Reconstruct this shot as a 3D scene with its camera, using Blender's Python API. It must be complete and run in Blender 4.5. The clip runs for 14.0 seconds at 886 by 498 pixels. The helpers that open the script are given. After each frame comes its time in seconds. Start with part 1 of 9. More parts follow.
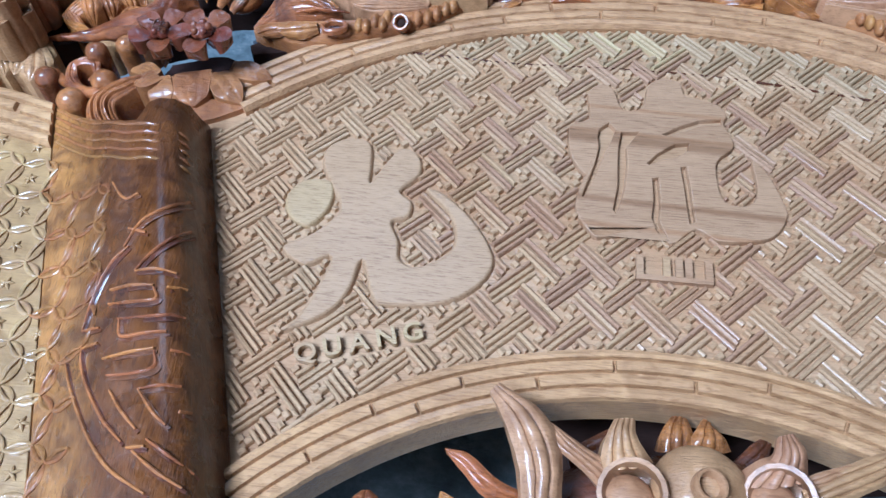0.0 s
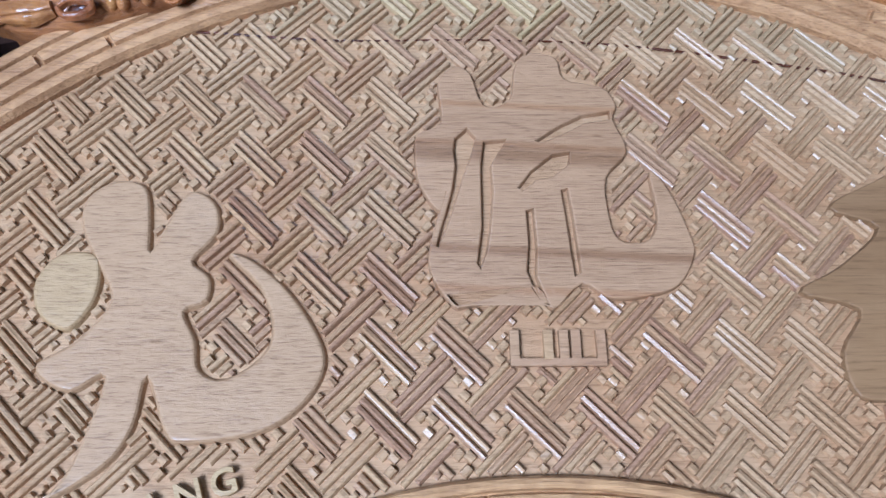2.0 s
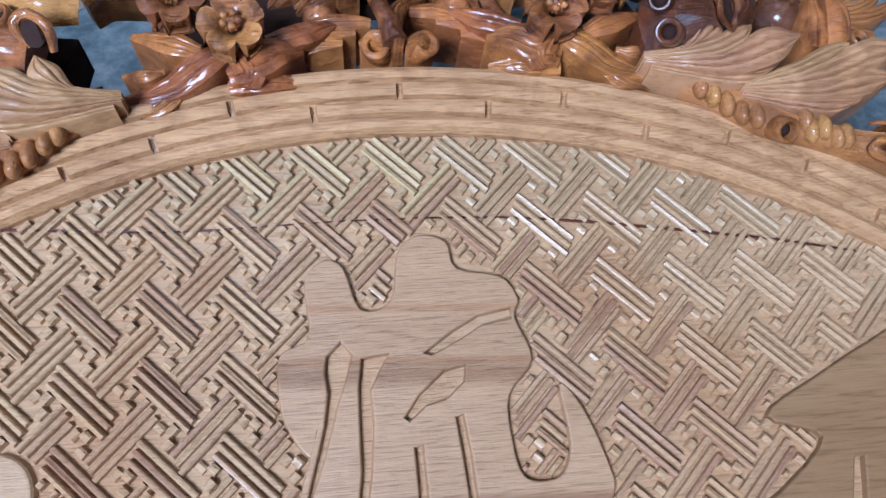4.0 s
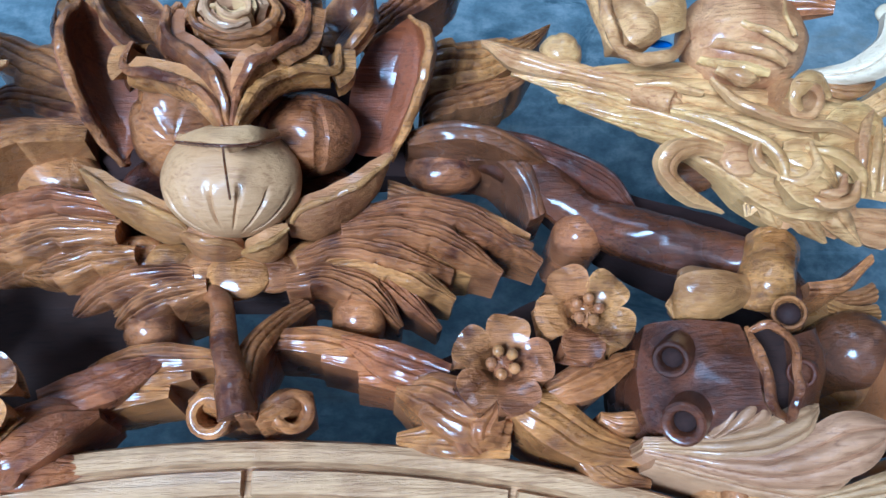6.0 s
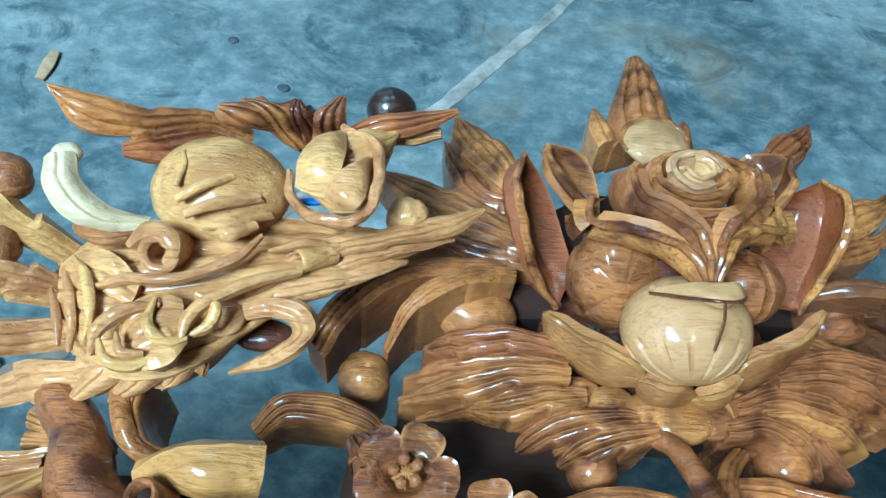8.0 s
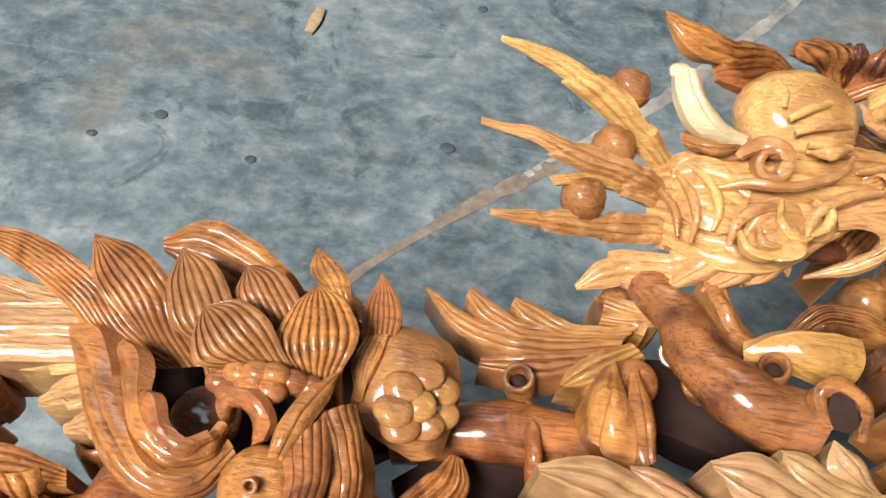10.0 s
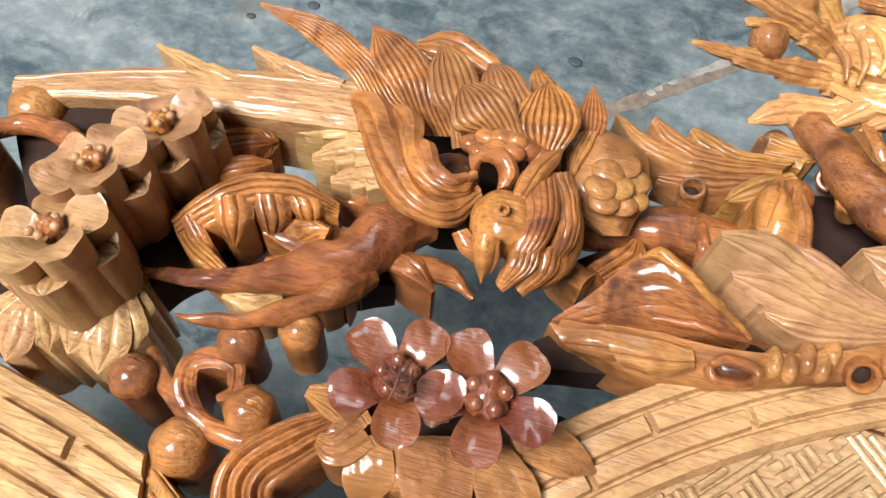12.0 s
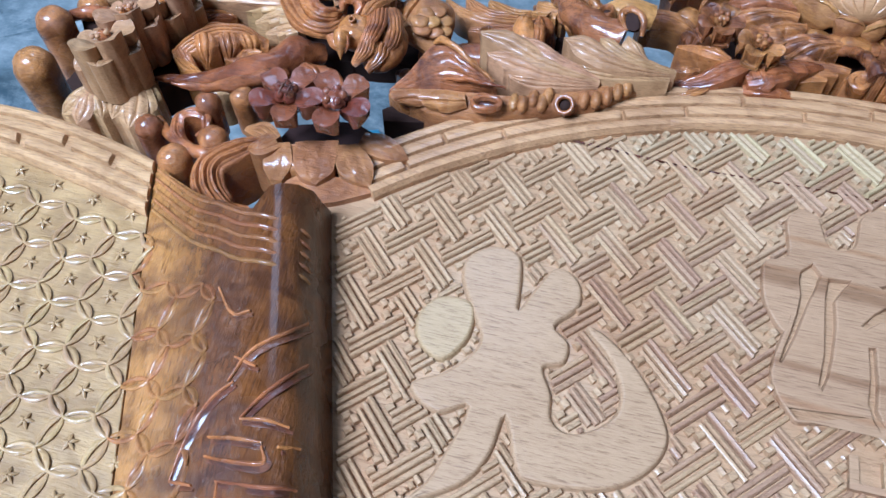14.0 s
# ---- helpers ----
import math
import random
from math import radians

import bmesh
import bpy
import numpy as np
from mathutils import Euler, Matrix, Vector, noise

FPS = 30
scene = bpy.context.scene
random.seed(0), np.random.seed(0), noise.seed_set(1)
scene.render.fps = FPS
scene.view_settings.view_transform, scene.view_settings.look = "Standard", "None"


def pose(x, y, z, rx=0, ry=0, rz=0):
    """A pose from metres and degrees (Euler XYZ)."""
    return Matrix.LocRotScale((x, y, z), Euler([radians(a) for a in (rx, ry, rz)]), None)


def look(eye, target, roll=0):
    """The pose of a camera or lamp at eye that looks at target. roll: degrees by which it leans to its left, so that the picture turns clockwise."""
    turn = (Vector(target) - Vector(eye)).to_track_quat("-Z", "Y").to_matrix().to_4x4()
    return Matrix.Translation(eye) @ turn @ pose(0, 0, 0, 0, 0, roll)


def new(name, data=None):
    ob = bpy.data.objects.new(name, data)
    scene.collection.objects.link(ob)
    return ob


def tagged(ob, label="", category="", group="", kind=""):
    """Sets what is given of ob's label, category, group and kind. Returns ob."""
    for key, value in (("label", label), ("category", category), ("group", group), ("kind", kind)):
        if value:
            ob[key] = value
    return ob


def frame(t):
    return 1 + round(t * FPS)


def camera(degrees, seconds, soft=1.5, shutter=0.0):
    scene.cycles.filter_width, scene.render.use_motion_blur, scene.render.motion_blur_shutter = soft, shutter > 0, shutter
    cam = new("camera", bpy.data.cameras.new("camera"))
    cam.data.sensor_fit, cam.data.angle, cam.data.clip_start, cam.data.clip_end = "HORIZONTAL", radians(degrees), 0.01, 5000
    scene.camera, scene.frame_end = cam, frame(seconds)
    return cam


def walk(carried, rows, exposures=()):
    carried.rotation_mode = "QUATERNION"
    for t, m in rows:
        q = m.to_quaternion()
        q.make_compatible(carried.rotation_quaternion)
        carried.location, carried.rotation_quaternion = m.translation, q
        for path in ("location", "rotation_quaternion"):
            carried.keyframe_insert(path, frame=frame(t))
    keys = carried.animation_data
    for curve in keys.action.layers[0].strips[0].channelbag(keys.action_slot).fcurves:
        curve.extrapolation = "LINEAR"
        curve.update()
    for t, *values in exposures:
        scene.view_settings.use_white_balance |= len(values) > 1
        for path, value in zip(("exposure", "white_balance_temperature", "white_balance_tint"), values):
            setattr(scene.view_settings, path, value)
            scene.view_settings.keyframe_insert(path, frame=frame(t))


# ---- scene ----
cam = camera(57.2, 14.0)
PATH = [
    (0, (-0.072, -0.324, 0.696), (-0.264, 0.814, -0.938), -2.9),
    (0.5, (-0.052, -0.29, 0.686), (-0.176, 0.795, -0.989), -0.8),
    (1, (-0.044, -0.235, 0.675), (-0.035, 0.774, -1.052), 2.6),
    (1.5, (-0.045, -0.196, 0.669), (0.012, 0.697, -1.12), 3.6),
    (2, (-0.051, -0.16, 0.66), (0.024, 0.585, -1.194), 5.3),
    (2.2, (-0.056, -0.146, 0.654), (0.038, 0.561, -1.214), 6.9),
    (4.3, (-0.006, -0.015, 0.634), (0.225, 0.638, -1.242), 15.2),
    (4.5, (0.004, 0.005, 0.621), (0.231, 0.68, -1.248), 15.9),
    (5, (0.026, 0.051, 0.59), (0.231, 0.78, -1.261), 14.0),
    (5.5, (0.035, 0.088, 0.571), (0.225, 0.799, -1.289), 13.1),
    (6, (0.036, 0.106, 0.563), (0.215, 0.899, -1.264), 11.4),
    (6.5, (0.021, 0.107, 0.564), (0.202, 1.031, -1.201), 10.9),
    (7, (-0.016, 0.107, 0.563), (0.153, 1.087, -1.172), 10.8),
    (7.5, (-0.065, 0.114, 0.563), (0.098, 1.129, -1.152), 10.6),
    (8, (-0.092, 0.111, 0.568), (0.023, 1.155, -1.135), 8.5),
    (8.5, (-0.129, 0.102, 0.571), (-0.048, 1.152, -1.13), 8.0),
    (9, (-0.169, 0.088, 0.577), (-0.114, 1.137, -1.125), 8.2),
    (9.2, (-0.185, 0.082, 0.576), (-0.145, 1.131, -1.126), 7.9),
    (11.3, (-0.293, 0.02, 0.57), (-0.437, 0.939, -1.201), 4.9),
    (11.5, (-0.291, 0.011, 0.575), (-0.439, 0.922, -1.199), 5.1),
    (12, (-0.28, -0.023, 0.591), (-0.445, 0.877, -1.188), 5.6),
    (12.5, (-0.257, -0.076, 0.619), (-0.45, 0.826, -1.155), 5.8),
    (13, (-0.222, -0.132, 0.645), (-0.468, 0.841, -1.085), 4.2),
    (13.5, (-0.179, -0.18, 0.665), (-0.465, 0.839, -1.032), 2.8),
    (14, (-0.145, -0.225, 0.676), (-0.443, 0.847, -0.986), -1.3),
]
EXPOSURE = [(0, -0.62, 4400, 7), (1, -0.69, 4500, 10), (2.2, -0.75, 4600, 11), (4.3, -0.66, 4650, 12), (5, -0.56, 4250, 6), (5.5, -0.5, 4030, 0), (6.5, -0.17, 3980, -2), (7, -0.12, 3950, -3), (7.5, -0.17, 3800, -7), (8, -0.22, 4250, -20), (8.5, -0.2, 5400, -5), (9, -0.17, 6250, 8), (11.3, -0.22, 6600, 10), (12, -0.22, 6350, 8), (12.5, -0.24, 6300, 9), (13, -0.36, 5550, 9), (13.5, -0.47, 4780, 6), (14, -0.53, 4480, 8)]
walk(cam, [(t, look(eye, target, roll)) for t, eye, target, roll in PATH], EXPOSURE)

# ---- light ----
world = bpy.data.worlds.new("sky")
world.use_nodes = True
scene.world = world
sky = world.node_tree.nodes.new("ShaderNodeTexSky")
sky.sky_type = "NISHITA"
sky.sun_disc = False
sky.sun_elevation, sky.sun_rotation = radians(38), radians(-40)
world.node_tree.links.new(sky.outputs[0], world.node_tree.nodes["Background"].inputs[0])
world.node_tree.nodes["Background"].inputs[1].default_value = 0.05


def window_lamp(name, eye, target, width, height, power, colour):
    lamp = bpy.data.lights.new(name, "AREA")
    lamp.shape, lamp.size, lamp.size_y, lamp.energy, lamp.color = "RECTANGLE", width, height, power, colour
    ob = new(name, lamp)
    ob.matrix_world = look(eye, target)
    return ob


window_lamp("roof_light", (-1.2, -1.0, 2.74), (-0.1, 0.12, 0.35), 1.0, 0.9, 255, (0.97, 0.98, 1.0))
window_lamp("window_light_north", (-0.9, 2.62, 1.5), (-0.3, 0.3, 0.35), 2.2, 1.5, 4, (0.86, 0.93, 1.0))
window_lamp("roof_light_north", (-0.6, 1.5, 2.78), (-0.4, 0.9, 0.0), 0.8, 0.8, 17, (0.84, 0.92, 1.0))
window_lamp("window_light_west", (-2.4, 0.3, 1.45), (0.0, 0.1, 0.4), 1.4, 1.1, 1, (0.95, 0.97, 1.0))


# ---- materials ----
def material(name):
    m = bpy.data.materials.new(name)
    m.use_nodes = True
    nt = m.node_tree
    return m, nt, nt.nodes["Principled BSDF"]


def node(nt, kind, **sets):
    n = nt.nodes.new(kind)
    for key, value in sets.items():
        n.inputs[key.replace("_", " ")].default_value = value
    return n


def ramp(nt, source, stops):
    r = nt.nodes.new("ShaderNodeValToRGB")
    while len(r.color_ramp.elements) < len(stops):
        r.color_ramp.elements.new(0.5)
    for e, (at, c) in zip(r.color_ramp.elements, stops):
        e.position, e.color = at, (*c, 1)
    nt.links.new(source, r.inputs[0])
    return r.outputs[0]


def mixed(nt, a, b, factor, mode="MIX"):
    m = nt.nodes.new("ShaderNodeMix")
    m.data_type, m.blend_type = "RGBA", mode
    for socket, value in ((m.inputs[0], factor), (m.inputs[6], a), (m.inputs[7], b)):
        if hasattr(value, "node"):
            nt.links.new(value, socket)
        else:
            socket.default_value = value if isinstance(value, float) else (*value, 1)
    return m.outputs[2]


def wood(name, light, dark, rough, coat, streak=0.5, vary=0.25, stretch=(14, 160, 160), bump=0.25, blotch=0.0, worn=0.0, side_dark=None, tone=None, bands=()):
    """Carved wood: long grain along x, darker pores, broad bands and a hue that differs from piece to piece."""
    m, nt, bsdf = material(name)
    co = nt.nodes.new("ShaderNodeTexCoord")
    info = nt.nodes.new("ShaderNodeObjectInfo")
    mp = nt.nodes.new("ShaderNodeMapping")
    mp.inputs["Scale"].default_value = stretch
    nt.links.new(co.outputs["Object"], mp.inputs[0])
    fine = node(nt, "ShaderNodeTexNoise", Scale=6.0, Detail=6.0, Roughness=0.65, Distortion=0.4)
    nt.links.new(mp.outputs[0], fine.inputs["Vector"])
    wide = node(nt, "ShaderNodeTexNoise", Scale=1.0, Detail=3.0, Roughness=0.55, Distortion=0.8)
    mp2 = nt.nodes.new("ShaderNodeMapping")
    mp2.inputs["Scale"].default_value = (stretch[0] * 0.35, stretch[1] * 0.22, stretch[2] * 0.22)
    nt.links.new(co.outputs["Object"], mp2.inputs[0])
    nt.links.new(mp2.outputs[0], wide.inputs["Vector"])
    grain = ramp(nt, fine.outputs[0], [(0.37, tuple(0.8 * d for d in dark)), (0.45, tuple(0.35 * d + 0.65 * l for d, l in zip(dark, light))), (0.56, light)])
    band = ramp(nt, wide.outputs[0], [(0.32, tuple(0.55 * d + 0.45 * l for d, l in zip(dark, light))), (0.6, light)])
    col = mixed(nt, band, grain, streak)
    if tone:
        drift = node(nt, "ShaderNodeTexNoise", Scale=7.0, Detail=3.0, Roughness=0.6, Distortion=0.7)
        nt.links.new(co.outputs["Object"], drift.inputs["Vector"])
        col = mixed(nt, col, mixed(nt, col, tone, 1.0, "MULTIPLY"), ramp(nt, drift.outputs[0], [(0.42, (0, 0, 0)), (0.6, (1, 1, 1))]))
    if blotch:
        pools = node(nt, "ShaderNodeTexNoise", Scale=42.0, Detail=4.0, Roughness=0.6, Distortion=1.2)
        nt.links.new(co.outputs["Object"], pools.inputs["Vector"])
        spread = ramp(nt, pools.outputs[0], [(0.36, (0, 0, 0)), (0.6, (1, 1, 1))])
        deep = mixed(nt, tuple(d * 0.75 for d in dark), col, 1.0 - blotch)
        col = mixed(nt, deep, col, spread)
    # Multiplies the colour darker beyond a wavering line across the piece.
    if side_dark:
        way, start, end, colour = side_dark
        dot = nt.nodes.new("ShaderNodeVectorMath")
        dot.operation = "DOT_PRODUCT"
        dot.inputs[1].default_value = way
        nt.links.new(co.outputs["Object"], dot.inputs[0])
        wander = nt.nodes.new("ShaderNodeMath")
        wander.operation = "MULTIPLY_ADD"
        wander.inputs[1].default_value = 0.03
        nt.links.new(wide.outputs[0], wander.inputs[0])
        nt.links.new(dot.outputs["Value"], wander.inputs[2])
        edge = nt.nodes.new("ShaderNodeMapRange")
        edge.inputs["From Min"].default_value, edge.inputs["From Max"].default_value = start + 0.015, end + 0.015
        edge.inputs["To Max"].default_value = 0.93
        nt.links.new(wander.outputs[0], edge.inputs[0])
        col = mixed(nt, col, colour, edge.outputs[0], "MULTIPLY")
    for middle, half, colour in bands:
        dot = nt.nodes.new("ShaderNodeVectorMath")
        dot.operation = "DOT_PRODUCT"
        dot.inputs[1].default_value = (0.05, 1.0, 0.0)
        nt.links.new(co.outputs["Object"], dot.inputs[0])
        off = nt.nodes.new("ShaderNodeMath")
        off.operation = "SUBTRACT"
        nt.links.new(dot.outputs["Value"], off.inputs[0])
        off.inputs[1].default_value = middle - 0.002
        wander = nt.nodes.new("ShaderNodeMath")
        wander.operation = "MULTIPLY_ADD"
        nt.links.new(wide.outputs[0], wander.inputs[0])
        wander.inputs[1].default_value = -0.004
        nt.links.new(off.outputs[0], wander.inputs[2])
        away = nt.nodes.new("ShaderNodeMath")
        away.operation = "ABSOLUTE"
        nt.links.new(wander.outputs[0], away.inputs[0])
        fall = nt.nodes.new("ShaderNodeMapRange")
        fall.inputs["From Min"].default_value, fall.inputs["From Max"].default_value = half * 1.3, half * 0.3
        nt.links.new(away.outputs[0], fall.inputs[0])
        col = mixed(nt, col, colour, fall.outputs[0], "MULTIPLY")
    # Edge contrast put into the colour: convex edges paler, by mesh pointiness.
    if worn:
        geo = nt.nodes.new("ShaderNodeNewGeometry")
        edge_mask = ramp(nt, geo.outputs["Pointiness"], [(0.515, (0, 0, 0)), (0.60, (worn, worn, worn))])
        col = mixed(nt, col, tuple(min(1.0, l * 1.15 + 0.02) for l in light), edge_mask)
    hue = nt.nodes.new("ShaderNodeHueSaturation")
    for k, (lo, hi) in (("Value", (1 - vary, 1 + vary)), ("Hue", (0.49, 0.507))):
        r = nt.nodes.new("ShaderNodeMapRange")
        r.inputs["To Min"].default_value, r.inputs["To Max"].default_value = lo, hi
        nt.links.new(info.outputs["Random"], r.inputs[0])
        nt.links.new(r.outputs[0], hue.inputs[k])
    nt.links.new(col, hue.inputs["Color"])
    nt.links.new(hue.outputs[0], bsdf.inputs["Base Color"])
    smear = node(nt, "ShaderNodeTexNoise", Scale=55.0, Detail=2.0)
    nt.links.new(co.outputs["Object"], smear.inputs["Vector"])
    rr = nt.nodes.new("ShaderNodeMapRange")
    rr.inputs["From Min"].default_value, rr.inputs["From Max"].default_value = 0.3, 0.7
    rr.inputs["To Min"].default_value, rr.inputs["To Max"].default_value = rough - 0.08, rough + 0.14
    nt.links.new(smear.outputs[0], rr.inputs[0])
    nt.links.new(rr.outputs[0], bsdf.inputs["Roughness"])
    bsdf.inputs["Coat Weight"].default_value = coat
    bsdf.inputs["Specular IOR Level"].default_value = 0.32
    bsdf.inputs["Coat Roughness"].default_value = 0.16
    chips = node(nt, "ShaderNodeTexNoise", Scale=170.0, Detail=3.0)
    nt.links.new(co.outputs["Object"], chips.inputs["Vector"])
    add = nt.nodes.new("ShaderNodeMath")
    nt.links.new(fine.outputs[0], add.inputs[0])
    nt.links.new(chips.outputs[0], add.inputs[1])
    b = nt.nodes.new("ShaderNodeBump")
    b.inputs["Strength"].default_value, b.inputs["Distance"].default_value = bump, 0.0012
    nt.links.new(add.outputs[0], b.inputs["Height"])
    nt.links.new(b.outputs[0], bsdf.inputs["Normal"])
    return m


W_PANEL = wood("teak_panel", (0.47, 0.298, 0.155), (0.23, 0.12, 0.05), 0.46, 0.2, streak=0.6, vary=0.12, bump=0.7, tone=(0.9, 0.8, 0.72), worn=0.12)
W_GLYPH = wood("smooth_teak", (0.45, 0.295, 0.14), (0.26, 0.15, 0.062), 0.42, 0.2, streak=0.7, vary=0.04, stretch=(22, 210, 210), bump=0.35)
W_GLYPH_B = wood("banded_teak", (0.44, 0.272, 0.132), (0.2, 0.105, 0.045), 0.4, 0.25, streak=0.55, vary=0.03, stretch=(12, 190, 190), bump=0.45, bands=((0.0154, 0.0049, (0.62, 0.56, 0.50)), (0.0212, 0.0020, (0.80, 0.72, 0.64)), (-0.0308, 0.0023, (0.66, 0.59, 0.53)), (0.0415, 0.0018, (0.85, 0.77, 0.68)), (-0.0488, 0.0020, (0.88, 0.79, 0.70))))
W_GLYPH_C = wood("ochre_banded_teak", (0.29, 0.165, 0.072), (0.13, 0.062, 0.023), 0.42, 0.2, streak=0.45, vary=0.03, stretch=(7, 130, 130))
W_SAP = wood("yellow_sapwood", (0.49, 0.35, 0.175), (0.30, 0.19, 0.08), 0.48, 0.15, vary=0.1, bump=0.35)
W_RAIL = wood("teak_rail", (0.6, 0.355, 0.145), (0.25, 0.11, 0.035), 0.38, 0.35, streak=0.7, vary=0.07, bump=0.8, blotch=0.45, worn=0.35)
W_ROLL = wood("varnished_roll", (0.46, 0.2, 0.048), (0.15, 0.052, 0.012), 0.28, 0.45, vary=0.05, stretch=(150, 14, 150), bump=0.9, blotch=0.8, worn=0.5, streak=0.75, side_dark=((0.94, 0.34, 0.0), -0.334, -0.306, (0.33, 0.23, 0.17)))
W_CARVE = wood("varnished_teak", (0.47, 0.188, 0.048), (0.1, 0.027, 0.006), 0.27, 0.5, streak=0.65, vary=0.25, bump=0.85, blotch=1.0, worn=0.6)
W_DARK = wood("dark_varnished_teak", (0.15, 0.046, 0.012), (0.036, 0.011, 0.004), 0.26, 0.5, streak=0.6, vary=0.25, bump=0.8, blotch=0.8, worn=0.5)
W_CREAM = wood("cream_sapwood", (0.66, 0.5, 0.3), (0.5, 0.33, 0.16), 0.34, 0.4, streak=0.5, vary=0.03, bump=0.5, worn=0.4)
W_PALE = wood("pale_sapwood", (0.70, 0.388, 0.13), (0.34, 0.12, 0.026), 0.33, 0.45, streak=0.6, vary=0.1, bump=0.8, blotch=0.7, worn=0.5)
W_POD = wood("pale_bud_wood", (0.55, 0.315, 0.125), (0.34, 0.155, 0.052), 0.42, 0.25, vary=0.08, bump=0.4, blotch=0.3, worn=0.4)
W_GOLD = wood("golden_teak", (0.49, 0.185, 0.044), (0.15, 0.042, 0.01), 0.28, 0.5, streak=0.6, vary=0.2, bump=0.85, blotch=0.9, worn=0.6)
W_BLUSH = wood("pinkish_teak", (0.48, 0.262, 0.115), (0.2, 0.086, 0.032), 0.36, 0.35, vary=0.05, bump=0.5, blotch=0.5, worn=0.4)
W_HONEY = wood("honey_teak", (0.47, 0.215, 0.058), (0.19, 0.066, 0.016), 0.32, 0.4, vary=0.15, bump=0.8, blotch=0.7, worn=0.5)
W_PETAL = wood("dark_red_petal_wood", (0.31, 0.105, 0.027), (0.1, 0.027, 0.008), 0.3, 0.45, streak=0.6, vary=0.1, bump=0.6, blotch=0.6, worn=0.5)
W_PLUM = wood("plum_stained_wood", (0.18, 0.05, 0.018), (0.07, 0.018, 0.008), 0.22, 1.0, vary=0.2, bump=0.5, worn=0.3)
W_BLACK = wood("nearly_black_varnish", (0.03, 0.014, 0.009), (0.012, 0.006, 0.005), 0.2, 1.0, vary=0.1, bump=0.3)
W_SIDE = wood("ochre_teak", (0.46, 0.285, 0.11), (0.23, 0.12, 0.04), 0.32, 0.5, vary=0.06, bump=0.5, blotch=0.6, worn=0.4)
# Near-black colour that stands for shade in gaps and drilled holes.
W_DEEP = wood("recess_shade_wood", (0.028, 0.01, 0.005), (0.012, 0.005, 0.003), 0.85, 0.0, vary=0.1)
W_BEAM = wood("rough_sawn_timber", (0.40, 0.27, 0.15), (0.25, 0.15, 0.08), 0.75, 0.0)


def concrete():
    m, nt, bsdf = material("worn_concrete")
    co = nt.nodes.new("ShaderNodeTexCoord")
    big = node(nt, "ShaderNodeTexNoise", Scale=3.2, Detail=8.0, Roughness=0.62, Distortion=0.6)
    small = node(nt, "ShaderNodeTexNoise", Scale=38.0, Detail=7.0, Roughness=0.7)
    mp = nt.nodes.new("ShaderNodeMapping")
    mp.inputs["Scale"].default_value = (1.0, 1.25, 1.0)
    nt.links.new(co.outputs["Object"], mp.inputs[0])
    for n in (big, small):
        nt.links.new(mp.outputs[0], n.inputs["Vector"])
    base = ramp(nt, big.outputs[0], [(0.36, (0.035, 0.048, 0.05)), (0.5, (0.11, 0.136, 0.142)), (0.64, (0.28, 0.3, 0.285))])
    speck = ramp(nt, small.outputs[0], [(0.30, (0.028, 0.038, 0.042)), (0.48, (0.13, 0.158, 0.166)), (0.72, (0.42, 0.43, 0.40))])
    ground = mixed(nt, base, speck, 0.45)
    # dark damp blots and pale scuffs
    blots = node(nt, "ShaderNodeTexNoise", Scale=9.0, Detail=7.0, Roughness=0.72, Distortion=1.5)
    nt.links.new(mp.outputs[0], blots.inputs["Vector"])
    damp = ramp(nt, blots.outputs[0], [(0.36, (1, 1, 1)), (0.45, (0, 0, 0))])
    ground = mixed(nt, ground, mixed(nt, ground, (0.035, 0.055, 0.065), 0.75), damp)
    mp3 = nt.nodes.new("ShaderNodeMapping")
    mp3.inputs["Scale"].default_value, mp3.inputs["Rotation"].default_value = (2.2, 30.0, 1.0), (0, 0, -0.6)
    nt.links.new(co.outputs["Object"], mp3.inputs[0])
    scuff = node(nt, "ShaderNodeTexNoise", Scale=3.0, Detail=6.0, Roughness=0.7, Distortion=0.5)
    nt.links.new(mp3.outputs[0], scuff.inputs["Vector"])
    pale = ramp(nt, scuff.outputs[0], [(0.6, (0, 0, 0)), (0.74, (0.2, 0.2, 0.2))])
    ground = mixed(nt, ground, (0.42, 0.46, 0.45), pale)
    rust = node(nt, "ShaderNodeTexNoise", Scale=6.0, Detail=6.0, Roughness=0.65, Distortion=0.8)
    mp4 = nt.nodes.new("ShaderNodeMapping")
    mp4.inputs["Location"].default_value = (3.1, 7.7, 0.0)
    nt.links.new(co.outputs["Object"], mp4.inputs[0])
    nt.links.new(mp4.outputs[0], rust.inputs["Vector"])
    ground = mixed(nt, ground, (0.2, 0.15, 0.085), ramp(nt, rust.outputs[0], [(0.56, (0, 0, 0)), (0.72, (0.5, 0.5, 0.5))]))
    nt.links.new(ground, bsdf.inputs["Base Color"])
    nt.links.new(ramp(nt, big.outputs[0], [(0.3, (0.6, 0.6, 0.6)), (0.7, (0.85, 0.85, 0.85))]), bsdf.inputs["Roughness"])
    bsdf.inputs["Specular IOR Level"].default_value = 0.25
    b = nt.nodes.new("ShaderNodeBump")
    b.inputs["Strength"].default_value, b.inputs["Distance"].default_value = 0.35, 0.003
    nt.links.new(small.outputs[0], b.inputs["Height"])
    nt.links.new(b.outputs[0], bsdf.inputs["Normal"])
    return m


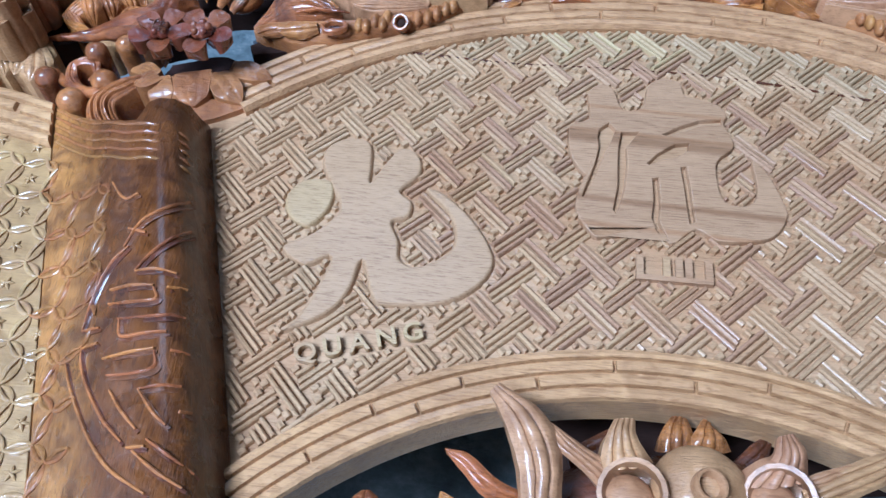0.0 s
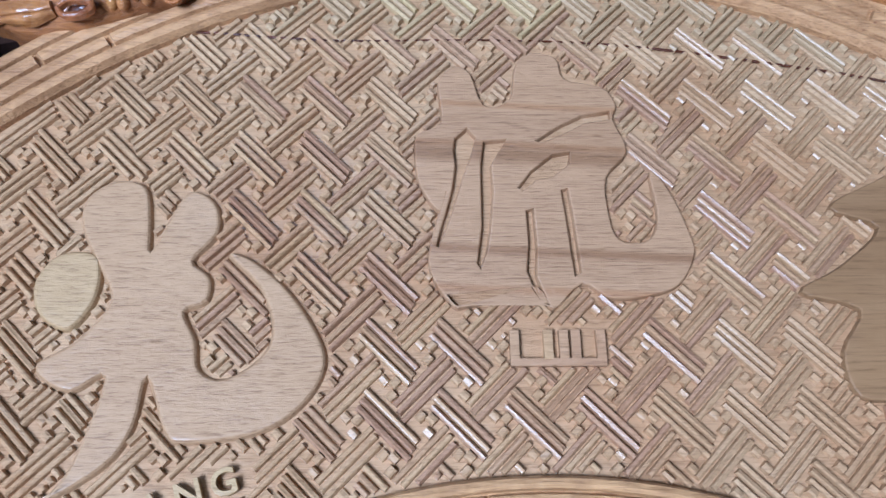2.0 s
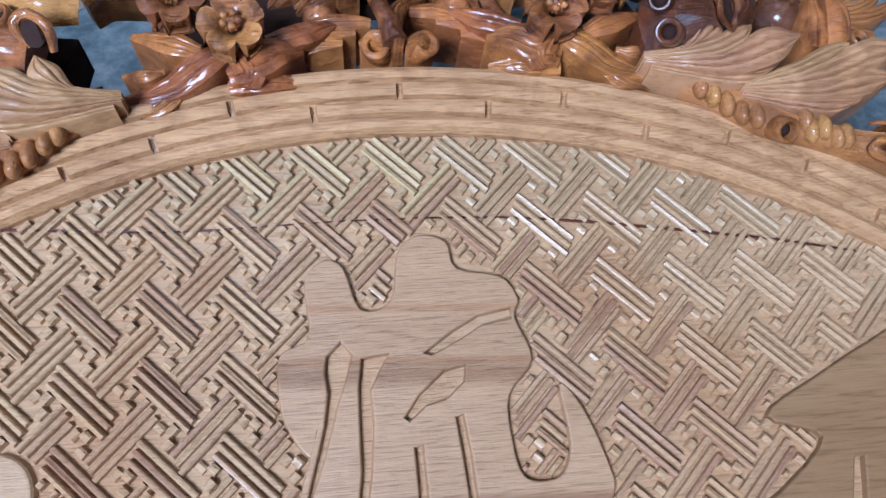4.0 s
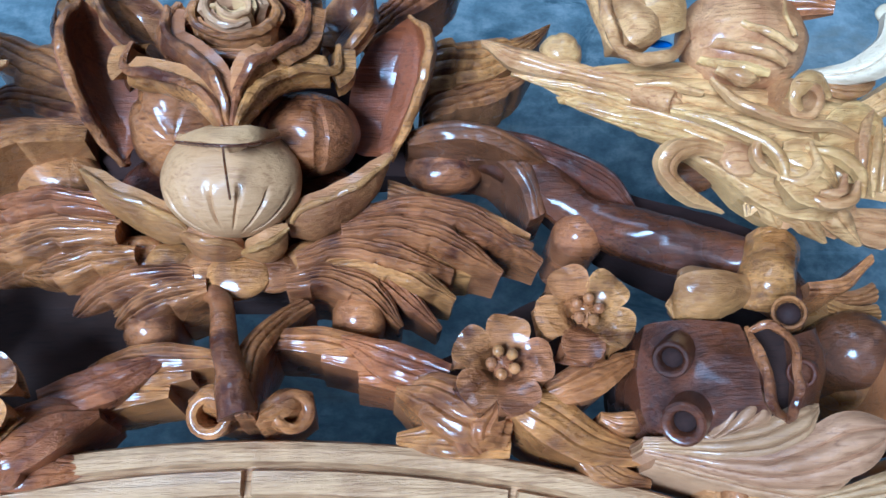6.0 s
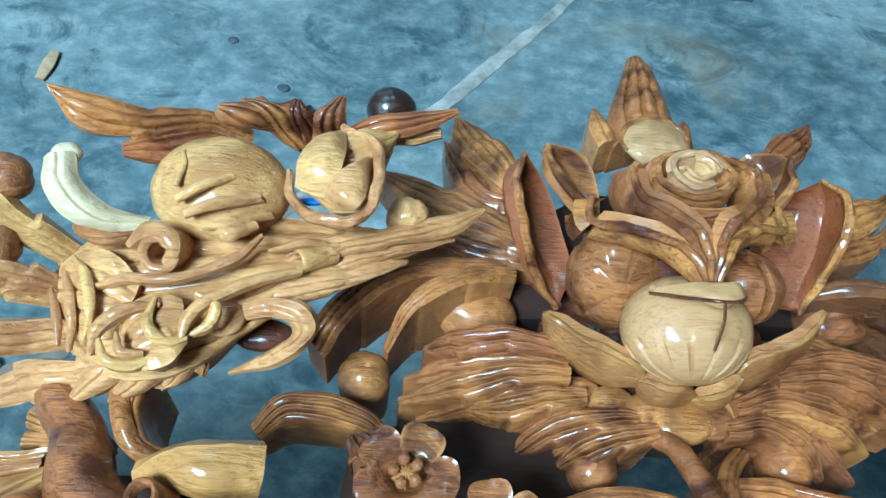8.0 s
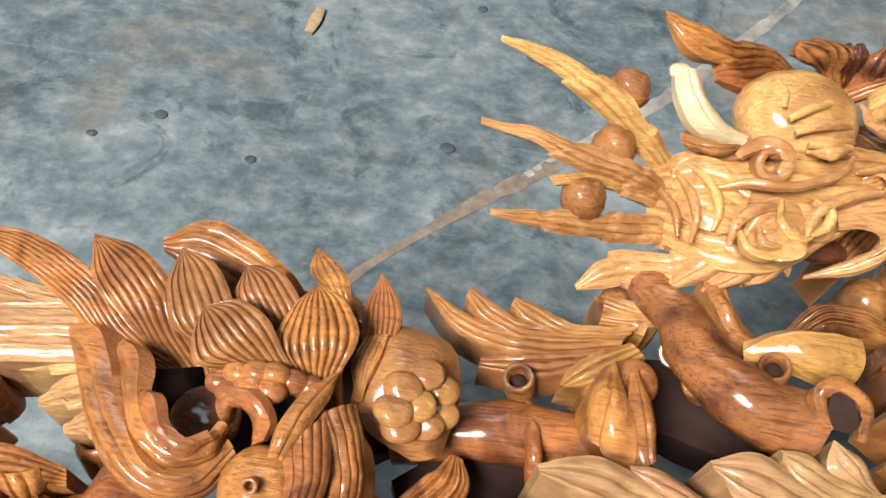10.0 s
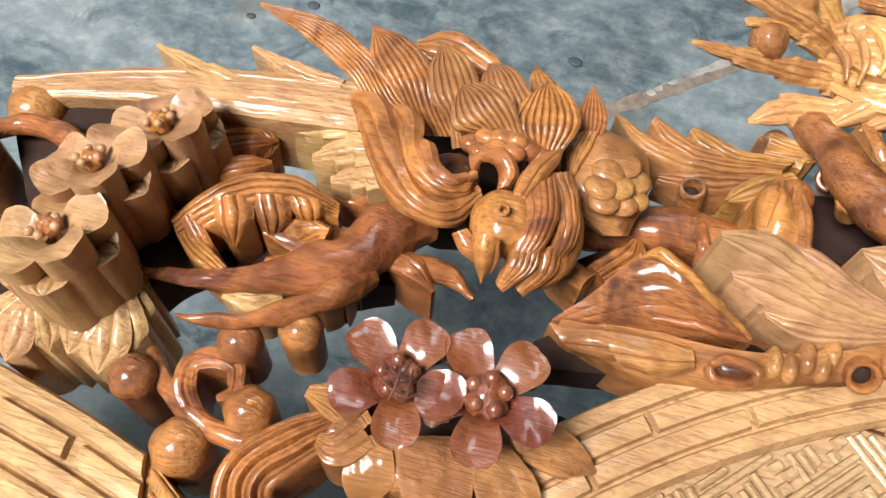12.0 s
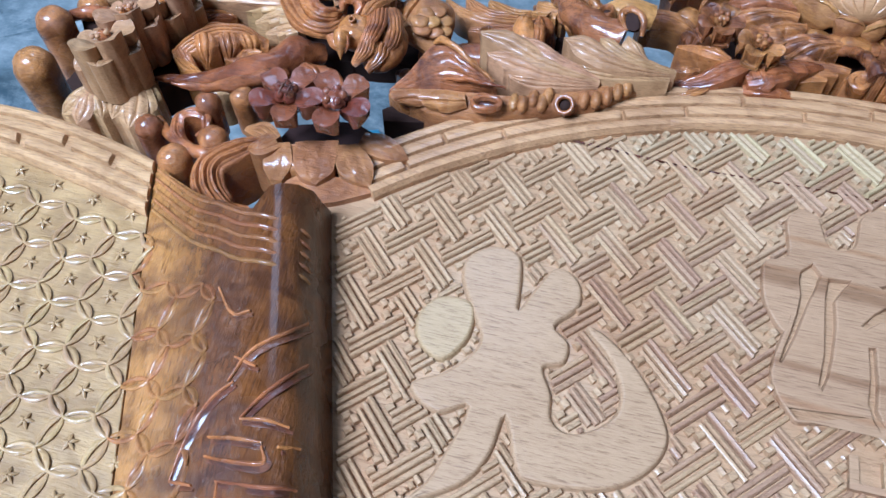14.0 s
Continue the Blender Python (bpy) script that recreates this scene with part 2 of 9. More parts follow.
def plain(name, colour, rough=0.7, spread=0.25, scale=30.0):
    m, nt, bsdf = material(name)
    co = nt.nodes.new("ShaderNodeTexCoord")
    n = node(nt, "ShaderNodeTexNoise", Scale=scale, Detail=5.0, Roughness=0.65)
    nt.links.new(co.outputs["Object"], n.inputs["Vector"])
    nt.links.new(ramp(nt, n.outputs[0], [(0.3, tuple(c * (1 - spread) for c in colour)), (0.7, tuple(min(1, c * (1 + spread)) for c in colour))]), bsdf.inputs["Base Color"])
    bsdf.inputs["Roughness"].default_value = rough
    return m


M_FLOOR = concrete()
M_WALL = plain("weathered_plaster", (0.13, 0.12, 0.11), 0.9, 0.1, 6.0)
M_MORTAR = plain("pale_mortar", (0.30, 0.27, 0.235), 0.9, 0.55, 28.0)
M_PIT = plain("damp_dark_patch", (0.05, 0.06, 0.07), 0.6, 0.3, 40.0)
M_STAIN = plain("brown_stained_patch", (0.20, 0.15, 0.11), 0.85, 0.35, 70.0)
M_INK = plain("blue_ink", (0.02, 0.12, 0.45), 0.5, 0.2, 60.0)
M_BLUE = plain("blue_plastic", (0.05, 0.16, 0.22), 0.5, 0.3, 60.0)


# ---- building blocks ----
def part(name, verts, faces, mat, parent=None, label="", smooth=True):
    """One mesh object from vertices and faces, under a thing or a part."""
    me = bpy.data.meshes.new(name)
    me.from_pydata([tuple(map(float, v)) for v in verts], [], faces)
    me.materials.append(mat)
    if smooth:
        me.shade_smooth()
        me.set_sharp_from_angle(angle=radians(38))
    me.update()
    ob = new(name, me)
    if parent is not None:
        ob.parent = parent
    return tagged(ob, label)


def joined(pieces):
    """Several (verts, faces) in one."""
    verts, faces = [], []
    for v, f in pieces:
        k = len(verts)
        verts.extend(v)
        faces.extend(tuple(i + k for i in q) for q in f)
    return verts, faces


def box(x0, x1, y0, y1, z0, z1):
    v = [(x, y, z) for z in (z0, z1) for y in (y0, y1) for x in (x0, x1)]
    return v, [(0, 2, 3, 1), (4, 5, 7, 6), (0, 1, 5, 4), (2, 6, 7, 3), (0, 4, 6, 2), (1, 3, 7, 5)]


def spline(points, n, closed=False):
    """Catmull-Rom through the points, n samples."""
    p = np.array(points, float)
    k = len(p)
    if closed:
        s = np.arange(n) / n * k
        idx = lambda i: p[i % k]
    else:
        s = np.linspace(0, k - 1, n)
        q = np.vstack([2 * p[0] - p[1], p, 2 * p[-1] - p[-2]])
        idx = lambda i: q[np.clip(i + 1, 0, k + 1)]
    i = np.minimum(s.astype(int), k - 1 if closed else k - 2)
    f = (s - i)[:, None]
    a, b, c, d = idx(i - 1), idx(i), idx(i + 1), idx(i + 2)
    return 0.5 * (2 * b + (c - a) * f + (2 * a - 5 * b + 4 * c - d) * f**2 + (3 * b - a - 3 * c + d) * f**3)


def hewn(grid, amount=0.0003):
    """Small uneven tool marks on a grid of points."""
    x, y, z = (grid[..., k] for k in range(3))
    a = np.sin(x * 430 + 1.7 * np.sin(y * 310 + z * 150)) + np.sin(y * 520 + 1.3 * np.sin(x * 270 - z * 330))
    b = np.sin(x * 940 + y * 610 + 2.0 * np.sin(z * 500 + x * 330)) * 0.6
    return grid + np.stack([0.35 * np.sin(y * 610 + z * 400), 0.35 * np.sin(x * 570 + z * 300), 0.6 * (a + b)], -1) * amount


def sheet(grid):
    """Faces of a closed ring-by-ring grid (rings of equal length), with both ends capped."""
    n, m = grid.shape[:2]
    faces = [(i * m + j, i * m + (j + 1) % m, (i + 1) * m + (j + 1) % m, (i + 1) * m + j) for i in range(n - 1) for j in range(m)]
    faces += [tuple(range(m - 1, -1, -1)), tuple((n - 1) * m + j for j in range(m))]
    return grid.reshape(-1, 3), faces


def ribbon(points, widths, thick=0.006, dome=0.25, cup=0.0, veins=0, vein_depth=0.12, lobes=0, bite=0.35, n=26, m=13, twist=0.0, foot=0.8, down=None):
    """A carved blade along a spine: a leaf, feather, petal, horn or stroke. widths: half-widths along it; dome: the rise of its middle
    and cup: the rise of its edges, by the half-width; veins: grooves along it; lobes: teeth down each edge that point to the tip."""
    m = max(m, 8 * veins + 9) if veins else m
    c = spline(points, n)
    w = np.maximum(spline([(x, 0) for x in widths], n)[:, 0], 0.0003)
    t = np.gradient(c, axis=0)
    t /= np.linalg.norm(t, axis=1, keepdims=True) + 1e-9
    s = np.linspace(0, 1, n)
    one, two = w, w
    if lobes:
        one, two = (w * (1 - bite * (1 - (s * lobes + k) % 1.0) ** 1.2 * (s < 0.97)) for k in (0, 0.45))
    across = np.cross(t, np.array([0.0, 0.0, 1.0]))
    norm = np.linalg.norm(across, axis=1, keepdims=True)
    across = np.where(norm > 1e-3, across / (norm + 1e-9), [1.0, 0, 0])
    up = np.cross(across, t)
    if twist:
        a = (twist * s)[:, None]
        across, up = across * np.cos(a) + up * np.sin(a), up * np.cos(a) - across * np.sin(a)
    e = np.linspace(-1, 1, m)
    h = dome * (1 - e**2) + cup * e**2
    if veins:
        f = ((e + 1) / 2 * (veins + 1)) % 1.0
        f = np.minimum(f, 1 - f)
        h = h - 1.7 * vein_depth * np.maximum(0, 1 - f / 0.2) * (np.abs(e) < 0.9) + 0.5 * vein_depth * np.sin(np.pi * np.minimum(1, 2 * f))
    reach = np.where(e[None] < 0, one[:, None], two[:, None]) * e[None]
    top = c[:, None] + across[:, None] * reach[..., None] + up[:, None] * (w[:, None] * h)[..., None]
    d = np.minimum(thick, 0.3 * thick + w)[:, None, None]
    low = c[:, None] + across[:, None] * (reach[:, ::-1] * foot)[..., None] + up[:, None] * ((w[:, None] * (cup * e[::-1] ** 2) * 0.7)[..., None] - d)
    if down is not None:
        low = c[:, None] + across[:, None] * (reach[:, ::-1] * 0.93)[..., None]
        low[..., 2] = np.minimum(down, top[:, ::-1, 2] - 0.002)
        return sheet(hewn(np.concatenate([top, top[:, -1:] * 0.6 + low[:, :1] * 0.4, low, top[:, :1] * 0.6 + low[:, -1:] * 0.4], axis=1)))
    return sheet(hewn(np.concatenate([top, low], axis=1), min(0.0003, 0.12 * float(w.max()))))


def loft(a, b, bulge=0.15, thick=0.004, veins=0, cut=0.08, n=26, m=13, down=None, lip=0.0, teeth=0, bite=0.25, fan=0.0, grow=1.0, root=0.0):
    """A carved petal, leaf or feather between its two edges, which meet at its tip: bulge: how far its middle stands out (or, below 0, is
    hollowed), by its width; veins: grooves along it; lip: a raised rim; teeth: notches down both edges; fan: how far the grooves bend outwards; grow: by how much wider it is
    than its edges say; root: how far it runs on under its neighbour, by its length."""
    m = max(m, 6 * veins + 7) if veins else m
    if root:
        ends = [np.array(k, float) for k in (a, b)]
        back_by = ((ends[0][0] + ends[1][0]) - (ends[0][-1] + ends[1][-1])) * 0.5 * root - np.array((0, 0, 0.004))
        a, b = ([tuple(k[0] + back_by), *map(tuple, k)] for k in ends)
    p, q = spline(a, n), spline(b, n)
    middle = (p + q) / 2
    p, q = middle + (p - middle) * grow, middle + (q - middle) * grow
    s, e = np.linspace(0, 1, n)[:, None], np.linspace(0, 1, m)[None]
    if teeth:
        k = (bite * (1 - (s * teeth) % 1.0) ** 1.3 * (s < 0.97))
        p, q = p + (middle - p) * k, q + (middle - q) * k
    g = p[:, None] * (1 - e[..., None]) + q[:, None] * e[..., None]
    wide = np.linalg.norm(p - q, axis=1)[:, None]
    du, dv = np.gradient(g, axis=0), np.gradient(g, axis=1)
    up = np.cross(du, dv)
    up /= np.linalg.norm(up, axis=2, keepdims=True) + 1e-12
    up = np.where((up @ np.array((0.0, -0.4, 0.9)))[..., None] < 0, -up, up)
    up = np.mean(up, axis=1, keepdims=True)
    up /= np.linalg.norm(up, axis=2, keepdims=True) + 1e-12
    h = bulge * (1 - (2 * e - 1) ** 2) + 0 * s
    if lip:
        h = h + lip * np.maximum(0, 1 - np.minimum(e, 1 - e) / 0.1)
    if veins:
        f = (e * (veins + 1) + fan * (s - 0.5) * (2 * e - 1)) % 1.0
        f = np.minimum(f, 1 - f)
        h = h - cut * np.maximum(0, 1 - f / 0.2) * (np.minimum(e, 1 - e) > 0.04) + 0.35 * cut * np.sin(np.pi * f)
    top = g + up * (h * wide)[..., None]
    if down is None:
        t = np.minimum(thick, 0.35 * wide + 0.0008)[..., None]
        inner = g * 0.94 + np.mean(g, axis=1, keepdims=True) * 0.06
        low = (inner + up * (bulge * (1 - (2 * e - 1) ** 2) * wide)[..., None] * 0.8 - up * t)[:, ::-1]
    else:
        low = (g * 0.95 + np.mean(g, axis=1, keepdims=True) * 0.05)[:, ::-1].copy()
        low[..., 2] = np.minimum(down, top[:, ::-1, 2] - 0.002)
    flat = np.concatenate([top, low], axis=1)
    turn = np.cross(dv[n // 2, m // 2], du[n // 2, m // 2]) @ up[n // 2, 0]
    return sheet(hewn(flat if turn > 0 else flat[:, ::-1], 0.00025))


def frond(points, widths, count=4, down=0.3, dome=0.26, veins=1, lean=0.55, droop=0.004, bite=0.4, cut=0.11):
    """A carved acanthus leaf: one blade whose edges are cut into lobes, with a groove that sweeps from the midrib out to each notch."""
    n, m = 14 * count + 8, 37
    c = spline(points, n)
    w = np.maximum(spline([(x * 1.12, 0) for x in widths], n)[:, 0], 0.0008)
    t = np.gradient(c, axis=0)
    t /= np.linalg.norm(t, axis=1, keepdims=True) + 1e-9
    across = np.cross(t, [0.0, 0.0, 1.0])
    across /= np.linalg.norm(across, axis=1, keepdims=True) + 1e-9
    s, e = np.linspace(0, 1, n)[:, None], np.linspace(-1, 1, m)[None]
    sweep = 0.28 + 0.25 * lean
    shift = np.where(e < 0, 0.0, 0.37)
    phase = count * (s - sweep * np.abs(e) ** 1.15) + shift
    edge = (count * (s - sweep) + shift) % 1.0
    reach = w[:, None] * (1 - bite * (1 - edge) ** 1.25 * np.minimum(1, (1 - s) * 9)) * e
    forward = 0.35 * w[:, None] * np.abs(e) ** 2 * edge * (1 - s)
    f = phase % 1.0
    near = np.minimum(f, 1 - f)
    h = dome * (1 - e**2) - cut * np.maximum(0, 1 - near / 0.2) + 0.4 * cut * np.sin(np.pi * f)
    h = h - 0.5 * cut * np.maximum(0, 1 - np.abs(f - 0.5) / 0.09) * (np.abs(e) > 0.25) - 0.6 * cut * np.maximum(0, 1 - np.abs(e) / 0.1)
    top = c[:, None] + across[:, None] * reach[..., None] + t[:, None] * forward[..., None]
    top[..., 2] += h * w[:, None] - droop * np.abs(e) ** 2 * 0.8 - droop * s**3
    low = (top * 0.96 + c[:, None] * 0.04)[:, ::-1].copy()
    low[..., 2] = np.minimum(down, top[:, ::-1, 2] - 0.002)
    return sheet(hewn(np.concatenate([top, low], axis=1), 0.0002))


def pod(at, r, squash, cuts=7, deep=0.05, n=30, m=112):
    """A lotus bud that faces the foot of the back, with thin cuts on its lower front."""
    th = np.linspace(0.02, np.pi - 0.02, n)[:, None]
    ph = (np.arange(m) / m * 2 * np.pi)[None, :]
    f = (ph / (2 * np.pi) * cuts * 2) % 1.0
    nick = np.maximum(0, 1 - np.minimum(f, 1 - f) / 0.13) * np.clip((th - 0.35) / 0.15, 0, 1) * np.clip((1.35 - th) / 0.2, 0, 1)
    rr = r * (1 - deep * nick)
    g = np.stack([rr * np.sin(th) * np.cos(ph), rr * np.sin(th) * np.sin(ph), rr * np.cos(th) + 0 * ph], -1)[:, ::-1]
    a = 1.75
    g = np.stack([g[..., 0], g[..., 1] * math.cos(a) - g[..., 2] * math.sin(a), g[..., 1] * math.sin(a) + g[..., 2] * math.cos(a)], -1) * squash
    return sheet(hewn(g + np.array(at), 0.0002))


def ball(at, r, squash=(1, 1, 1), n=14, m=20, slits=0, deep=0.12, axis=0.0):
    """A carved bead or bulb, with slits cut from pole to pole."""
    th = np.linspace(0.02, np.pi - 0.02, n)
    ph = np.arange(m) / m * 2 * np.pi
    rr = np.ones((n, m)) * r
    if slits:
        rr = rr * (1 - deep * (np.abs(np.sin(ph * slits / 2)) ** 0.5 < 0.45)[None, :] * np.sin(th)[:, None])
    g = np.stack([rr * np.sin(th)[:, None] * np.cos(ph), rr * np.sin(th)[:, None] * np.sin(ph), rr * np.cos(th)[:, None] + 0 * ph], -1)[:, ::-1]
    g = g * squash
    ca, sa = math.cos(axis), math.sin(axis)
    g = np.stack([g[..., 0], g[..., 1] * ca - g[..., 2] * sa, g[..., 1] * sa + g[..., 2] * ca], -1)
    return sheet(hewn(g + np.array(at), min(0.0004, 0.06 * r)))


def bead(at, r, foot, slits=0, deep=0.06, m=20):
    """A round fruit on the thick stump of wood from which it is cut."""
    x, y, z = at
    rows = [(r * math.cos(b), z + r * math.sin(b)) for b in np.linspace(1.5, -0.15, 9)] + [(r * 0.97, z - r * 0.8), (r * 0.92, min(foot, z - r))]
    ph = np.arange(m) / m * 2 * np.pi
    cut = 1 - (deep * (np.abs(np.sin(ph * slits / 2)) < 0.3) if slits else 0)
    return sheet(np.array([[(x + q * c * math.cos(p), y + q * c * math.sin(p), h) for p, c in zip(ph, np.ones(m) * cut)] for q, h in rows])[:, ::-1])


def rod(points, radii, m=12, n=24, knots=0.0, seed=0):
    """A round branch along a spine, with swellings."""
    c = spline(points, n)
    w = np.maximum(spline([(x, 0) for x in radii], n)[:, 0], 0.0004)
    t = np.gradient(c, axis=0)
    t /= np.linalg.norm(t, axis=1, keepdims=True) + 1e-9
    a = np.cross(t, [0.13, 0.21, 0.97])
    a /= np.linalg.norm(a, axis=1, keepdims=True) + 1e-9
    b = np.cross(t, a)
    rng = np.random.RandomState(seed)
    ph = np.arange(m) / m * 2 * np.pi
    swell = 1 + knots * (rng.rand(n, m) - 0.5) + knots * np.sin(np.linspace(0, 19, n) + seed)[:, None]
    g = c[:, None] + (a[:, None] * np.cos(ph)[None, :, None] + b[:, None] * np.sin(ph)[None, :, None]) * (w[:, None] * swell)[..., None]
    return sheet(hewn(g[:, ::-1], 0.0006))


def tube(base, tip, r, hole=0.6, m=18):
    """A short drilled stub with a rounded rim."""
    base, tip = np.array(base, float), np.array(tip, float)
    t = (tip - base) / np.linalg.norm(tip - base)
    a = np.cross(t, [0.3, 0.9, 0.1])
    a /= np.linalg.norm(a)
    b = np.cross(t, a)
    ph = np.arange(m) / m * 2 * np.pi
    ring = a * np.cos(ph)[:, None] + b * np.sin(ph)[:, None]
    lip = (hole + 1) / 2
    rows = [(base, r * 0.95), (tip - t * r * 0.3, r), (tip - t * r * 0.1, r * 0.97), (tip, r * (lip + 0.08)), (tip, r * (lip - 0.06)), (tip - t * r * 0.1, r * (hole + 0.03)), (tip - t * r * 0.3, hole * r * 0.95), (tip - t * r * 2.2, hole * r * 0.8), (tip - t * r * 2.2, hole * r * 0.02)]
    return sheet(np.array([p + ring * k for p, k in rows])[:, ::-1])


def polygon_plate(outline, z0, z1, bevel=0.001, holes=()):
    """A raised plate with sloping edges, from a closed outline; holes are cut right through it."""
    from mathutils.geometry import tessellate_polygon
    verts, faces, loops, tops = [], [], [], []
    for p, inner in [(outline, False)] + [(h, True) for h in holes]:
        p = np.array(p, float)
        area = np.sum(p[:, 0] * np.roll(p[:, 1], -1) - np.roll(p[:, 0], -1) * p[:, 1])
        if (area < 0) != inner:
            p = p[::-1]
        d = np.roll(p, -1, 0) - np.roll(p, 1, 0)
        nrm = np.stack([d[:, 1], -d[:, 0]], 1) / (np.linalg.norm(d, axis=1, keepdims=True) + 1e-9)
        k, base = len(p), len(verts)
        rings = [(p + nrm * bevel, z0), (p, z1 - bevel * 0.6), (p - nrm * bevel * 0.5, z1 - bevel * 0.1), (p - nrm * bevel, z1)]
        verts += [(x, y, z) for ring, z in rings for x, y in ring]
        faces += [(base + i * k + j, base + i * k + (j + 1) % k, base + (i + 1) * k + (j + 1) % k, base + (i + 1) * k + j) for i in range(3) for j in range(k)]
        loops.append([Vector((x, y, 0)) for x, y in rings[-1][0]])
        tops += [base + 3 * k + j for j in range(k)]
    for tri in tessellate_polygon(loops):
        a, b, c = (verts[tops[i]] for i in tri)
        q = tri if (b[0] - a[0]) * (c[1] - a[1]) - (b[1] - a[1]) * (c[0] - a[0]) > 0 else tri[::-1]
        faces.append(tuple(tops[i] for i in q))
    return verts, faces


# ---- the workshop ----
def setting(name, pieces, mat, label):
    return tagged(part(name, *joined(pieces), mat, None, label, smooth=False), kind="structure")


setting("floor", [box(-2.6, 2.6, -2.6, 2.8, -0.1, 0.0)], M_FLOOR, "worn blue-grey concrete workshop floor with stains and scratches")
setting("wall_north", [box(-2.6, -2.05, 2.65, 2.8, 0, 2.8), box(0.25, 2.6, 2.65, 2.8, 0, 2.8), box(-2.05, 0.25, 2.65, 2.8, 0, 0.7), box(-2.05, 0.25, 2.65, 2.8, 2.3, 2.8)], M_WALL, "plain limewashed wall with a wide window opening")
setting("wall_west", [box(-2.6, -2.45, -2.6, -0.65, 0, 2.8), box(-2.6, -2.45, 1.25, 2.65, 0, 2.8), box(-2.6, -2.45, -0.65, 1.25, 0, 0.75), box(-2.6, -2.45, -0.65, 1.25, 2.25, 2.8)], M_WALL, "plain limewashed wall with a window opening")
setting("wall_east", [box(2.45, 2.6, -2.6, 2.65, 0, 2.8)], M_WALL, "plain limewashed wall")
setting("wall_south", [box(-2.45, 2.45, -2.6, -2.45, 0, 2.8)], M_WALL, "plain limewashed wall")
setting("ceiling", [box(-2.6, -1.75, -2.6, 0.8, 2.8, 2.9), box(-0.65, 2.6, -2.6, 0.8, 2.8, 2.9), box(-1.75, -0.65, -2.6, -1.5, 2.8, 2.9), box(-1.75, -0.65, -0.5, 0.8, 2.8, 2.9), box(-2.6, -1.1, 0.8, 2.2, 2.8, 2.9), box(-0.1, 2.6, 0.8, 2.2, 2.8, 2.9), box(-2.6, 2.6, 2.2, 2.8, 2.8, 2.9)], M_WALL, "plain ceiling with two roof light openings")

# ---- the carved bench back ----
Z = 0.335          # the face of the middle board
TOP_C, TOP_IN, TOP_OUT = -0.243, 0.360, 0.391
LOW_C, LOW_IN, LOW_OUT = -0.405, 0.2805, 0.253
SIDE_A, SIDE_B = np.array((-0.2688, 0.0038)), np.array((-0.1926, -0.2171))

back = tagged(new("carved_bench_back"), "teak bench back carved with woven scroll, lotus and blossoms", "bench back")


def arc_y(x, centre, radius):
    return centre + math.sqrt(max(radius * radius - x * x, 0))


def board():
    """The middle board: a slab between the two rails and the two rolls."""
    xs = np.linspace(-0.30, 0.30, 61)
    outline = [(x, arc_y(x, TOP_C, TOP_IN + 0.012)) for x in xs] + [(x, arc_y(x, LOW_C, LOW_IN - 0.012)) for x in xs[::-1] if abs(x) < 0.235]
    return polygon_plate(outline[::-1], Z - 0.024, Z - 0.0022, 0.0004)


part("middle_board", *board(), W_PANEL, back, "teak board carved as a basket weave")


RAIL_PROFILE = [(0.0, -0.02), (0.0, 0.0005), (0.05, 0.004), (0.13, 0.0048), (0.19, 0.0042), (0.215, 0.0016), (0.24, 0.0016), (0.27, 0.0042), (0.36, 0.0046), (0.45, 0.0042), (0.47, 0.0016), (0.505, 0.0016), (0.53, 0.0042), (0.62, 0.0046), (0.72, 0.0042), (0.745, 0.0016), (0.77, 0.0016), (0.8, 0.0042), (0.9, 0.0046), (0.97, 0.0036), (1.0, 0.001), (1.0, -0.02)]


def cut_rings(stations, cuts, half):
    """The stations along a rail with rings close on both sides of each cut, and the row that each ring cuts."""
    rings = [(a, None) for a in stations if not any(abs(a - c) < half * 3 for c, _ in cuts)]
    for c, row in cuts:
        rings += [(c - half * 1.6, None), (c - half, row), (c + half, row), (c + half * 1.6, None)]
    return sorted(rings, key=lambda q: q[0])


def lowered(profile, row):
    lo, hi = ((0.2, 0.47), (0.5, 0.76), (0.2, 0.76))[row] if row is not None else (2, 2)
    return [(u, 0.0016 if lo < u < hi else h) for u, h in profile]


def rail(name, centre, r_in, r_out, a0, a1, cuts, label=""):
    """A moulded rail along an arc: four ridges and three hollows across it, with short cuts as in a running bond."""
    rings = []
    for a, row in cut_rings(np.linspace(a0, a1, 80), cuts, 0.0024):
        rings.append([((r_in + (r_out - r_in) * u) * math.sin(a), centre + (r_in + (r_out - r_in) * u) * math.cos(a), Z + h + 0.0005) for u, h in lowered(RAIL_PROFILE, row)])
    return part(name, *sheet(np.array(rings)[:, ::-1] if r_out > r_in else np.array(rings)), W_RAIL, back, label, smooth=False)


rail("top_rail", TOP_C, TOP_IN, TOP_OUT, -0.765, 0.765, [(-0.70, 0), (-0.63, 1), (-0.545, 0), (-0.45, 1), (-0.36, 0), (-0.264, 0), (-0.176, 1), (-0.0885, 0), (0.009, 1), (0.109, 0), (0.195, 1), (0.293, 0), (0.385, 1), (0.478, 1), (0.57, 0), (0.66, 1)], "pale moulded rail with carved grooves")
rail("bottom_rail", LOW_C, LOW_IN, LOW_OUT, -0.92, 0.92, [(-0.66, 1), (-0.525, 0), (-0.45, 1), (-0.36, 0), (-0.226, 1), (-0.083, 0), (0.0597, 1), (0.186, 0), (0.32, 1), (0.45, 0), (0.58, 1)], "pale moulded rail with carved grooves")

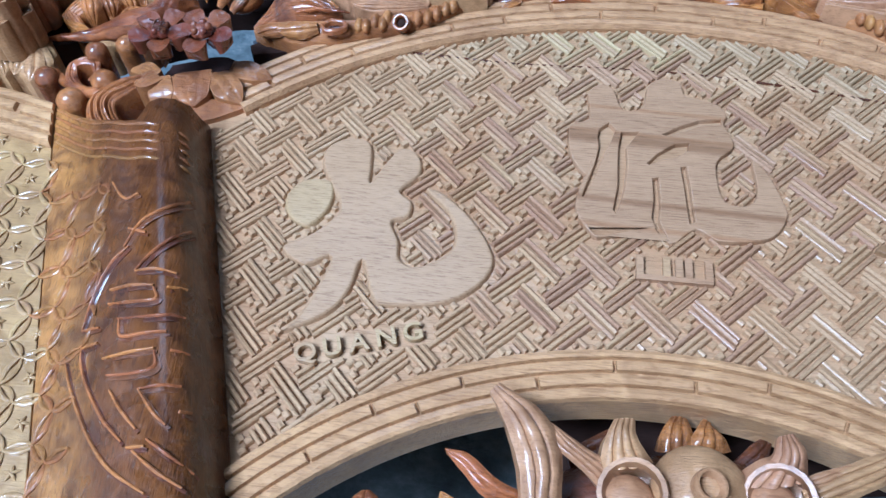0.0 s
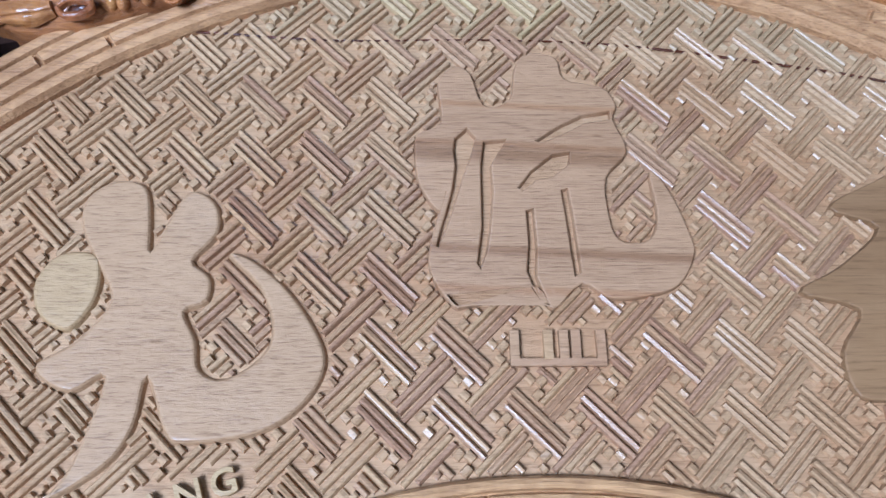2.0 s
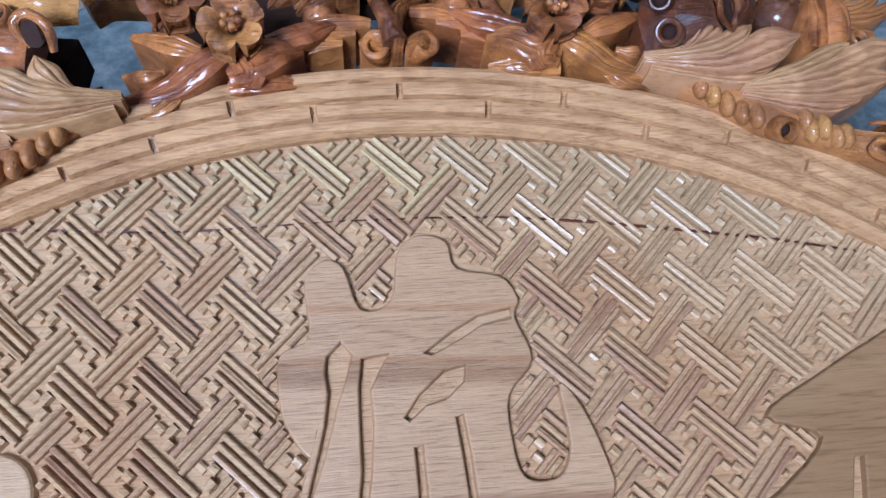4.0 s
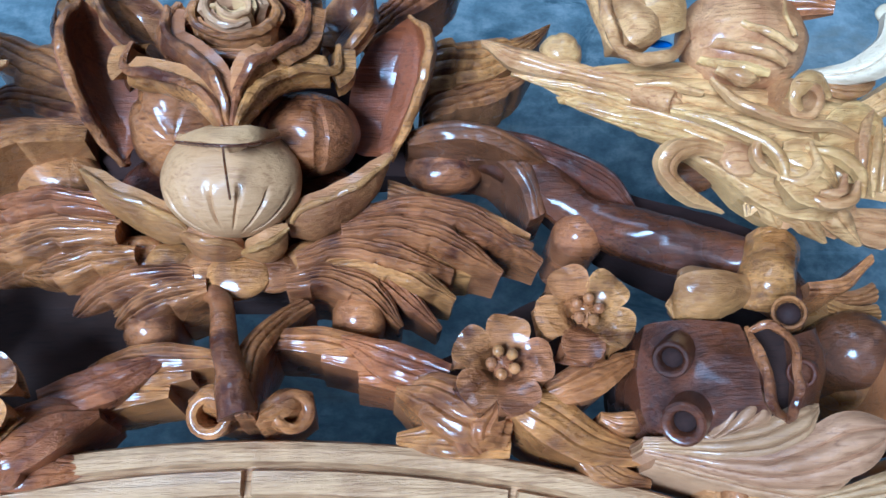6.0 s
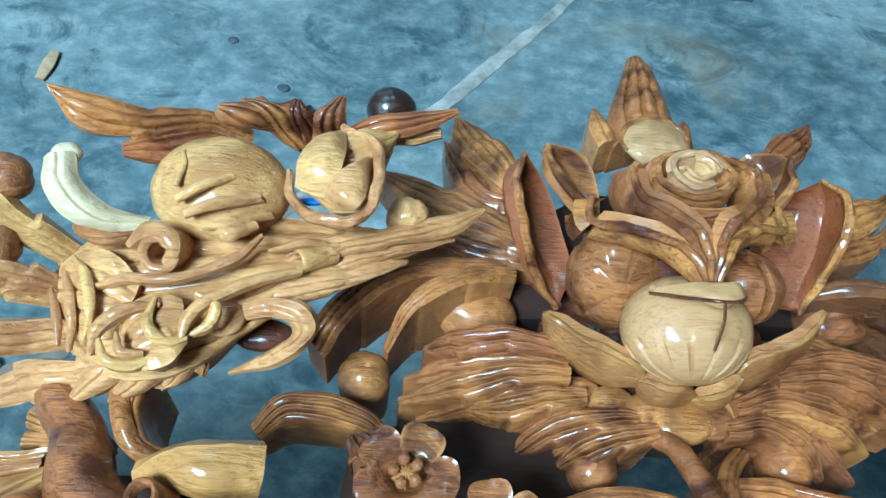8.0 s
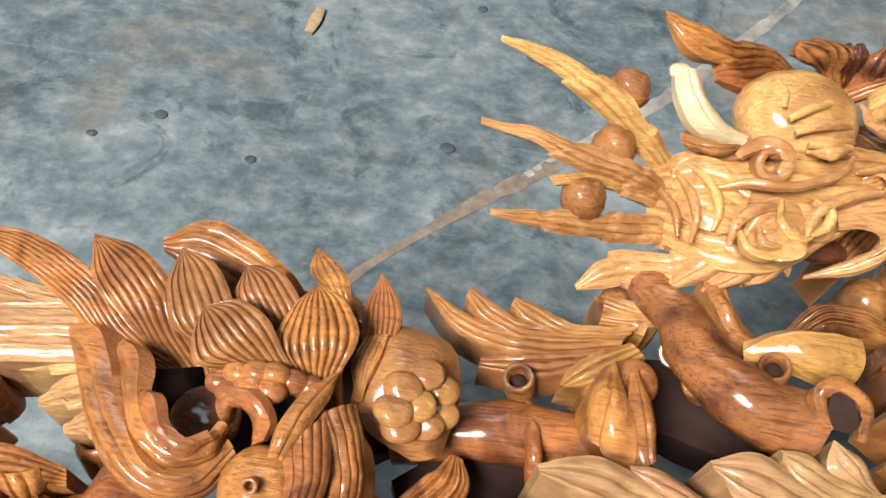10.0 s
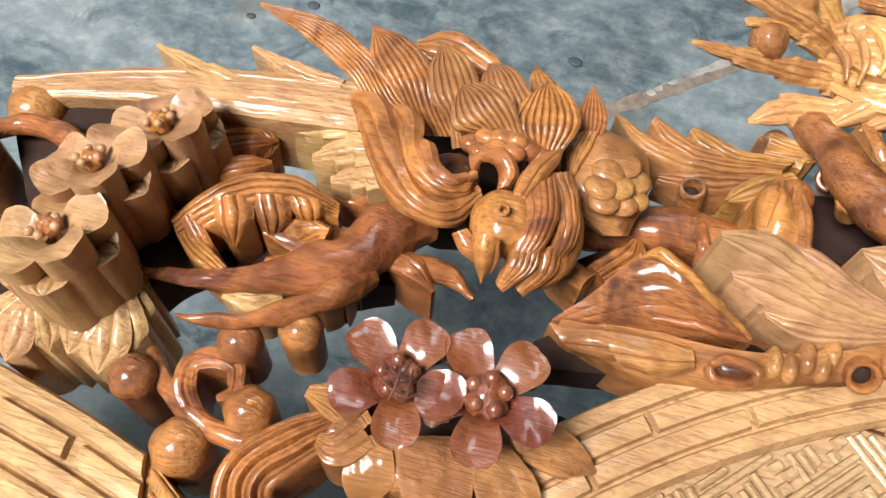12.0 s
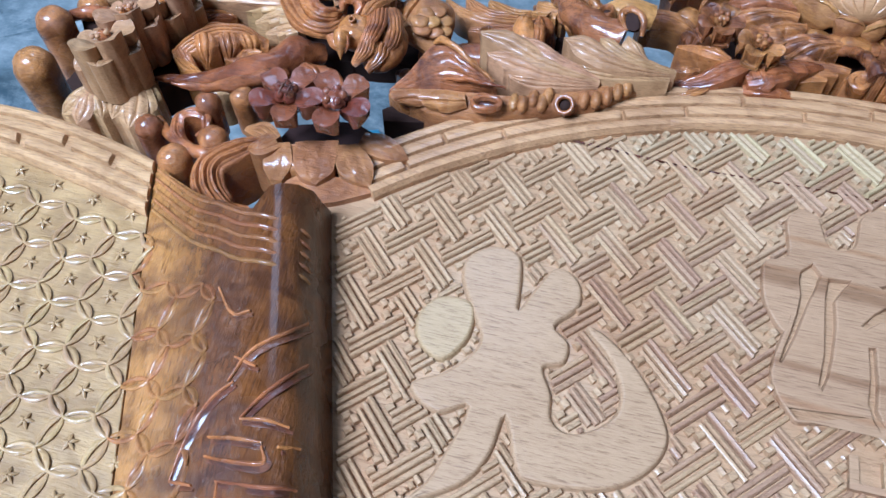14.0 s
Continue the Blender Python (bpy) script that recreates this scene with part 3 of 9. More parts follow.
# the written scroll: three raised characters and the letters under them
GLYPH_1 = [(-0.1923, -0.0189), (-0.1918, -0.0053), (-0.1807, 0.0025), (-0.1675, -0.0005), (-0.1636, -0.0189), (-0.1622, -0.0308), (-0.1565, -0.0175), (-0.1483, -0.0025), (-0.1368, -0.008), (-0.1344, -0.0215), (-0.144, -0.0347), (-0.1362, -0.0424), (-0.1365, -0.0525), (-0.1453, -0.0574), (-0.1395, -0.0696), (-0.1373, -0.0814), (-0.129, -0.0861), (-0.1181, -0.0816), (-0.1096, -0.0722), (-0.1092, -0.0601), (-0.116, -0.045), (-0.1288, -0.0321), (-0.119, -0.0347), (-0.1015, -0.0502), (-0.0877, -0.0724), (-0.0883, -0.0865), (-0.099, -0.1001), (-0.114, -0.1077), (-0.14, -0.1107), (-0.148, -0.1062), (-0.1571, -0.0847), (-0.1603, -0.1038), (-0.1691, -0.1188), (-0.1902, -0.132), (-0.1819, -0.1187), (-0.1738, -0.0846), (-0.1862, -0.0902), (-0.1979, -0.0855), (-0.2013, -0.0786), (-0.1871, -0.0693), (-0.1759, -0.0523), (-0.1826, -0.0372)]
GLYPH_1_DOT = [(-0.1829, -0.0346), (-0.182, -0.0498), (-0.1882, -0.0621), (-0.1946, -0.0644), (-0.2049, -0.0571), (-0.2081, -0.0447), (-0.2018, -0.0333), (-0.1905, -0.0307)]
GLYPH_2 = [(-0.038, 0.0329), (-0.0389, 0.0547), (-0.032, 0.0628), (-0.024, 0.0596), (-0.0179, 0.0423), (-0.0057, 0.0455), (-0.002, 0.0647), (0.0066, 0.0714), (0.0174, 0.0682), (0.0207, 0.0569), (0.038, 0.0523), (0.0439, 0.0429), (0.0418, 0.0351), (0.0467, 0.0184), (0.0361, 0.0052), (0.0356, -0.0133), (0.0383, -0.0243), (0.0456, -0.027), (0.0535, -0.0243), (0.0574, -0.0133), (0.0561, 0.0082), (0.064, -0.0019), (0.0704, -0.0216), (0.0714, -0.0325), (0.0633, -0.0457), (0.0503, -0.0508), (0.033, -0.052), (0.0213, -0.0455), (0.0082, -0.057), (0.0016, -0.048), (-0.0107, -0.0505), (-0.0278, -0.0555), (-0.0349, -0.0542), (-0.0442, -0.0349), (-0.036, -0.0022), (-0.0389, -0.012), (-0.0475, 0.0006), (-0.0499, 0.015), (-0.0486, 0.0268)]
GLYPH_3 = [(0.1155, -0.0495), (0.135, -0.038), (0.156, -0.0195), (0.1357, -0.0097), (0.16, 0.004), (0.187, 0.017), (0.199, 0.021), (0.212, 0.012), (0.228, -0.005), (0.238, -0.03), (0.236, -0.075), (0.222, -0.1), (0.195, -0.108), (0.1542, -0.0973), (0.1324, -0.0947), (0.129, -0.076), (0.1398, -0.0575)]


def soft(outline, per=4):
    return [tuple(q) for q in spline(outline, len(outline) * per, closed=True)]


GLYPHS = [soft(g) for g in (GLYPH_1, GLYPH_1_DOT, GLYPH_2, GLYPH_3)]
CUTS_2 = [
    [(-0.0317, 0.0248), (-0.0261, 0.0302), (-0.0221, 0.0249), (-0.0245, 0.0158), (-0.0277, 0.0073), (-0.0310, -0.0040), (-0.0337, -0.0130), (-0.0368, -0.0216), (-0.0398, -0.0290), (-0.0408, -0.0285), (-0.0387, -0.0203), (-0.0361, -0.0114), (-0.0335, -0.0012), (-0.0317, 0.0109), (-0.0326, 0.0187)],
    [(-0.0186, 0.0231), (-0.0139, 0.0240), (-0.0082, 0.0244), (-0.0110, 0.0197), (-0.0157, 0.0110), (-0.0152, -0.0025), (-0.0168, -0.0189), (-0.0189, -0.0309), (-0.0221, -0.0394), (-0.0232, -0.0363), (-0.0207, -0.0189), (-0.0206, 0.0002), (-0.0203, 0.0115)],
    [(0.0044, 0.0232), (0.0167, 0.0316), (0.0276, 0.0374), (0.0405, 0.0396), (0.0406, 0.0351), (0.0286, 0.0332), (0.0190, 0.0277), (0.0083, 0.0227)],
    [(-0.0040, -0.0003), (0.0023, 0.0082), (0.0125, 0.0166), (0.0207, 0.0181), (0.0197, 0.0117), (0.0123, 0.0054), (0.0046, 0.0037), (-0.0021, -0.0019)],
    [(-0.0010, -0.0113), (0.0023, -0.0105), (0.0029, -0.0296), (0.0019, -0.0420), (0.0046, -0.0497), (0.0067, -0.0547), (0.0041, -0.0537), (0.0002, -0.0464), (-0.0021, -0.0400), (-0.0006, -0.0269)],
    [(0.0152, -0.0013), (0.0183, -0.0005), (0.0198, -0.0135), (0.0206, -0.0269), (0.0215, -0.0405), (0.0186, -0.0426), (0.0177, -0.0322), (0.0166, -0.0162)],
]
CUTS_3 = [[(0.1667, -0.0277), (0.1709, -0.0275), (0.1672, -0.0468), (0.1624, -0.0652), (0.1489, -0.0686), (0.1577, -0.0594)]]
for name, g, cuts, mat in zip(("character_relief", "character_dot", "character_relief", "character_relief"), GLYPHS, ([], [], CUTS_2, CUTS_3), (W_GLYPH, W_GLYPH, W_GLYPH_B, W_GLYPH_C)):
    part(name, *polygon_plate(g, Z - 0.004, Z + 0.001, 0.0008 if cuts else 0.0016, cuts), mat, back, "smooth raised character", smooth=False)


part("knot", *ball((-0.1055, -0.1005, Z + 0.0002), 0.0022, squash=(1, 0.8, 0.35), n=8, m=12), W_DARK, back, "small dark knot in the wood")


def letter(text, x, y, size, turn):
    """A raised capital, cut from the board."""
    curve = bpy.data.curves.new("letter", "FONT")
    curve.body, curve.size, curve.extrude, curve.bevel_depth, curve.align_x = text, size, 0.0016, 0.0003, "CENTER"
    curve.resolution_u = 3
    ob = bpy.data.objects.new("letter", curve)
    me = bpy.data.meshes.new_from_object(ob)
    bpy.data.objects.remove(ob)
    me.transform(pose(x, y, Z + 0.0002, 0, 0, turn))
    me.materials.append(W_GLYPH)
    o = new("letter", me)
    o.parent = back


for text, x, y in zip("QUANG", (-0.1735, -0.1605, -0.1478, -0.1345, -0.1215), (-0.1480, -0.1435, -0.1395, -0.1350, -0.1305)):
    letter(text, x, y, 0.0145, 18)
# worn letters under the other two characters: plain bars
for x in (-0.0090, 0.0050, 0.0115, 0.0165, 0.0270):
    part("letter_bar", *box(x - 0.0019, x + 0.0019, -0.0785, -0.0660, Z - 0.004, Z + 0.0012), W_PANEL, back, smooth=False)
part("letter_bar", *box(-0.0109, 0.0289, -0.0812, -0.0780, Z - 0.004, Z + 0.0010), W_PANEL, back, smooth=False)
for x in (0.1440, 0.1520, 0.1600, 0.1690):
    part("letter_bar", *box(x - 0.0022, x + 0.0022, -0.1130, -0.0985, Z - 0.004, Z + 0.0012), W_PANEL, back, smooth=False)


GRID = 0.0006
NX, NY = 1000, 640


def weave_mask():
    """Where the weave shows on the middle board, on a fine raster."""
    x = (np.arange(NX) * GRID - 0.30)[:, None] + np.zeros((1, NY))
    y = (np.arange(NY) * GRID - 0.25)[None, :] + np.zeros((NX, 1))
    top = TOP_C + np.sqrt(np.maximum((TOP_IN - 0.001) ** 2 - x * x, 0))
    low = LOW_C + np.sqrt(np.maximum((LOW_IN + 0.001) ** 2 - x * x, 0))
    s = SIDE_A[0] + (SIDE_B[0] - SIDE_A[0]) * (y - SIDE_A[1]) / (SIDE_B[1] - SIDE_A[1]) + 0.001
    ok = (y < top) & (y > low) & (x > s) & (x < -s)
    for g in GLYPHS:
        hit = np.zeros_like(ok)
        for (x0, y0), (x1, y1) in zip(g, g[1:] + g[:1]):
            if y0 != y1:
                hit ^= ((y0 > y) != (y1 > y)) & (x < (x1 - x0) * (y - y0) / (y1 - y0) + x0)
        wide = hit.copy()
        for k in (1, 2):
            wide[k:] |= hit[:-k]
            wide[:-k] |= hit[k:]
            wide[:, k:] |= hit[:, :-k]
            wide[:, :-k] |= hit[:, k:]
        ok &= ~wide
    for x0, x1, y0, y1, rise in ((-0.182, -0.113, -0.1525, -0.1365, 0.33), (-0.012, 0.030, -0.0815, -0.0635, 0), (0.140, 0.173, -0.114, -0.097, 0)):
        yy = y - rise * (x - x0)
        ok &= ~((x > x0) & (x < x1) & (yy > y0) & (yy < y1))
    return ok


WEAVE_OK = weave_mask()


def free(x, y):
    i, j = int((x + 0.30) / GRID), int((y + 0.25) / GRID)
    return 0 <= i < NX and 0 <= j < NY and bool(WEAVE_OK[i, j])


# ---- the basket weave ----
CELL = 0.0297
STEP = CELL / (6 * math.sqrt(2))
WEAVE_AT = (-0.0611, -0.0745)
UA, UB = np.array((math.sqrt(0.5), math.sqrt(0.5))), np.array((-math.sqrt(0.5), math.sqrt(0.5)))


def strip(rng, x, y, along, length, wide, high):
    """One raised strip, cut where the weave ends; returns its pieces."""
    out, run = [], []
    n = max(2, int(length / 0.0012))
    for k in range(n + 1):
        q = np.array((x, y)) + along * (k / n - 0.5) * length
        if free(*q):
            run.append(q)
        if (not free(*q) or k == n) and run:
            if len(run) > 2:
                out.append((run[0], run[-1]))
            run = []
    pieces = []
    for a, b in out:
        t = (b - a) / np.linalg.norm(b - a)
        s = np.array((-t[1], t[0])) * wide * 0.5
        h = Z + high + rng.uniform(-0.00035, 0.00035)
        tilt = rng.uniform(-0.0003, 0.0003)
        v = []
        for end, sgn in ((a, 1), (b, -1)):
            for f, z in ((-1.15, Z - 0.003), (-0.75, h - 0.0005), (-0.3, h + tilt), (0.3, h - tilt), (0.75, h - 0.0005), (1.15, Z - 0.003)):
                q = end + s * f + t * sgn * (0.0004 if z > Z - 0.002 else 0)
                v.append((q[0], q[1], z))
        f = [(i, i + 6, i + 7, i + 1) for i in range(5)] + [(0, 1, 2, 3, 4, 5), (11, 10, 9, 8, 7, 6)]
        pieces.append((v, f))
    return pieces


# ---- the side panel and the rolled edge of the scroll ----
ROLL_L = (np.array((-0.3723, 0.0117)), np.array((-0.2859, -0.2276)))
ROLL_R = (SIDE_A, SIDE_B)
ROLL_U = [0, 0.06, 0.12, 0.2, 0.3, 0.4, 0.5, 0.58, 0.66, 0.74, 0.8, 0.85, 0.88, 0.91, 0.94, 0.965, 1.0]
ROLL_Z = np.interp(ROLL_U, [0, 0.12, 0.3, 0.5, 0.66, 0.8, 0.88, 0.94, 0.965, 1.0], [0, 0.004, 0.016, 0.029, 0.036, 0.037, 0.033, 0.022, 0.010, 0])


def on_roll(u, s, up=0.0):
    p = (ROLL_L[0] * (1 - s) + ROLL_L[1] * s) * (1 - u) + (ROLL_R[0] * (1 - s) + ROLL_R[1] * s) * u
    return np.array((p[0], p[1], Z + np.interp(u, ROLL_U, ROLL_Z) + up))


def roll():
    rings = []
    for u in ROLL_U:
        s0 = float(np.interp(u, [0, 0.33, 0.58, 0.66, 0.70, 0.89, 0.98, 1.0], [0.0, 0.1, 0.145, 0.15, 0.095, 0.05, 0.005, 0.0]))
        col = [on_roll(u, s0 + (1.16 - s0) * k / 24) for k in range(25)]
        back_side = [q * np.array((1, 1, 0)) + np.array((0, 0, Z - 0.02)) for q in col[::-1]]
        rings.append(col + back_side)
    return sheet(np.array(rings)[:, ::-1])


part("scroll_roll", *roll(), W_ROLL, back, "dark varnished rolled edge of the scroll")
for k in range(5):
    off = 0.012 + 0.027 * k
    pts = [on_roll(u, off + float(np.interp(u, [0, 0.33, 0.6, 0.75, 0.97], [0.0, 0.1, 0.148, 0.15, 0.142])), 0.0007) for u in (0.02, 0.18, 0.33, 0.48, 0.6, 0.75, 0.9, 0.93)]
    part("roll_ridge", *ribbon(pts, [0.0008, 0.0011, 0.0012, 0.0012, 0.0012, 0.0012, 0.001, 0.0005], 0.002, 0.7, n=30, m=5), W_ROLL, back)
LINES = [
    [(0.63, 0.527), (0.56, 0.547), (0.48, 0.580), (0.39, 0.640), (0.33, 0.700)],
    [(0.33, 0.733), (0.34, 0.787), (0.41, 0.853), (0.50, 0.913), (0.60, 0.960)],
    [(0.21, 0.747), (0.27, 0.827), (0.40, 0.933), (0.54, 1.007), (0.72, 1.060)],
    [(0.60, 0.527), (0.69, 0.473), (0.78, 0.440), (0.87, 0.407), (0.94, 0.360)],
    [(0.67, 0.593), (0.76, 0.547), (0.86, 0.500), (0.94, 0.447)],
    [(0.67, 0.593), (0.78, 0.587), (0.88, 0.587)],
    [(0.52, 0.627), (0.66, 0.627), (0.77, 0.627)],
    [(0.51, 0.660), (0.66, 0.667), (0.78, 0.660), (0.77, 0.633)],
    [(0.57, 0.700), (0.78, 0.700), (0.85, 0.693), (0.91, 0.687)],
    [(0.58, 0.700), (0.59, 0.740), (0.72, 0.740), (0.83, 0.733)],
    [(0.48, 0.780), (0.63, 0.780), (0.77, 0.773)],
    [(0.51, 0.820), (0.66, 0.827), (0.77, 0.813), (0.77, 0.780)],
    [(0.84, 0.627), (0.92, 0.613)],
    [(0.85, 0.773), (0.92, 0.767)],
    [(0.69, 0.860), (0.80, 0.853), (0.89, 0.847)],
    [(0.88, 0.900), (0.92, 0.893)],
    [(0.73, 0.960), (0.82, 0.987), (0.92, 1.013)],
    [(0.53, 0.853), (0.60, 0.900), (0.68, 0.940)],
    [(0.63, 0.973), (0.72, 0.973)],
    [(0.69, 0.860), (0.76, 0.907), (0.82, 0.933)],
    [(0.66, 0.980), (0.77, 1.020), (0.88, 1.047)],
    [(0.33, 0.700), (0.45, 0.707)],
    [(0.33, 0.740), (0.44, 0.740)],
    [(0.63, 0.480), (0.73, 0.493)],
    [(0.52, 0.340), (0.60, 0.393), (0.69, 0.387)],
]
for line in LINES:
    # Dark strips stand for groove shade, golden ridges beside them for its highlights.
    pts = [on_roll(u, s, 0.0008) for u, s in line]
    part("carved_groove", *ribbon(pts, [0.0007] + [0.0014] * max(1, len(pts) - 2) + [0.0007], 0.002, 0.1, n=6 * len(pts), m=5), W_DARK, back)
    lip = [on_roll(u - 0.014, s - 0.007, 0.0012) for u, s in line]
    part("carved_lip", *ribbon(lip, [0.0005] + [0.0009] * max(1, len(pts) - 2) + [0.0005], 0.0025, 0.9, n=6 * len(pts), m=7), W_GOLD, back)

side_outline = [(-0.66, -0.02), (-0.60, 0.016), (-0.54, 0.026), (-0.4919, 0.0285), (-0.4454, 0.0272), (-0.3996, 0.0187), (-0.3735, 0.0110), (-0.2875, -0.2276), (-0.31, -0.30), (-0.66, -0.30)]
part("side_board", *polygon_plate(side_outline, Z - 0.022, Z - 0.0012, 0.0005), W_SIDE, back, "ochre-brown board carved with a ring pattern", smooth=False)


def side_rail():
    outer = spline([(-0.66, -0.02), (-0.60, 0.016), (-0.54, 0.026), (-0.4919, 0.0289), (-0.4454, 0.0278), (-0.3996, 0.0194), (-0.3723, 0.0117)], 70)
    inner = spline([(-0.64, -0.052), (-0.58, -0.016), (-0.52, -0.003), (-0.4722, -0.001), (-0.4351, -0.0062), (-0.3985, -0.0135), (-0.3615, -0.0225)], 70)
    rings = []
    for a, row in cut_rings(np.linspace(0, 69, 70), [(8, 0), (20, 1), (31, 0), (42.5, 0), (50.5, 1), (59.5, 1)], 0.55):
        i = min(int(a), 68)
        p, q = outer[i] + (outer[i + 1] - outer[i]) * (a - i), inner[i] + (inner[i + 1] - inner[i]) * (a - i)
        rings.append([(*(q + (p - q) * u), Z + h) for u, h in lowered(RAIL_PROFILE, row)])
    return sheet(np.array(rings)[:, ::-1])


part("side_rail", *side_rail(), W_RAIL, back, "pale moulded rail with carved grooves", smooth=False)


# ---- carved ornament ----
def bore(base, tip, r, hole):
    """A near-black plug in a drilled hole, standing for the shade inside it."""
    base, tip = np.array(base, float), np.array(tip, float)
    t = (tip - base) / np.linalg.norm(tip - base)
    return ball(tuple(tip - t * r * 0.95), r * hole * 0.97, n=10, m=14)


def flip(shape, side=1, dx=0.0, dy=0.0):
    """The shape itself (side 1), or its mirror image across the middle of the back, shifted a little."""
    v, f = shape
    if side > 0:
        return v, f
    return [(dx - x, y + dy, z) for x, y, z in v], [q[::-1] for q in f]


def blossom(at, reach, turn, count, mat, parent, side=1, deep=0.012, wide=0.44, dx=0.0, dy=0.0, lean=0.0):
    """Petals round a heart, and a ring of stamens."""
    at = np.array(at)
    tall = {"down": at[2] - deep} if deep > 0.03 else {}
    for k in range(count):
        a = turn + k * 2 * math.pi / count
        d = np.array((math.cos(a), math.sin(a), 0.0))
        q = [at + d * reach * 0.14 - (0, 0, 0.005), at + d * reach * 0.42 - (0, 0, 0.0005), at + d * reach * 0.7 + (0, 0, 0.0012), at + d * reach * 0.93 + (0, 0, 0.0012), at + d * reach * 1.03 + (0, 0, 0.0008)]
        q = [v + (0, 0, lean * ((v - at)[0] - (v - at)[1])) for v in q]
        part("petal", *flip(ribbon(q, [0.14 * reach, 0.77 * wide * reach, wide * reach, 0.82 * wide * reach, 0.1 * reach], deep, -0.04, 0.16, n=22, m=13, foot=0.9, **tall), side, dx, dy), mat, parent)
    for k in range(count if tall else 0):
        a = turn + (k + 0.5) * 2 * math.pi / count
        d = np.array((math.cos(a), math.sin(a), 0.0))
        q = [at + d * reach * u - (0, 0, v) for u, v in ((0.4, 0.012), (0.75, 0.0105), (1.0, 0.011), (1.14, 0.0125))]
        q = [v + (0, 0, lean * ((v - at)[0] - (v - at)[1])) for v in q]
        part("lower_petal", *flip(ribbon(q, [0.3 * reach, 0.4 * reach, 0.34 * reach, 0.06 * reach], deep, 0.0, 0.1, veins=2, vein_depth=0.05, n=18, m=11, foot=0.85, down=at[2] - deep), side, dx, dy), mat, parent)
    for k in range(5):
        a = turn + 0.6 + k * 2 * math.pi / 5
        q = at + np.array((math.cos(a), math.sin(a), 0.0)) * reach * 0.24 + (0, 0, 0.003)
        q = q + (0, 0, lean * ((q - at)[0] - (q - at)[1]))
        part("stamen", *flip(ball(tuple(q), reach * (0.12 if deep < 0.03 else 0.085), n=10, m=10), side, dx, dy), mat, parent)


lotus = part("lotus_bud", *pod((-0.0034, 0.2194, 0.352), 0.0185, squash=(1.08, 0.92, 0.8)), W_POD, back, "pale lotus bud with carved cuts")
part("bud_lip", *loft([(-0.0174, 0.2264, 0.364), (-0.0096, 0.2243, 0.372), (-0.0017, 0.2234, 0.375), (0.0056, 0.2245, 0.373), (0.0109, 0.2283, 0.364)], [(-0.0177, 0.2268, 0.362), (-0.0096, 0.2198, 0.373), (-0.0012, 0.2166, 0.377), (0.0063, 0.2198, 0.373), (0.0108, 0.2288, 0.362)], 0.05, 0.006), W_POD, lotus)
# Thin dark strips laid on the bud for the shade in its cuts.
part("bud_cut", *ribbon([(-0.0176, 0.2253, 0.364), (-0.0089, 0.2185, 0.374), (-0.0011, 0.2158, 0.378), (0.0061, 0.2187, 0.374), (0.0112, 0.2268, 0.364)], [0.0002, 0.0003, 0.0003, 0.0003, 0.0002], dome=0.4, thick=0.002), W_DARK, lotus)
part("bud_cut", *ribbon([(-0.0016, 0.2152, 0.378), (-0.0013, 0.2108, 0.374), (-0.0013, 0.2066, 0.365)], [0.0003, 0.0003, 0.0001], dome=0.4, thick=0.002), W_DARK, lotus)
# the dark bulb behind the bud, in two cheeks
part("cheek", *ball((-0.0215, 0.2420, 0.343), 0.0160, squash=(0.95, 1.15, 0.8), n=26, m=90, slits=5, deep=0.05, axis=0.9), W_CARVE, lotus, "red-brown varnished bulb")
part("cheek", *ball((0.0172, 0.2405, 0.343), 0.0165, squash=(0.98, 1.18, 0.8), n=26, m=90, slits=5, deep=0.05, axis=2.2), W_CARVE, lotus, "red-brown varnished bulb")
# The bowl's inner shade is put into its colour.
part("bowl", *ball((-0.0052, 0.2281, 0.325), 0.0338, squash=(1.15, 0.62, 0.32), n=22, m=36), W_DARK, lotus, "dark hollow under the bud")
# outer petals, hollowed, with pale rims
OUTER = (
    ([(-0.0394, 0.2323, 0.336), (-0.0476, 0.2414, 0.345), (-0.0528, 0.2544, 0.356), (-0.0549, 0.2661, 0.360), (-0.0512, 0.2785, 0.358)], [(-0.0388, 0.2332, 0.338), (-0.0337, 0.2462, 0.338), (-0.0355, 0.2591, 0.338), (-0.0414, 0.2740, 0.345), (-0.0508, 0.2785, 0.358)]),
    ([(0.0424, 0.2352, 0.336), (0.0484, 0.2443, 0.345), (0.0529, 0.2542, 0.356), (0.0543, 0.2655, 0.360), (0.0487, 0.2743, 0.358)], [(0.0419, 0.2353, 0.338), (0.0315, 0.2387, 0.336), (0.0292, 0.2560, 0.336), (0.0355, 0.2716, 0.345), (0.0484, 0.2743, 0.358)]),
)
for one, two in OUTER:
    part("side_petal", *loft(one, two, -0.28, 0.005, veins=2, cut=0.025, n=34, m=21), W_PETAL, lotus, "hollowed dark red petal")
    part("side_petal_rim", *rod([(x, y, z + 0.0006) for x, y, z in one], [0.0011, 0.0016, 0.0017, 0.0015, 0.0008], m=8, n=30), W_CARVE, lotus)
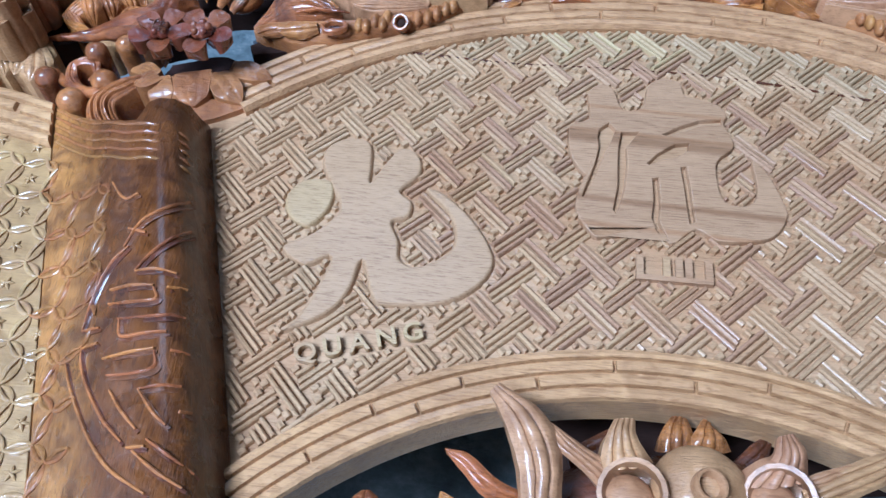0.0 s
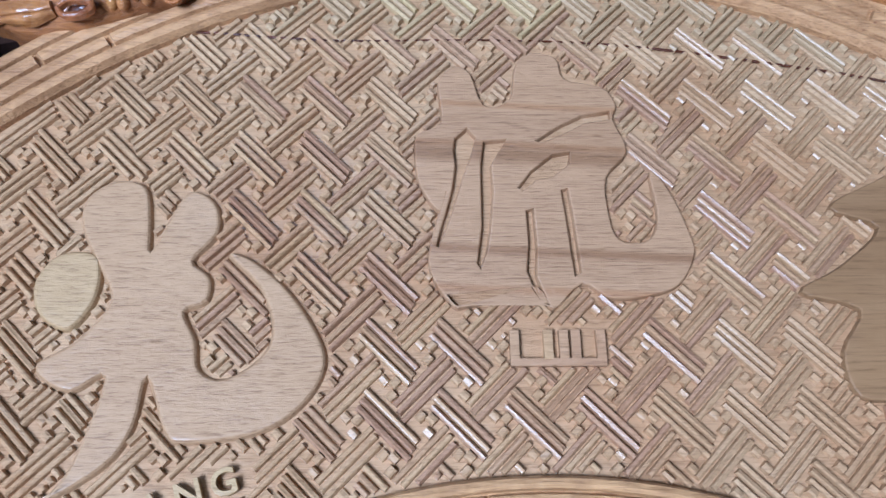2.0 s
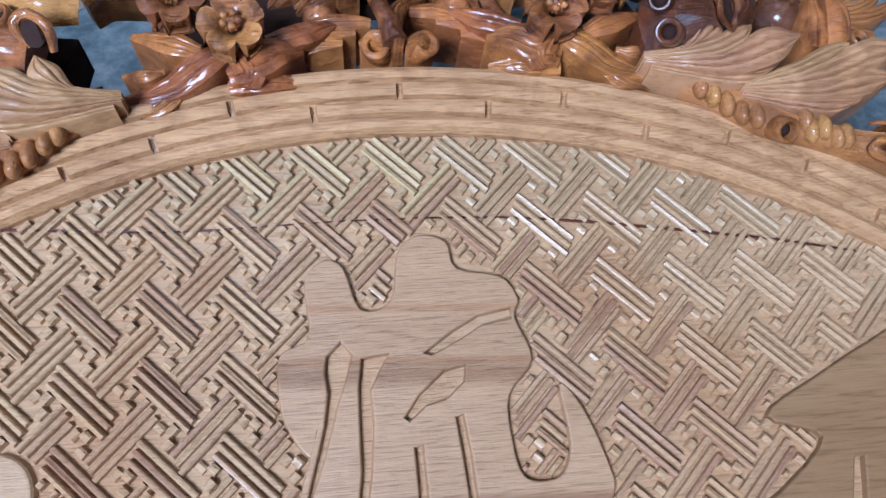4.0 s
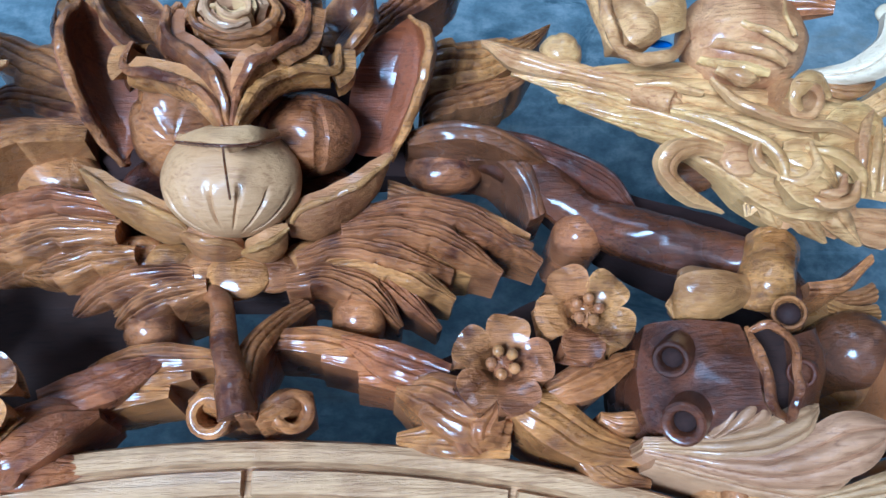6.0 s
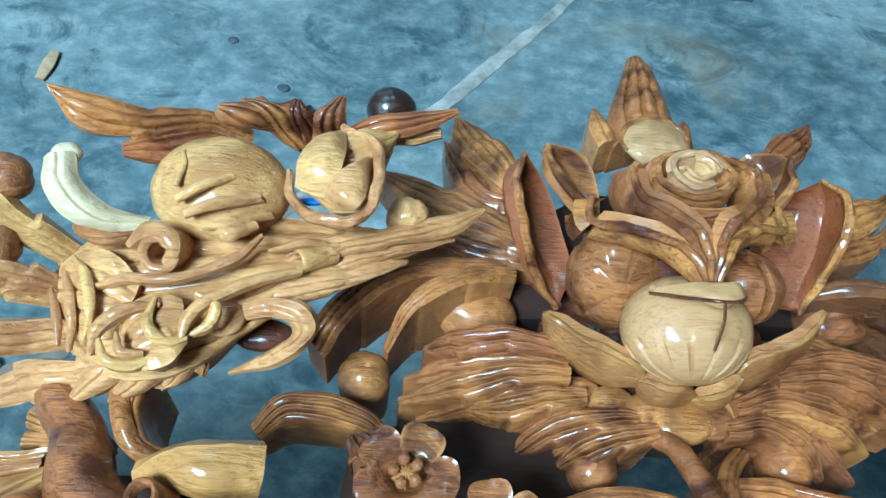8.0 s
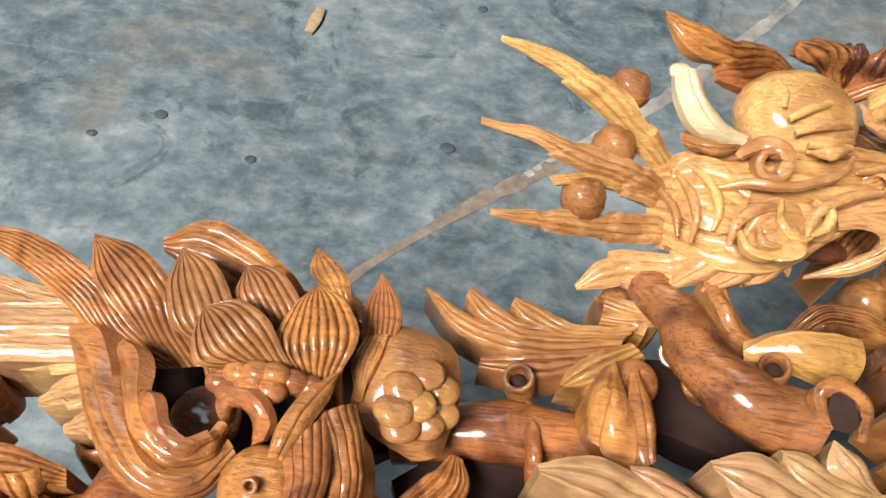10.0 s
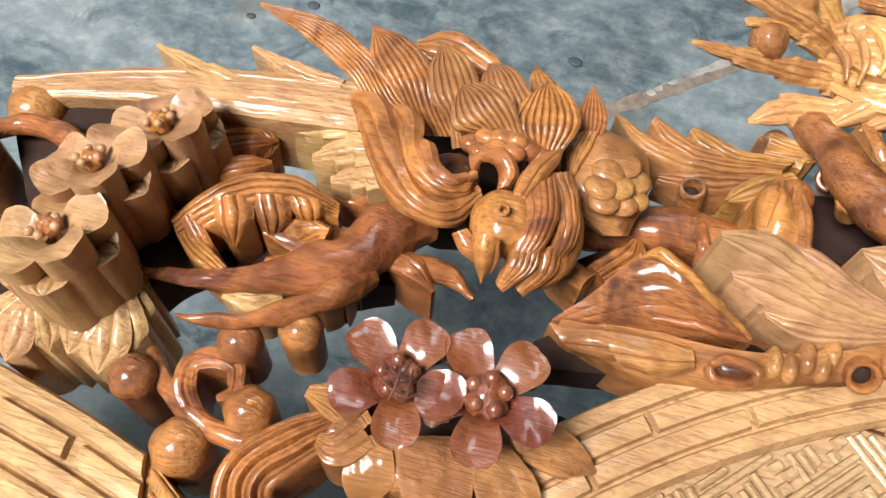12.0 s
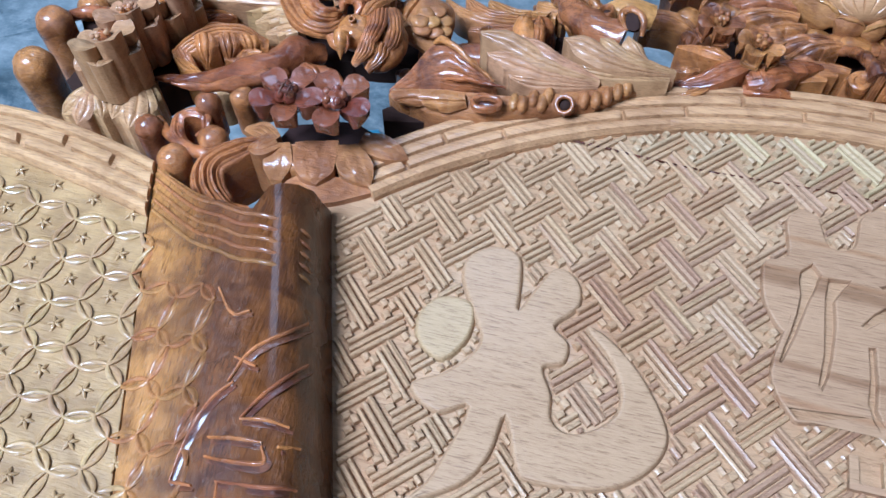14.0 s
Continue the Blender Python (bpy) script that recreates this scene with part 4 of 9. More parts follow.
BACK = (
    ([(-0.0260, 0.2566, 0.352), (-0.0354, 0.2621, 0.358), (-0.0426, 0.2694, 0.362), (-0.0448, 0.2786, 0.362)], [(-0.0255, 0.2615, 0.350), (-0.0260, 0.2754, 0.350), (-0.0315, 0.2834, 0.354), (-0.0443, 0.2817, 0.360)]),
    ([(0.0236, 0.2620, 0.352), (0.0293, 0.2616, 0.358), (0.0357, 0.2687, 0.362), (0.0369, 0.2800, 0.362)], [(0.0214, 0.2657, 0.350), (0.0198, 0.2775, 0.350), (0.0266, 0.2868, 0.354), (0.0360, 0.2831, 0.360)]),
)
for one, two in BACK:
    part("inner_petal", *loft(one, two, -0.22, 0.005, veins=2, cut=0.03, n=30, m=19), W_CARVE, lotus)
    part("inner_petal_rim", *rod([(x, y, z + 0.0006) for x, y, z in one], [0.0012, 0.0017, 0.0016, 0.0008], m=8, n=26), W_CARVE, lotus)
# the lips that part above the bud
for edge, foot in (
    ([(-0.0325, 0.2576, 0.364), (-0.0329, 0.2475, 0.366), (-0.0223, 0.2424, 0.370), (-0.0129, 0.2375, 0.373), (-0.0064, 0.2307, 0.374), (-0.0032, 0.2252, 0.372)], [(-0.0328, 0.2599, 0.350), (-0.0321, 0.2530, 0.352), (-0.0233, 0.2477, 0.356), (-0.0145, 0.2416, 0.360), (-0.0082, 0.2330, 0.364), (-0.0044, 0.2270, 0.366)]),
    ([(0.0268, 0.2580, 0.364), (0.0265, 0.2482, 0.366), (0.0166, 0.2450, 0.370), (0.0081, 0.2391, 0.373), (0.0030, 0.2311, 0.374), (0.0005, 0.2253, 0.372)], [(0.0269, 0.2623, 0.350), (0.0258, 0.2543, 0.352), (0.0167, 0.2504, 0.356), (0.0085, 0.2436, 0.360), (0.0036, 0.2334, 0.364), (0.0006, 0.2272, 0.366)]),
    ([(-0.0214, 0.2643, 0.372), (-0.0197, 0.2525, 0.374), (-0.0130, 0.2450, 0.377), (-0.0066, 0.2388, 0.378), (-0.0033, 0.2325, 0.376), (-0.0018, 0.2256, 0.372)], [(-0.0218, 0.2692, 0.358), (-0.0213, 0.2597, 0.358), (-0.0140, 0.2501, 0.364), (-0.0079, 0.2419, 0.367), (-0.0047, 0.2340, 0.368), (-0.0029, 0.2274, 0.366)]),
    ([(0.0186, 0.2663, 0.372), (0.0174, 0.2545, 0.374), (0.0106, 0.2460, 0.377), (0.0040, 0.2400, 0.378), (0.0009, 0.2334, 0.376), (-0.0006, 0.2256, 0.372)], [(0.0177, 0.2710, 0.358), (0.0158, 0.2612, 0.358), (0.0100, 0.2515, 0.364), (0.0046, 0.2431, 0.367), (0.0016, 0.2342, 0.368), (-0.0007, 0.2275, 0.366)]),
):
    part("collar", *loft(edge, foot, 0.22, 0.005, n=36, m=13), W_CARVE, lotus)
    part("collar_rim", *rod([(x, y, z + 0.0005) for x, y, z in edge], [0.0009, 0.0015, 0.0016, 0.0016, 0.0014, 0.0008], m=8, n=36), W_CARVE, lotus)
# the rose: rolled rings round a heart
ROSE = (-0.0019, 0.2610, 0.372)


def rose_ring(rx, ry, a0, a1, high, wide, mat, dx=0.0, dy=0.0):
    pts = [(ROSE[0] + dx + rx * math.cos(a), ROSE[1] + dy + ry * math.sin(a), ROSE[2] + high) for a in np.linspace(a0, a1, 16)]
    foot = [(ROSE[0] + dx + rx * 0.82 * math.cos(a), ROSE[1] + dy + ry * 0.82 * math.sin(a) - 0.001, ROSE[2] + high - 0.014) for a in np.linspace(a0, a1, 16)]
    part("rose_petal", *loft(pts, foot, 0.12, 0.0022, n=40, m=9), mat, lotus)
    part("rose_rim", *rod(pts, [wide * 0.5] + [wide] * 4 + [wide * 0.5], m=8, n=44), mat, lotus)


rose_ring(0.0201, 0.0119, 2.6, 6.9, 0.0, 0.0012, W_CARVE, 0.0013, -0.0006)
rose_ring(0.0165, 0.0109, -0.4, 3.3, -0.001, 0.0012, W_CARVE, 0.0036, 0.0007)
rose_ring(0.0119, 0.0086, 2.2, 7.6, 0.003, 0.0011, W_CARVE)
rose_ring(0.0079, 0.0063, 0.2, 5.4, 0.005, 0.001, W_BLUSH)
rose_ring(0.0043, 0.0035, 3.0, 8.0, 0.006, 0.0009, W_POD)
part("rose_heart", *ball((ROSE[0], ROSE[1], ROSE[2] - 0.003), 0.0056, squash=(1, 0.85, 0.6)), W_POD, lotus)
part("rose_ground", *ball((-0.0035, 0.2691, 0.352), 0.0185, squash=(1.05, 0.62, 0.6), n=18, m=28), W_CARVE, lotus)
part("rose_ground", *ball((-0.0041, 0.2490, 0.345), 0.0149, squash=(1.0, 1.1, 0.5), n=18, m=28), W_DARK, lotus)
part("disc", *ball((-0.0019, 0.2963, 0.346), 0.0124, squash=(1.0, 0.83, 0.3), n=20, m=36), W_BLUSH, lotus, "pale smooth round petal")
part("disc_rim", *rod([(-0.0019 + 0.0121 * math.cos(a), 0.2963 + 0.0100 * math.sin(a), 0.347) for a in np.linspace(-0.5, math.pi + 0.5, 14)], [0.0007] + [0.0011] * 4 + [0.0007], m=8, n=44), W_CARVE, lotus)
part("spire", *loft([(-0.0116, 0.3063, 0.330), (-0.0117, 0.3231, 0.328), (-0.0046, 0.3440, 0.325), (0.0013, 0.3612, 0.322)], [(0.0136, 0.3178, 0.330), (0.0133, 0.3309, 0.328), (0.0108, 0.3516, 0.325), (0.0080, 0.3619, 0.322)], 0.25, veins=3, cut=0.07, down=0.313), W_CARVE, lotus)
part("spire_leaf", *loft([(-0.0176, 0.3050, 0.331), (-0.0200, 0.3159, 0.329), (-0.0173, 0.3286, 0.326)], [(-0.0100, 0.3082, 0.331), (-0.0109, 0.3167, 0.329), (-0.0157, 0.3288, 0.326)], 0.25, veins=1, down=0.313), W_CARVE, lotus)
part("spire_leaf", *loft([(0.0132, 0.3066, 0.331), (0.0166, 0.3208, 0.329), (0.0183, 0.3250, 0.326)], [(0.0194, 0.3043, 0.331), (0.0199, 0.3154, 0.329), (0.0187, 0.3250, 0.326)], 0.25, veins=1, down=0.313), W_CARVE, lotus)
# the front of the bowl: honey-coloured petals with thin rims
for one, two in (
    ([(-0.0462, 0.2229, 0.352), (-0.0372, 0.2159, 0.353), (-0.0283, 0.2119, 0.352), (-0.0183, 0.2075, 0.349), (-0.0157, 0.2049, 0.343)], [(-0.0468, 0.2236, 0.350), (-0.0440, 0.2195, 0.340), (-0.0359, 0.2142, 0.334), (-0.0260, 0.2101, 0.330), (-0.0168, 0.2064, 0.338)]),
    ([(-0.0177, 0.2048, 0.347), (-0.0110, 0.2015, 0.350), (-0.0048, 0.2013, 0.349), (0.0002, 0.2012, 0.343)], [(-0.0182, 0.2051, 0.344), (-0.0148, 0.2041, 0.334), (-0.0081, 0.2024, 0.332), (-0.0004, 0.2014, 0.340)]),
    ([(0.0126, 0.2058, 0.349), (0.0080, 0.2011, 0.350), (0.0039, 0.1998, 0.348), (-0.0014, 0.2009, 0.342)], [(0.0125, 0.2050, 0.346), (0.0109, 0.2047, 0.336), (0.0063, 0.2030, 0.332), (-0.0013, 0.2006, 0.340)]),
    ([(0.0427, 0.2282, 0.352), (0.0345, 0.2190, 0.353), (0.0254, 0.2145, 0.352), (0.0160, 0.2109, 0.350), (0.0121, 0.2080, 0.345)], [(0.0425, 0.2285, 0.350), (0.0383, 0.2220, 0.340), (0.0308, 0.2154, 0.334), (0.0216, 0.2101, 0.330), (0.0126, 0.2075, 0.338)]),
):
    part("front_petal", *loft(one, two, 0.16, 0.004, n=32, m=15), W_HONEY, lotus, "honey-coloured petal of the bowl")
    part("front_petal_rim", *rod(one, [0.0006] + [0.0011] * 3 + [0.0006], m=8, n=30), W_HONEY, lotus)
SCALLOPS = [(-0.0335, 0.2047, 0.332), (-0.0233, 0.2015, 0.333), (-0.0130, 0.1990, 0.334), (-0.0027, 0.1961, 0.336), (0.0071, 0.1981, 0.334), (0.0171, 0.2019, 0.333), (0.0277, 0.2070, 0.332)]
for k, (x, y, z) in enumerate(SCALLOPS):
    part("scallop", *ball((x, y, z), 0.0078 + 0.0012 * (k == 3), squash=(1.05, 0.85, 0.4)), W_GOLD if k == 3 else W_CARVE, lotus)
# sepals behind the petals
for one, two in (
    ([(-0.0510, 0.2727, 0.336), (-0.0619, 0.2878, 0.334), (-0.0726, 0.3042, 0.330), (-0.0717, 0.3198, 0.326)], [(-0.0482, 0.2848, 0.336), (-0.0511, 0.2961, 0.334), (-0.0594, 0.3092, 0.330), (-0.0708, 0.3199, 0.326)]),
    ([(-0.0516, 0.2719, 0.332), (-0.0653, 0.2759, 0.330), (-0.0735, 0.2905, 0.326), (-0.0755, 0.3122, 0.320)], [(-0.0498, 0.2828, 0.332), (-0.0548, 0.2888, 0.330), (-0.0621, 0.3016, 0.326), (-0.0746, 0.3122, 0.320)]),
    ([(-0.0505, 0.2537, 0.334), (-0.0686, 0.2623, 0.331), (-0.0866, 0.2735, 0.328), (-0.1013, 0.2936, 0.324)], [(-0.0498, 0.2660, 0.334), (-0.0615, 0.2767, 0.331), (-0.0796, 0.2861, 0.328), (-0.1005, 0.2941, 0.324)]),
    ([(-0.0494, 0.2495, 0.332), (-0.0625, 0.2532, 0.330), (-0.0779, 0.2591, 0.328), (-0.0915, 0.2618, 0.326)], [(-0.0495, 0.2605, 0.332), (-0.0630, 0.2655, 0.330), (-0.0786, 0.2693, 0.328), (-0.0920, 0.2634, 0.326)]),
    ([(0.0378, 0.2950, 0.334), (0.0502, 0.3129, 0.331), (0.0618, 0.3219, 0.328), (0.0723, 0.3293, 0.324)], [(0.0395, 0.2850, 0.334), (0.0560, 0.3012, 0.331), (0.0683, 0.3140, 0.328), (0.0731, 0.3282, 0.324)]),
    ([(0.0614, 0.2854, 0.332), (0.0756, 0.2877, 0.330), (0.0899, 0.2921, 0.327), (0.1031, 0.3007, 0.324)], [(0.0598, 0.2659, 0.332), (0.0764, 0.2717, 0.330), (0.0940, 0.2859, 0.327), (0.1029, 0.2996, 0.324)]),
    ([(0.0609, 0.2672, 0.330), (0.0734, 0.2728, 0.328), (0.0857, 0.2761, 0.326), (0.0972, 0.2863, 0.323)], [(0.0600, 0.2567, 0.330), (0.0753, 0.2622, 0.328), (0.0889, 0.2714, 0.326), (0.0972, 0.2853, 0.323)]),
):
    part("sepal", *loft(one, two, 0.16, veins=3, cut=0.07, teeth=3, bite=0.22, n=44, down=0.308, grow=1.15, root=0.15), W_CARVE, lotus)
# long leaves that arch out to both sides
for one, two in (
    ([(-0.0525, 0.2481, 0.336), (-0.0661, 0.2449, 0.340), (-0.0798, 0.2380, 0.343), (-0.0895, 0.2296, 0.340), (-0.0945, 0.2183, 0.332)], [(-0.0523, 0.2407, 0.336), (-0.0641, 0.2372, 0.343), (-0.0758, 0.2310, 0.346), (-0.0856, 0.2249, 0.342), (-0.0929, 0.2161, 0.332)]),
    ([(-0.0522, 0.2549, 0.330), (-0.0773, 0.2511, 0.334), (-0.0980, 0.2433, 0.338), (-0.1107, 0.2335, 0.338), (-0.1194, 0.2226, 0.332)], [(-0.0521, 0.2494, 0.330), (-0.0732, 0.2438, 0.336), (-0.0918, 0.2354, 0.340), (-0.1044, 0.2241, 0.338), (-0.1125, 0.2143, 0.330)]),
):
    part("arching_leaf", *loft(one, two, 0.2, veins=3, cut=0.09, teeth=3, bite=0.2, n=48, down=0.308), W_CARVE, lotus)
part("arching_leaf", *loft([(0.0479, 0.2466, 0.336), (0.0606, 0.2478, 0.340), (0.0731, 0.2452, 0.342), (0.0853, 0.2410, 0.340), (0.0949, 0.2372, 0.334)], [(0.0486, 0.2408, 0.336), (0.0598, 0.2397, 0.342), (0.0704, 0.2382, 0.344), (0.0806, 0.2348, 0.342), (0.0926, 0.2328, 0.334)], 0.25, veins=1, cut=0.1, n=36, down=0.308), W_DARK, lotus)
part("arching_leaf", *loft([(0.0681, 0.2419, 0.332), (0.0783, 0.2428, 0.334), (0.0868, 0.2369, 0.336), (0.0912, 0.2286, 0.334), (0.0931, 0.2203, 0.330)], [(0.0678, 0.2376, 0.332), (0.0759, 0.2367, 0.334), (0.0815, 0.2305, 0.336), (0.0851, 0.2244, 0.334), (0.0872, 0.2172, 0.330)], 0.25, veins=1, cut=0.1, n=36, down=0.308), W_DARK, lotus)
for at, r in (((-0.0634, 0.2361, 0.322), 0.0125), ((0.0612, 0.2404, 0.322), 0.0122)):
    part("round_boss", *ball(at, r, squash=(1.1, 0.8, 0.7), n=18, m=26), W_CARVE, lotus)
part("side_leaf", *loft([(0.0417, 0.2275, 0.338), (0.0560, 0.2227, 0.337), (0.0709, 0.2200, 0.334), (0.0872, 0.2122, 0.330)], [(0.0414, 0.2205, 0.336), (0.0561, 0.2173, 0.335), (0.0708, 0.2146, 0.332), (0.0873, 0.2119, 0.328)], 0.2, veins=3, cut=0.06, n=30, down=0.300), W_CARVE, lotus)
# clumps of blunt lobes under the bowl, each lobe with its own grooves
LOBES = (
    [(-0.0382, 0.2155, 0.340), (-0.0551, 0.2189, 0.340), (-0.0715, 0.2189, 0.334), (-0.0814, 0.2186, 0.328)], [(-0.0374, 0.2109, 0.341), (-0.0549, 0.2129, 0.340), (-0.0719, 0.2121, 0.334), (-0.0872, 0.2110, 0.326)],
    [(-0.0372, 0.2077, 0.340), (-0.0536, 0.2079, 0.339), (-0.0694, 0.2058, 0.333), (-0.0886, 0.2033, 0.324)], [(-0.0354, 0.2046, 0.339), (-0.0503, 0.2043, 0.337), (-0.0645, 0.2022, 0.331), (-0.0824, 0.1992, 0.322)],
    [(-0.0321, 0.2023, 0.338), (-0.0435, 0.2017, 0.337), (-0.0555, 0.1996, 0.333), (-0.0667, 0.2001, 0.328)], [(-0.0158, 0.1998, 0.336), (-0.0306, 0.2005, 0.336), (-0.0461, 0.1988, 0.331), (-0.0606, 0.1930, 0.322)],
    [(-0.0156, 0.1971, 0.336), (-0.0285, 0.1961, 0.336), (-0.0424, 0.1938, 0.330), (-0.0574, 0.1848, 0.320)], [(-0.0137, 0.1944, 0.336), (-0.0251, 0.1930, 0.335), (-0.0372, 0.1898, 0.329), (-0.0465, 0.1835, 0.320)], [(-0.0111, 0.1922, 0.336), (-0.0216, 0.1904, 0.335), (-0.0321, 0.1881, 0.329), (-0.0395, 0.1843, 0.322)],
    [(0.0291, 0.2120, 0.341), (0.0465, 0.2147, 0.340), (0.0632, 0.2136, 0.334), (0.0814, 0.2100, 0.328)], [(0.0275, 0.2087, 0.340), (0.0448, 0.2104, 0.339), (0.0612, 0.2076, 0.333), (0.0777, 0.2009, 0.324)],
    [(0.0258, 0.2063, 0.339), (0.0431, 0.2075, 0.337), (0.0560, 0.2045, 0.331), (0.0685, 0.2023, 0.325)], [(0.0328, 0.2159, 0.337), (0.0523, 0.2186, 0.337), (0.0709, 0.2150, 0.332), (0.0917, 0.2057, 0.322)],
    [(0.0126, 0.1970, 0.337), (0.0259, 0.1998, 0.337), (0.0416, 0.1974, 0.332), (0.0580, 0.1846, 0.322)], [(0.0110, 0.1943, 0.337), (0.0243, 0.1961, 0.336), (0.0364, 0.1923, 0.331), (0.0456, 0.1846, 0.322)],
    [(0.0192, 0.1998, 0.337), (0.0327, 0.2027, 0.337), (0.0485, 0.1989, 0.333), (0.0626, 0.1932, 0.324)], [(0.0141, 0.2010, 0.336), (0.0293, 0.2053, 0.336), (0.0451, 0.2030, 0.333), (0.0618, 0.1999, 0.326)],
)
for k, path in enumerate(LOBES):
    path = [(x, y, z + 0.0022 * (-1) ** k - 0.0004 * k % 0.003) for x, y, z in path]
    part("base_leaf", *ribbon(path, [0.003, 0.0044, 0.0052, 0.0012], 0.004, 0.55, veins=2, vein_depth=0.16, lobes=3, bite=0.22, n=44, down=0.304), W_CARVE, lotus)
# the forked stem and its curled foot
part("stem", *rod([(0.0020, 0.1511, 0.352), (-0.0005, 0.1627, 0.352), (-0.0043, 0.1767, 0.346), (-0.0068, 0.1877, 0.338), (-0.0145, 0.1958, 0.330)], [0.0052, 0.0042, 0.0036, 0.0034, 0.003], m=14), W_CARVE, lotus)
part("stem", *loft([(0.0016, 0.1507, 0.354), (0.0004, 0.1612, 0.352), (0.0007, 0.1720, 0.346), (0.0066, 0.1826, 0.338), (0.0144, 0.1900, 0.332)], [(0.0059, 0.1511, 0.352), (0.0061, 0.1602, 0.350), (0.0076, 0.1691, 0.345), (0.0124, 0.1796, 0.337), (0.0194, 0.1880, 0.330)], 0.25, veins=2, cut=0.07, down=0.308), W_CARVE, lotus)
for base, tip, r in (((-0.0042, 0.1553, 0.338), (-0.0060, 0.1521, 0.349), 0.0063), ((0.0122, 0.1552, 0.338), (0.0161, 0.1530, 0.348), 0.0060)):
    part("curled_foot", *tube(base, tip, r, hole=0.5), W_GOLD, lotus)
part("foot_leaf", *loft([(-0.0004, 0.1587, 0.350), (-0.0075, 0.1612, 0.346), (-0.0122, 0.1585, 0.342)], [(0.0022, 0.1515, 0.350), (-0.0030, 0.1527, 0.348), (-0.0119, 0.1555, 0.342)], 0.3, veins=1, down=0.308), W_GOLD, lotus)
part("foot_leaf", *loft([(0.0071, 0.1544, 0.350), (0.0126, 0.1597, 0.346), (0.0197, 0.1597, 0.342)], [(0.0066, 0.1494, 0.350), (0.0144, 0.1519, 0.348), (0.0201, 0.1561, 0.342)], 0.3, veins=1, down=0.308), W_GOLD, lotus)
part("bead", *bead((-0.0288, 0.1837, 0.324), 0.0086, 0.300, 6), W_CARVE, lotus)
part("bead", *bead((0.0326, 0.1864, 0.324), 0.0086, 0.300, 6), W_GOLD, lotus)
for path in ([(-0.0068, 0.1703, 0.338), (-0.0177, 0.1711, 0.338), (-0.0303, 0.1709, 0.336), (-0.0437, 0.1693, 0.330)], [(-0.0136, 0.1674, 0.337), (-0.0250, 0.1666, 0.337), (-0.0360, 0.1651, 0.334), (-0.0473, 0.1642, 0.328)], [(-0.0194, 0.1622, 0.336), (-0.0292, 0.1622, 0.336), (-0.0402, 0.1607, 0.333), (-0.0486, 0.1580, 0.328)]):
    part("side_leaf", *ribbon(path, [0.0022, 0.004, 0.0044, 0.002], 0.004, 0.35, veins=1, vein_depth=0.12, n=24, down=0.308), W_GOLD, lotus)
for path in ([(0.0054, 0.1757, 0.338), (0.0197, 0.1757, 0.338), (0.0343, 0.1725, 0.336), (0.0484, 0.1686, 0.332)], [(0.0222, 0.1717, 0.337), (0.0326, 0.1706, 0.337), (0.0440, 0.1679, 0.335), (0.0526, 0.1650, 0.330)], [(0.0326, 0.1655, 0.336), (0.0422, 0.1652, 0.336), (0.0504, 0.1637, 0.334), (0.0575, 0.1626, 0.330)]):
    part("side_leaf", *ribbon(path, [0.0022, 0.004, 0.0044, 0.002], 0.004, 0.35, veins=1, vein_depth=0.12, n=24, down=0.308), W_GOLD, lotus)
for s in (1, -1):
    blossom_b = part("blossom_heart", *flip(ball((0.0699, 0.1612, 0.360), 0.0039, squash=(1, 1, 0.8), slits=10, deep=0.2), s, 0.007, -0.005), W_CARVE, back, "carved five-petal blossom")
    blossom((0.0699, 0.1612, 0.360), 0.0132, 1.35, 5, deep=0.02, mat=W_CARVE, parent=blossom_b, side=s, dx=0.007, dy=-0.005)
for s in (1, -1):
    blossom_a = part("blossom_heart", *flip(ball((0.0933, 0.1752, 0.360), 0.0041, squash=(1, 1, 0.8), slits=10, deep=0.2), s, 0.007, -0.005), W_CARVE, back, "carved five-petal blossom")
    blossom((0.0933, 0.1752, 0.360), 0.0134, 0.75, 5, deep=0.02, mat=W_CARVE, parent=blossom_a, side=s, dx=0.007, dy=-0.005)
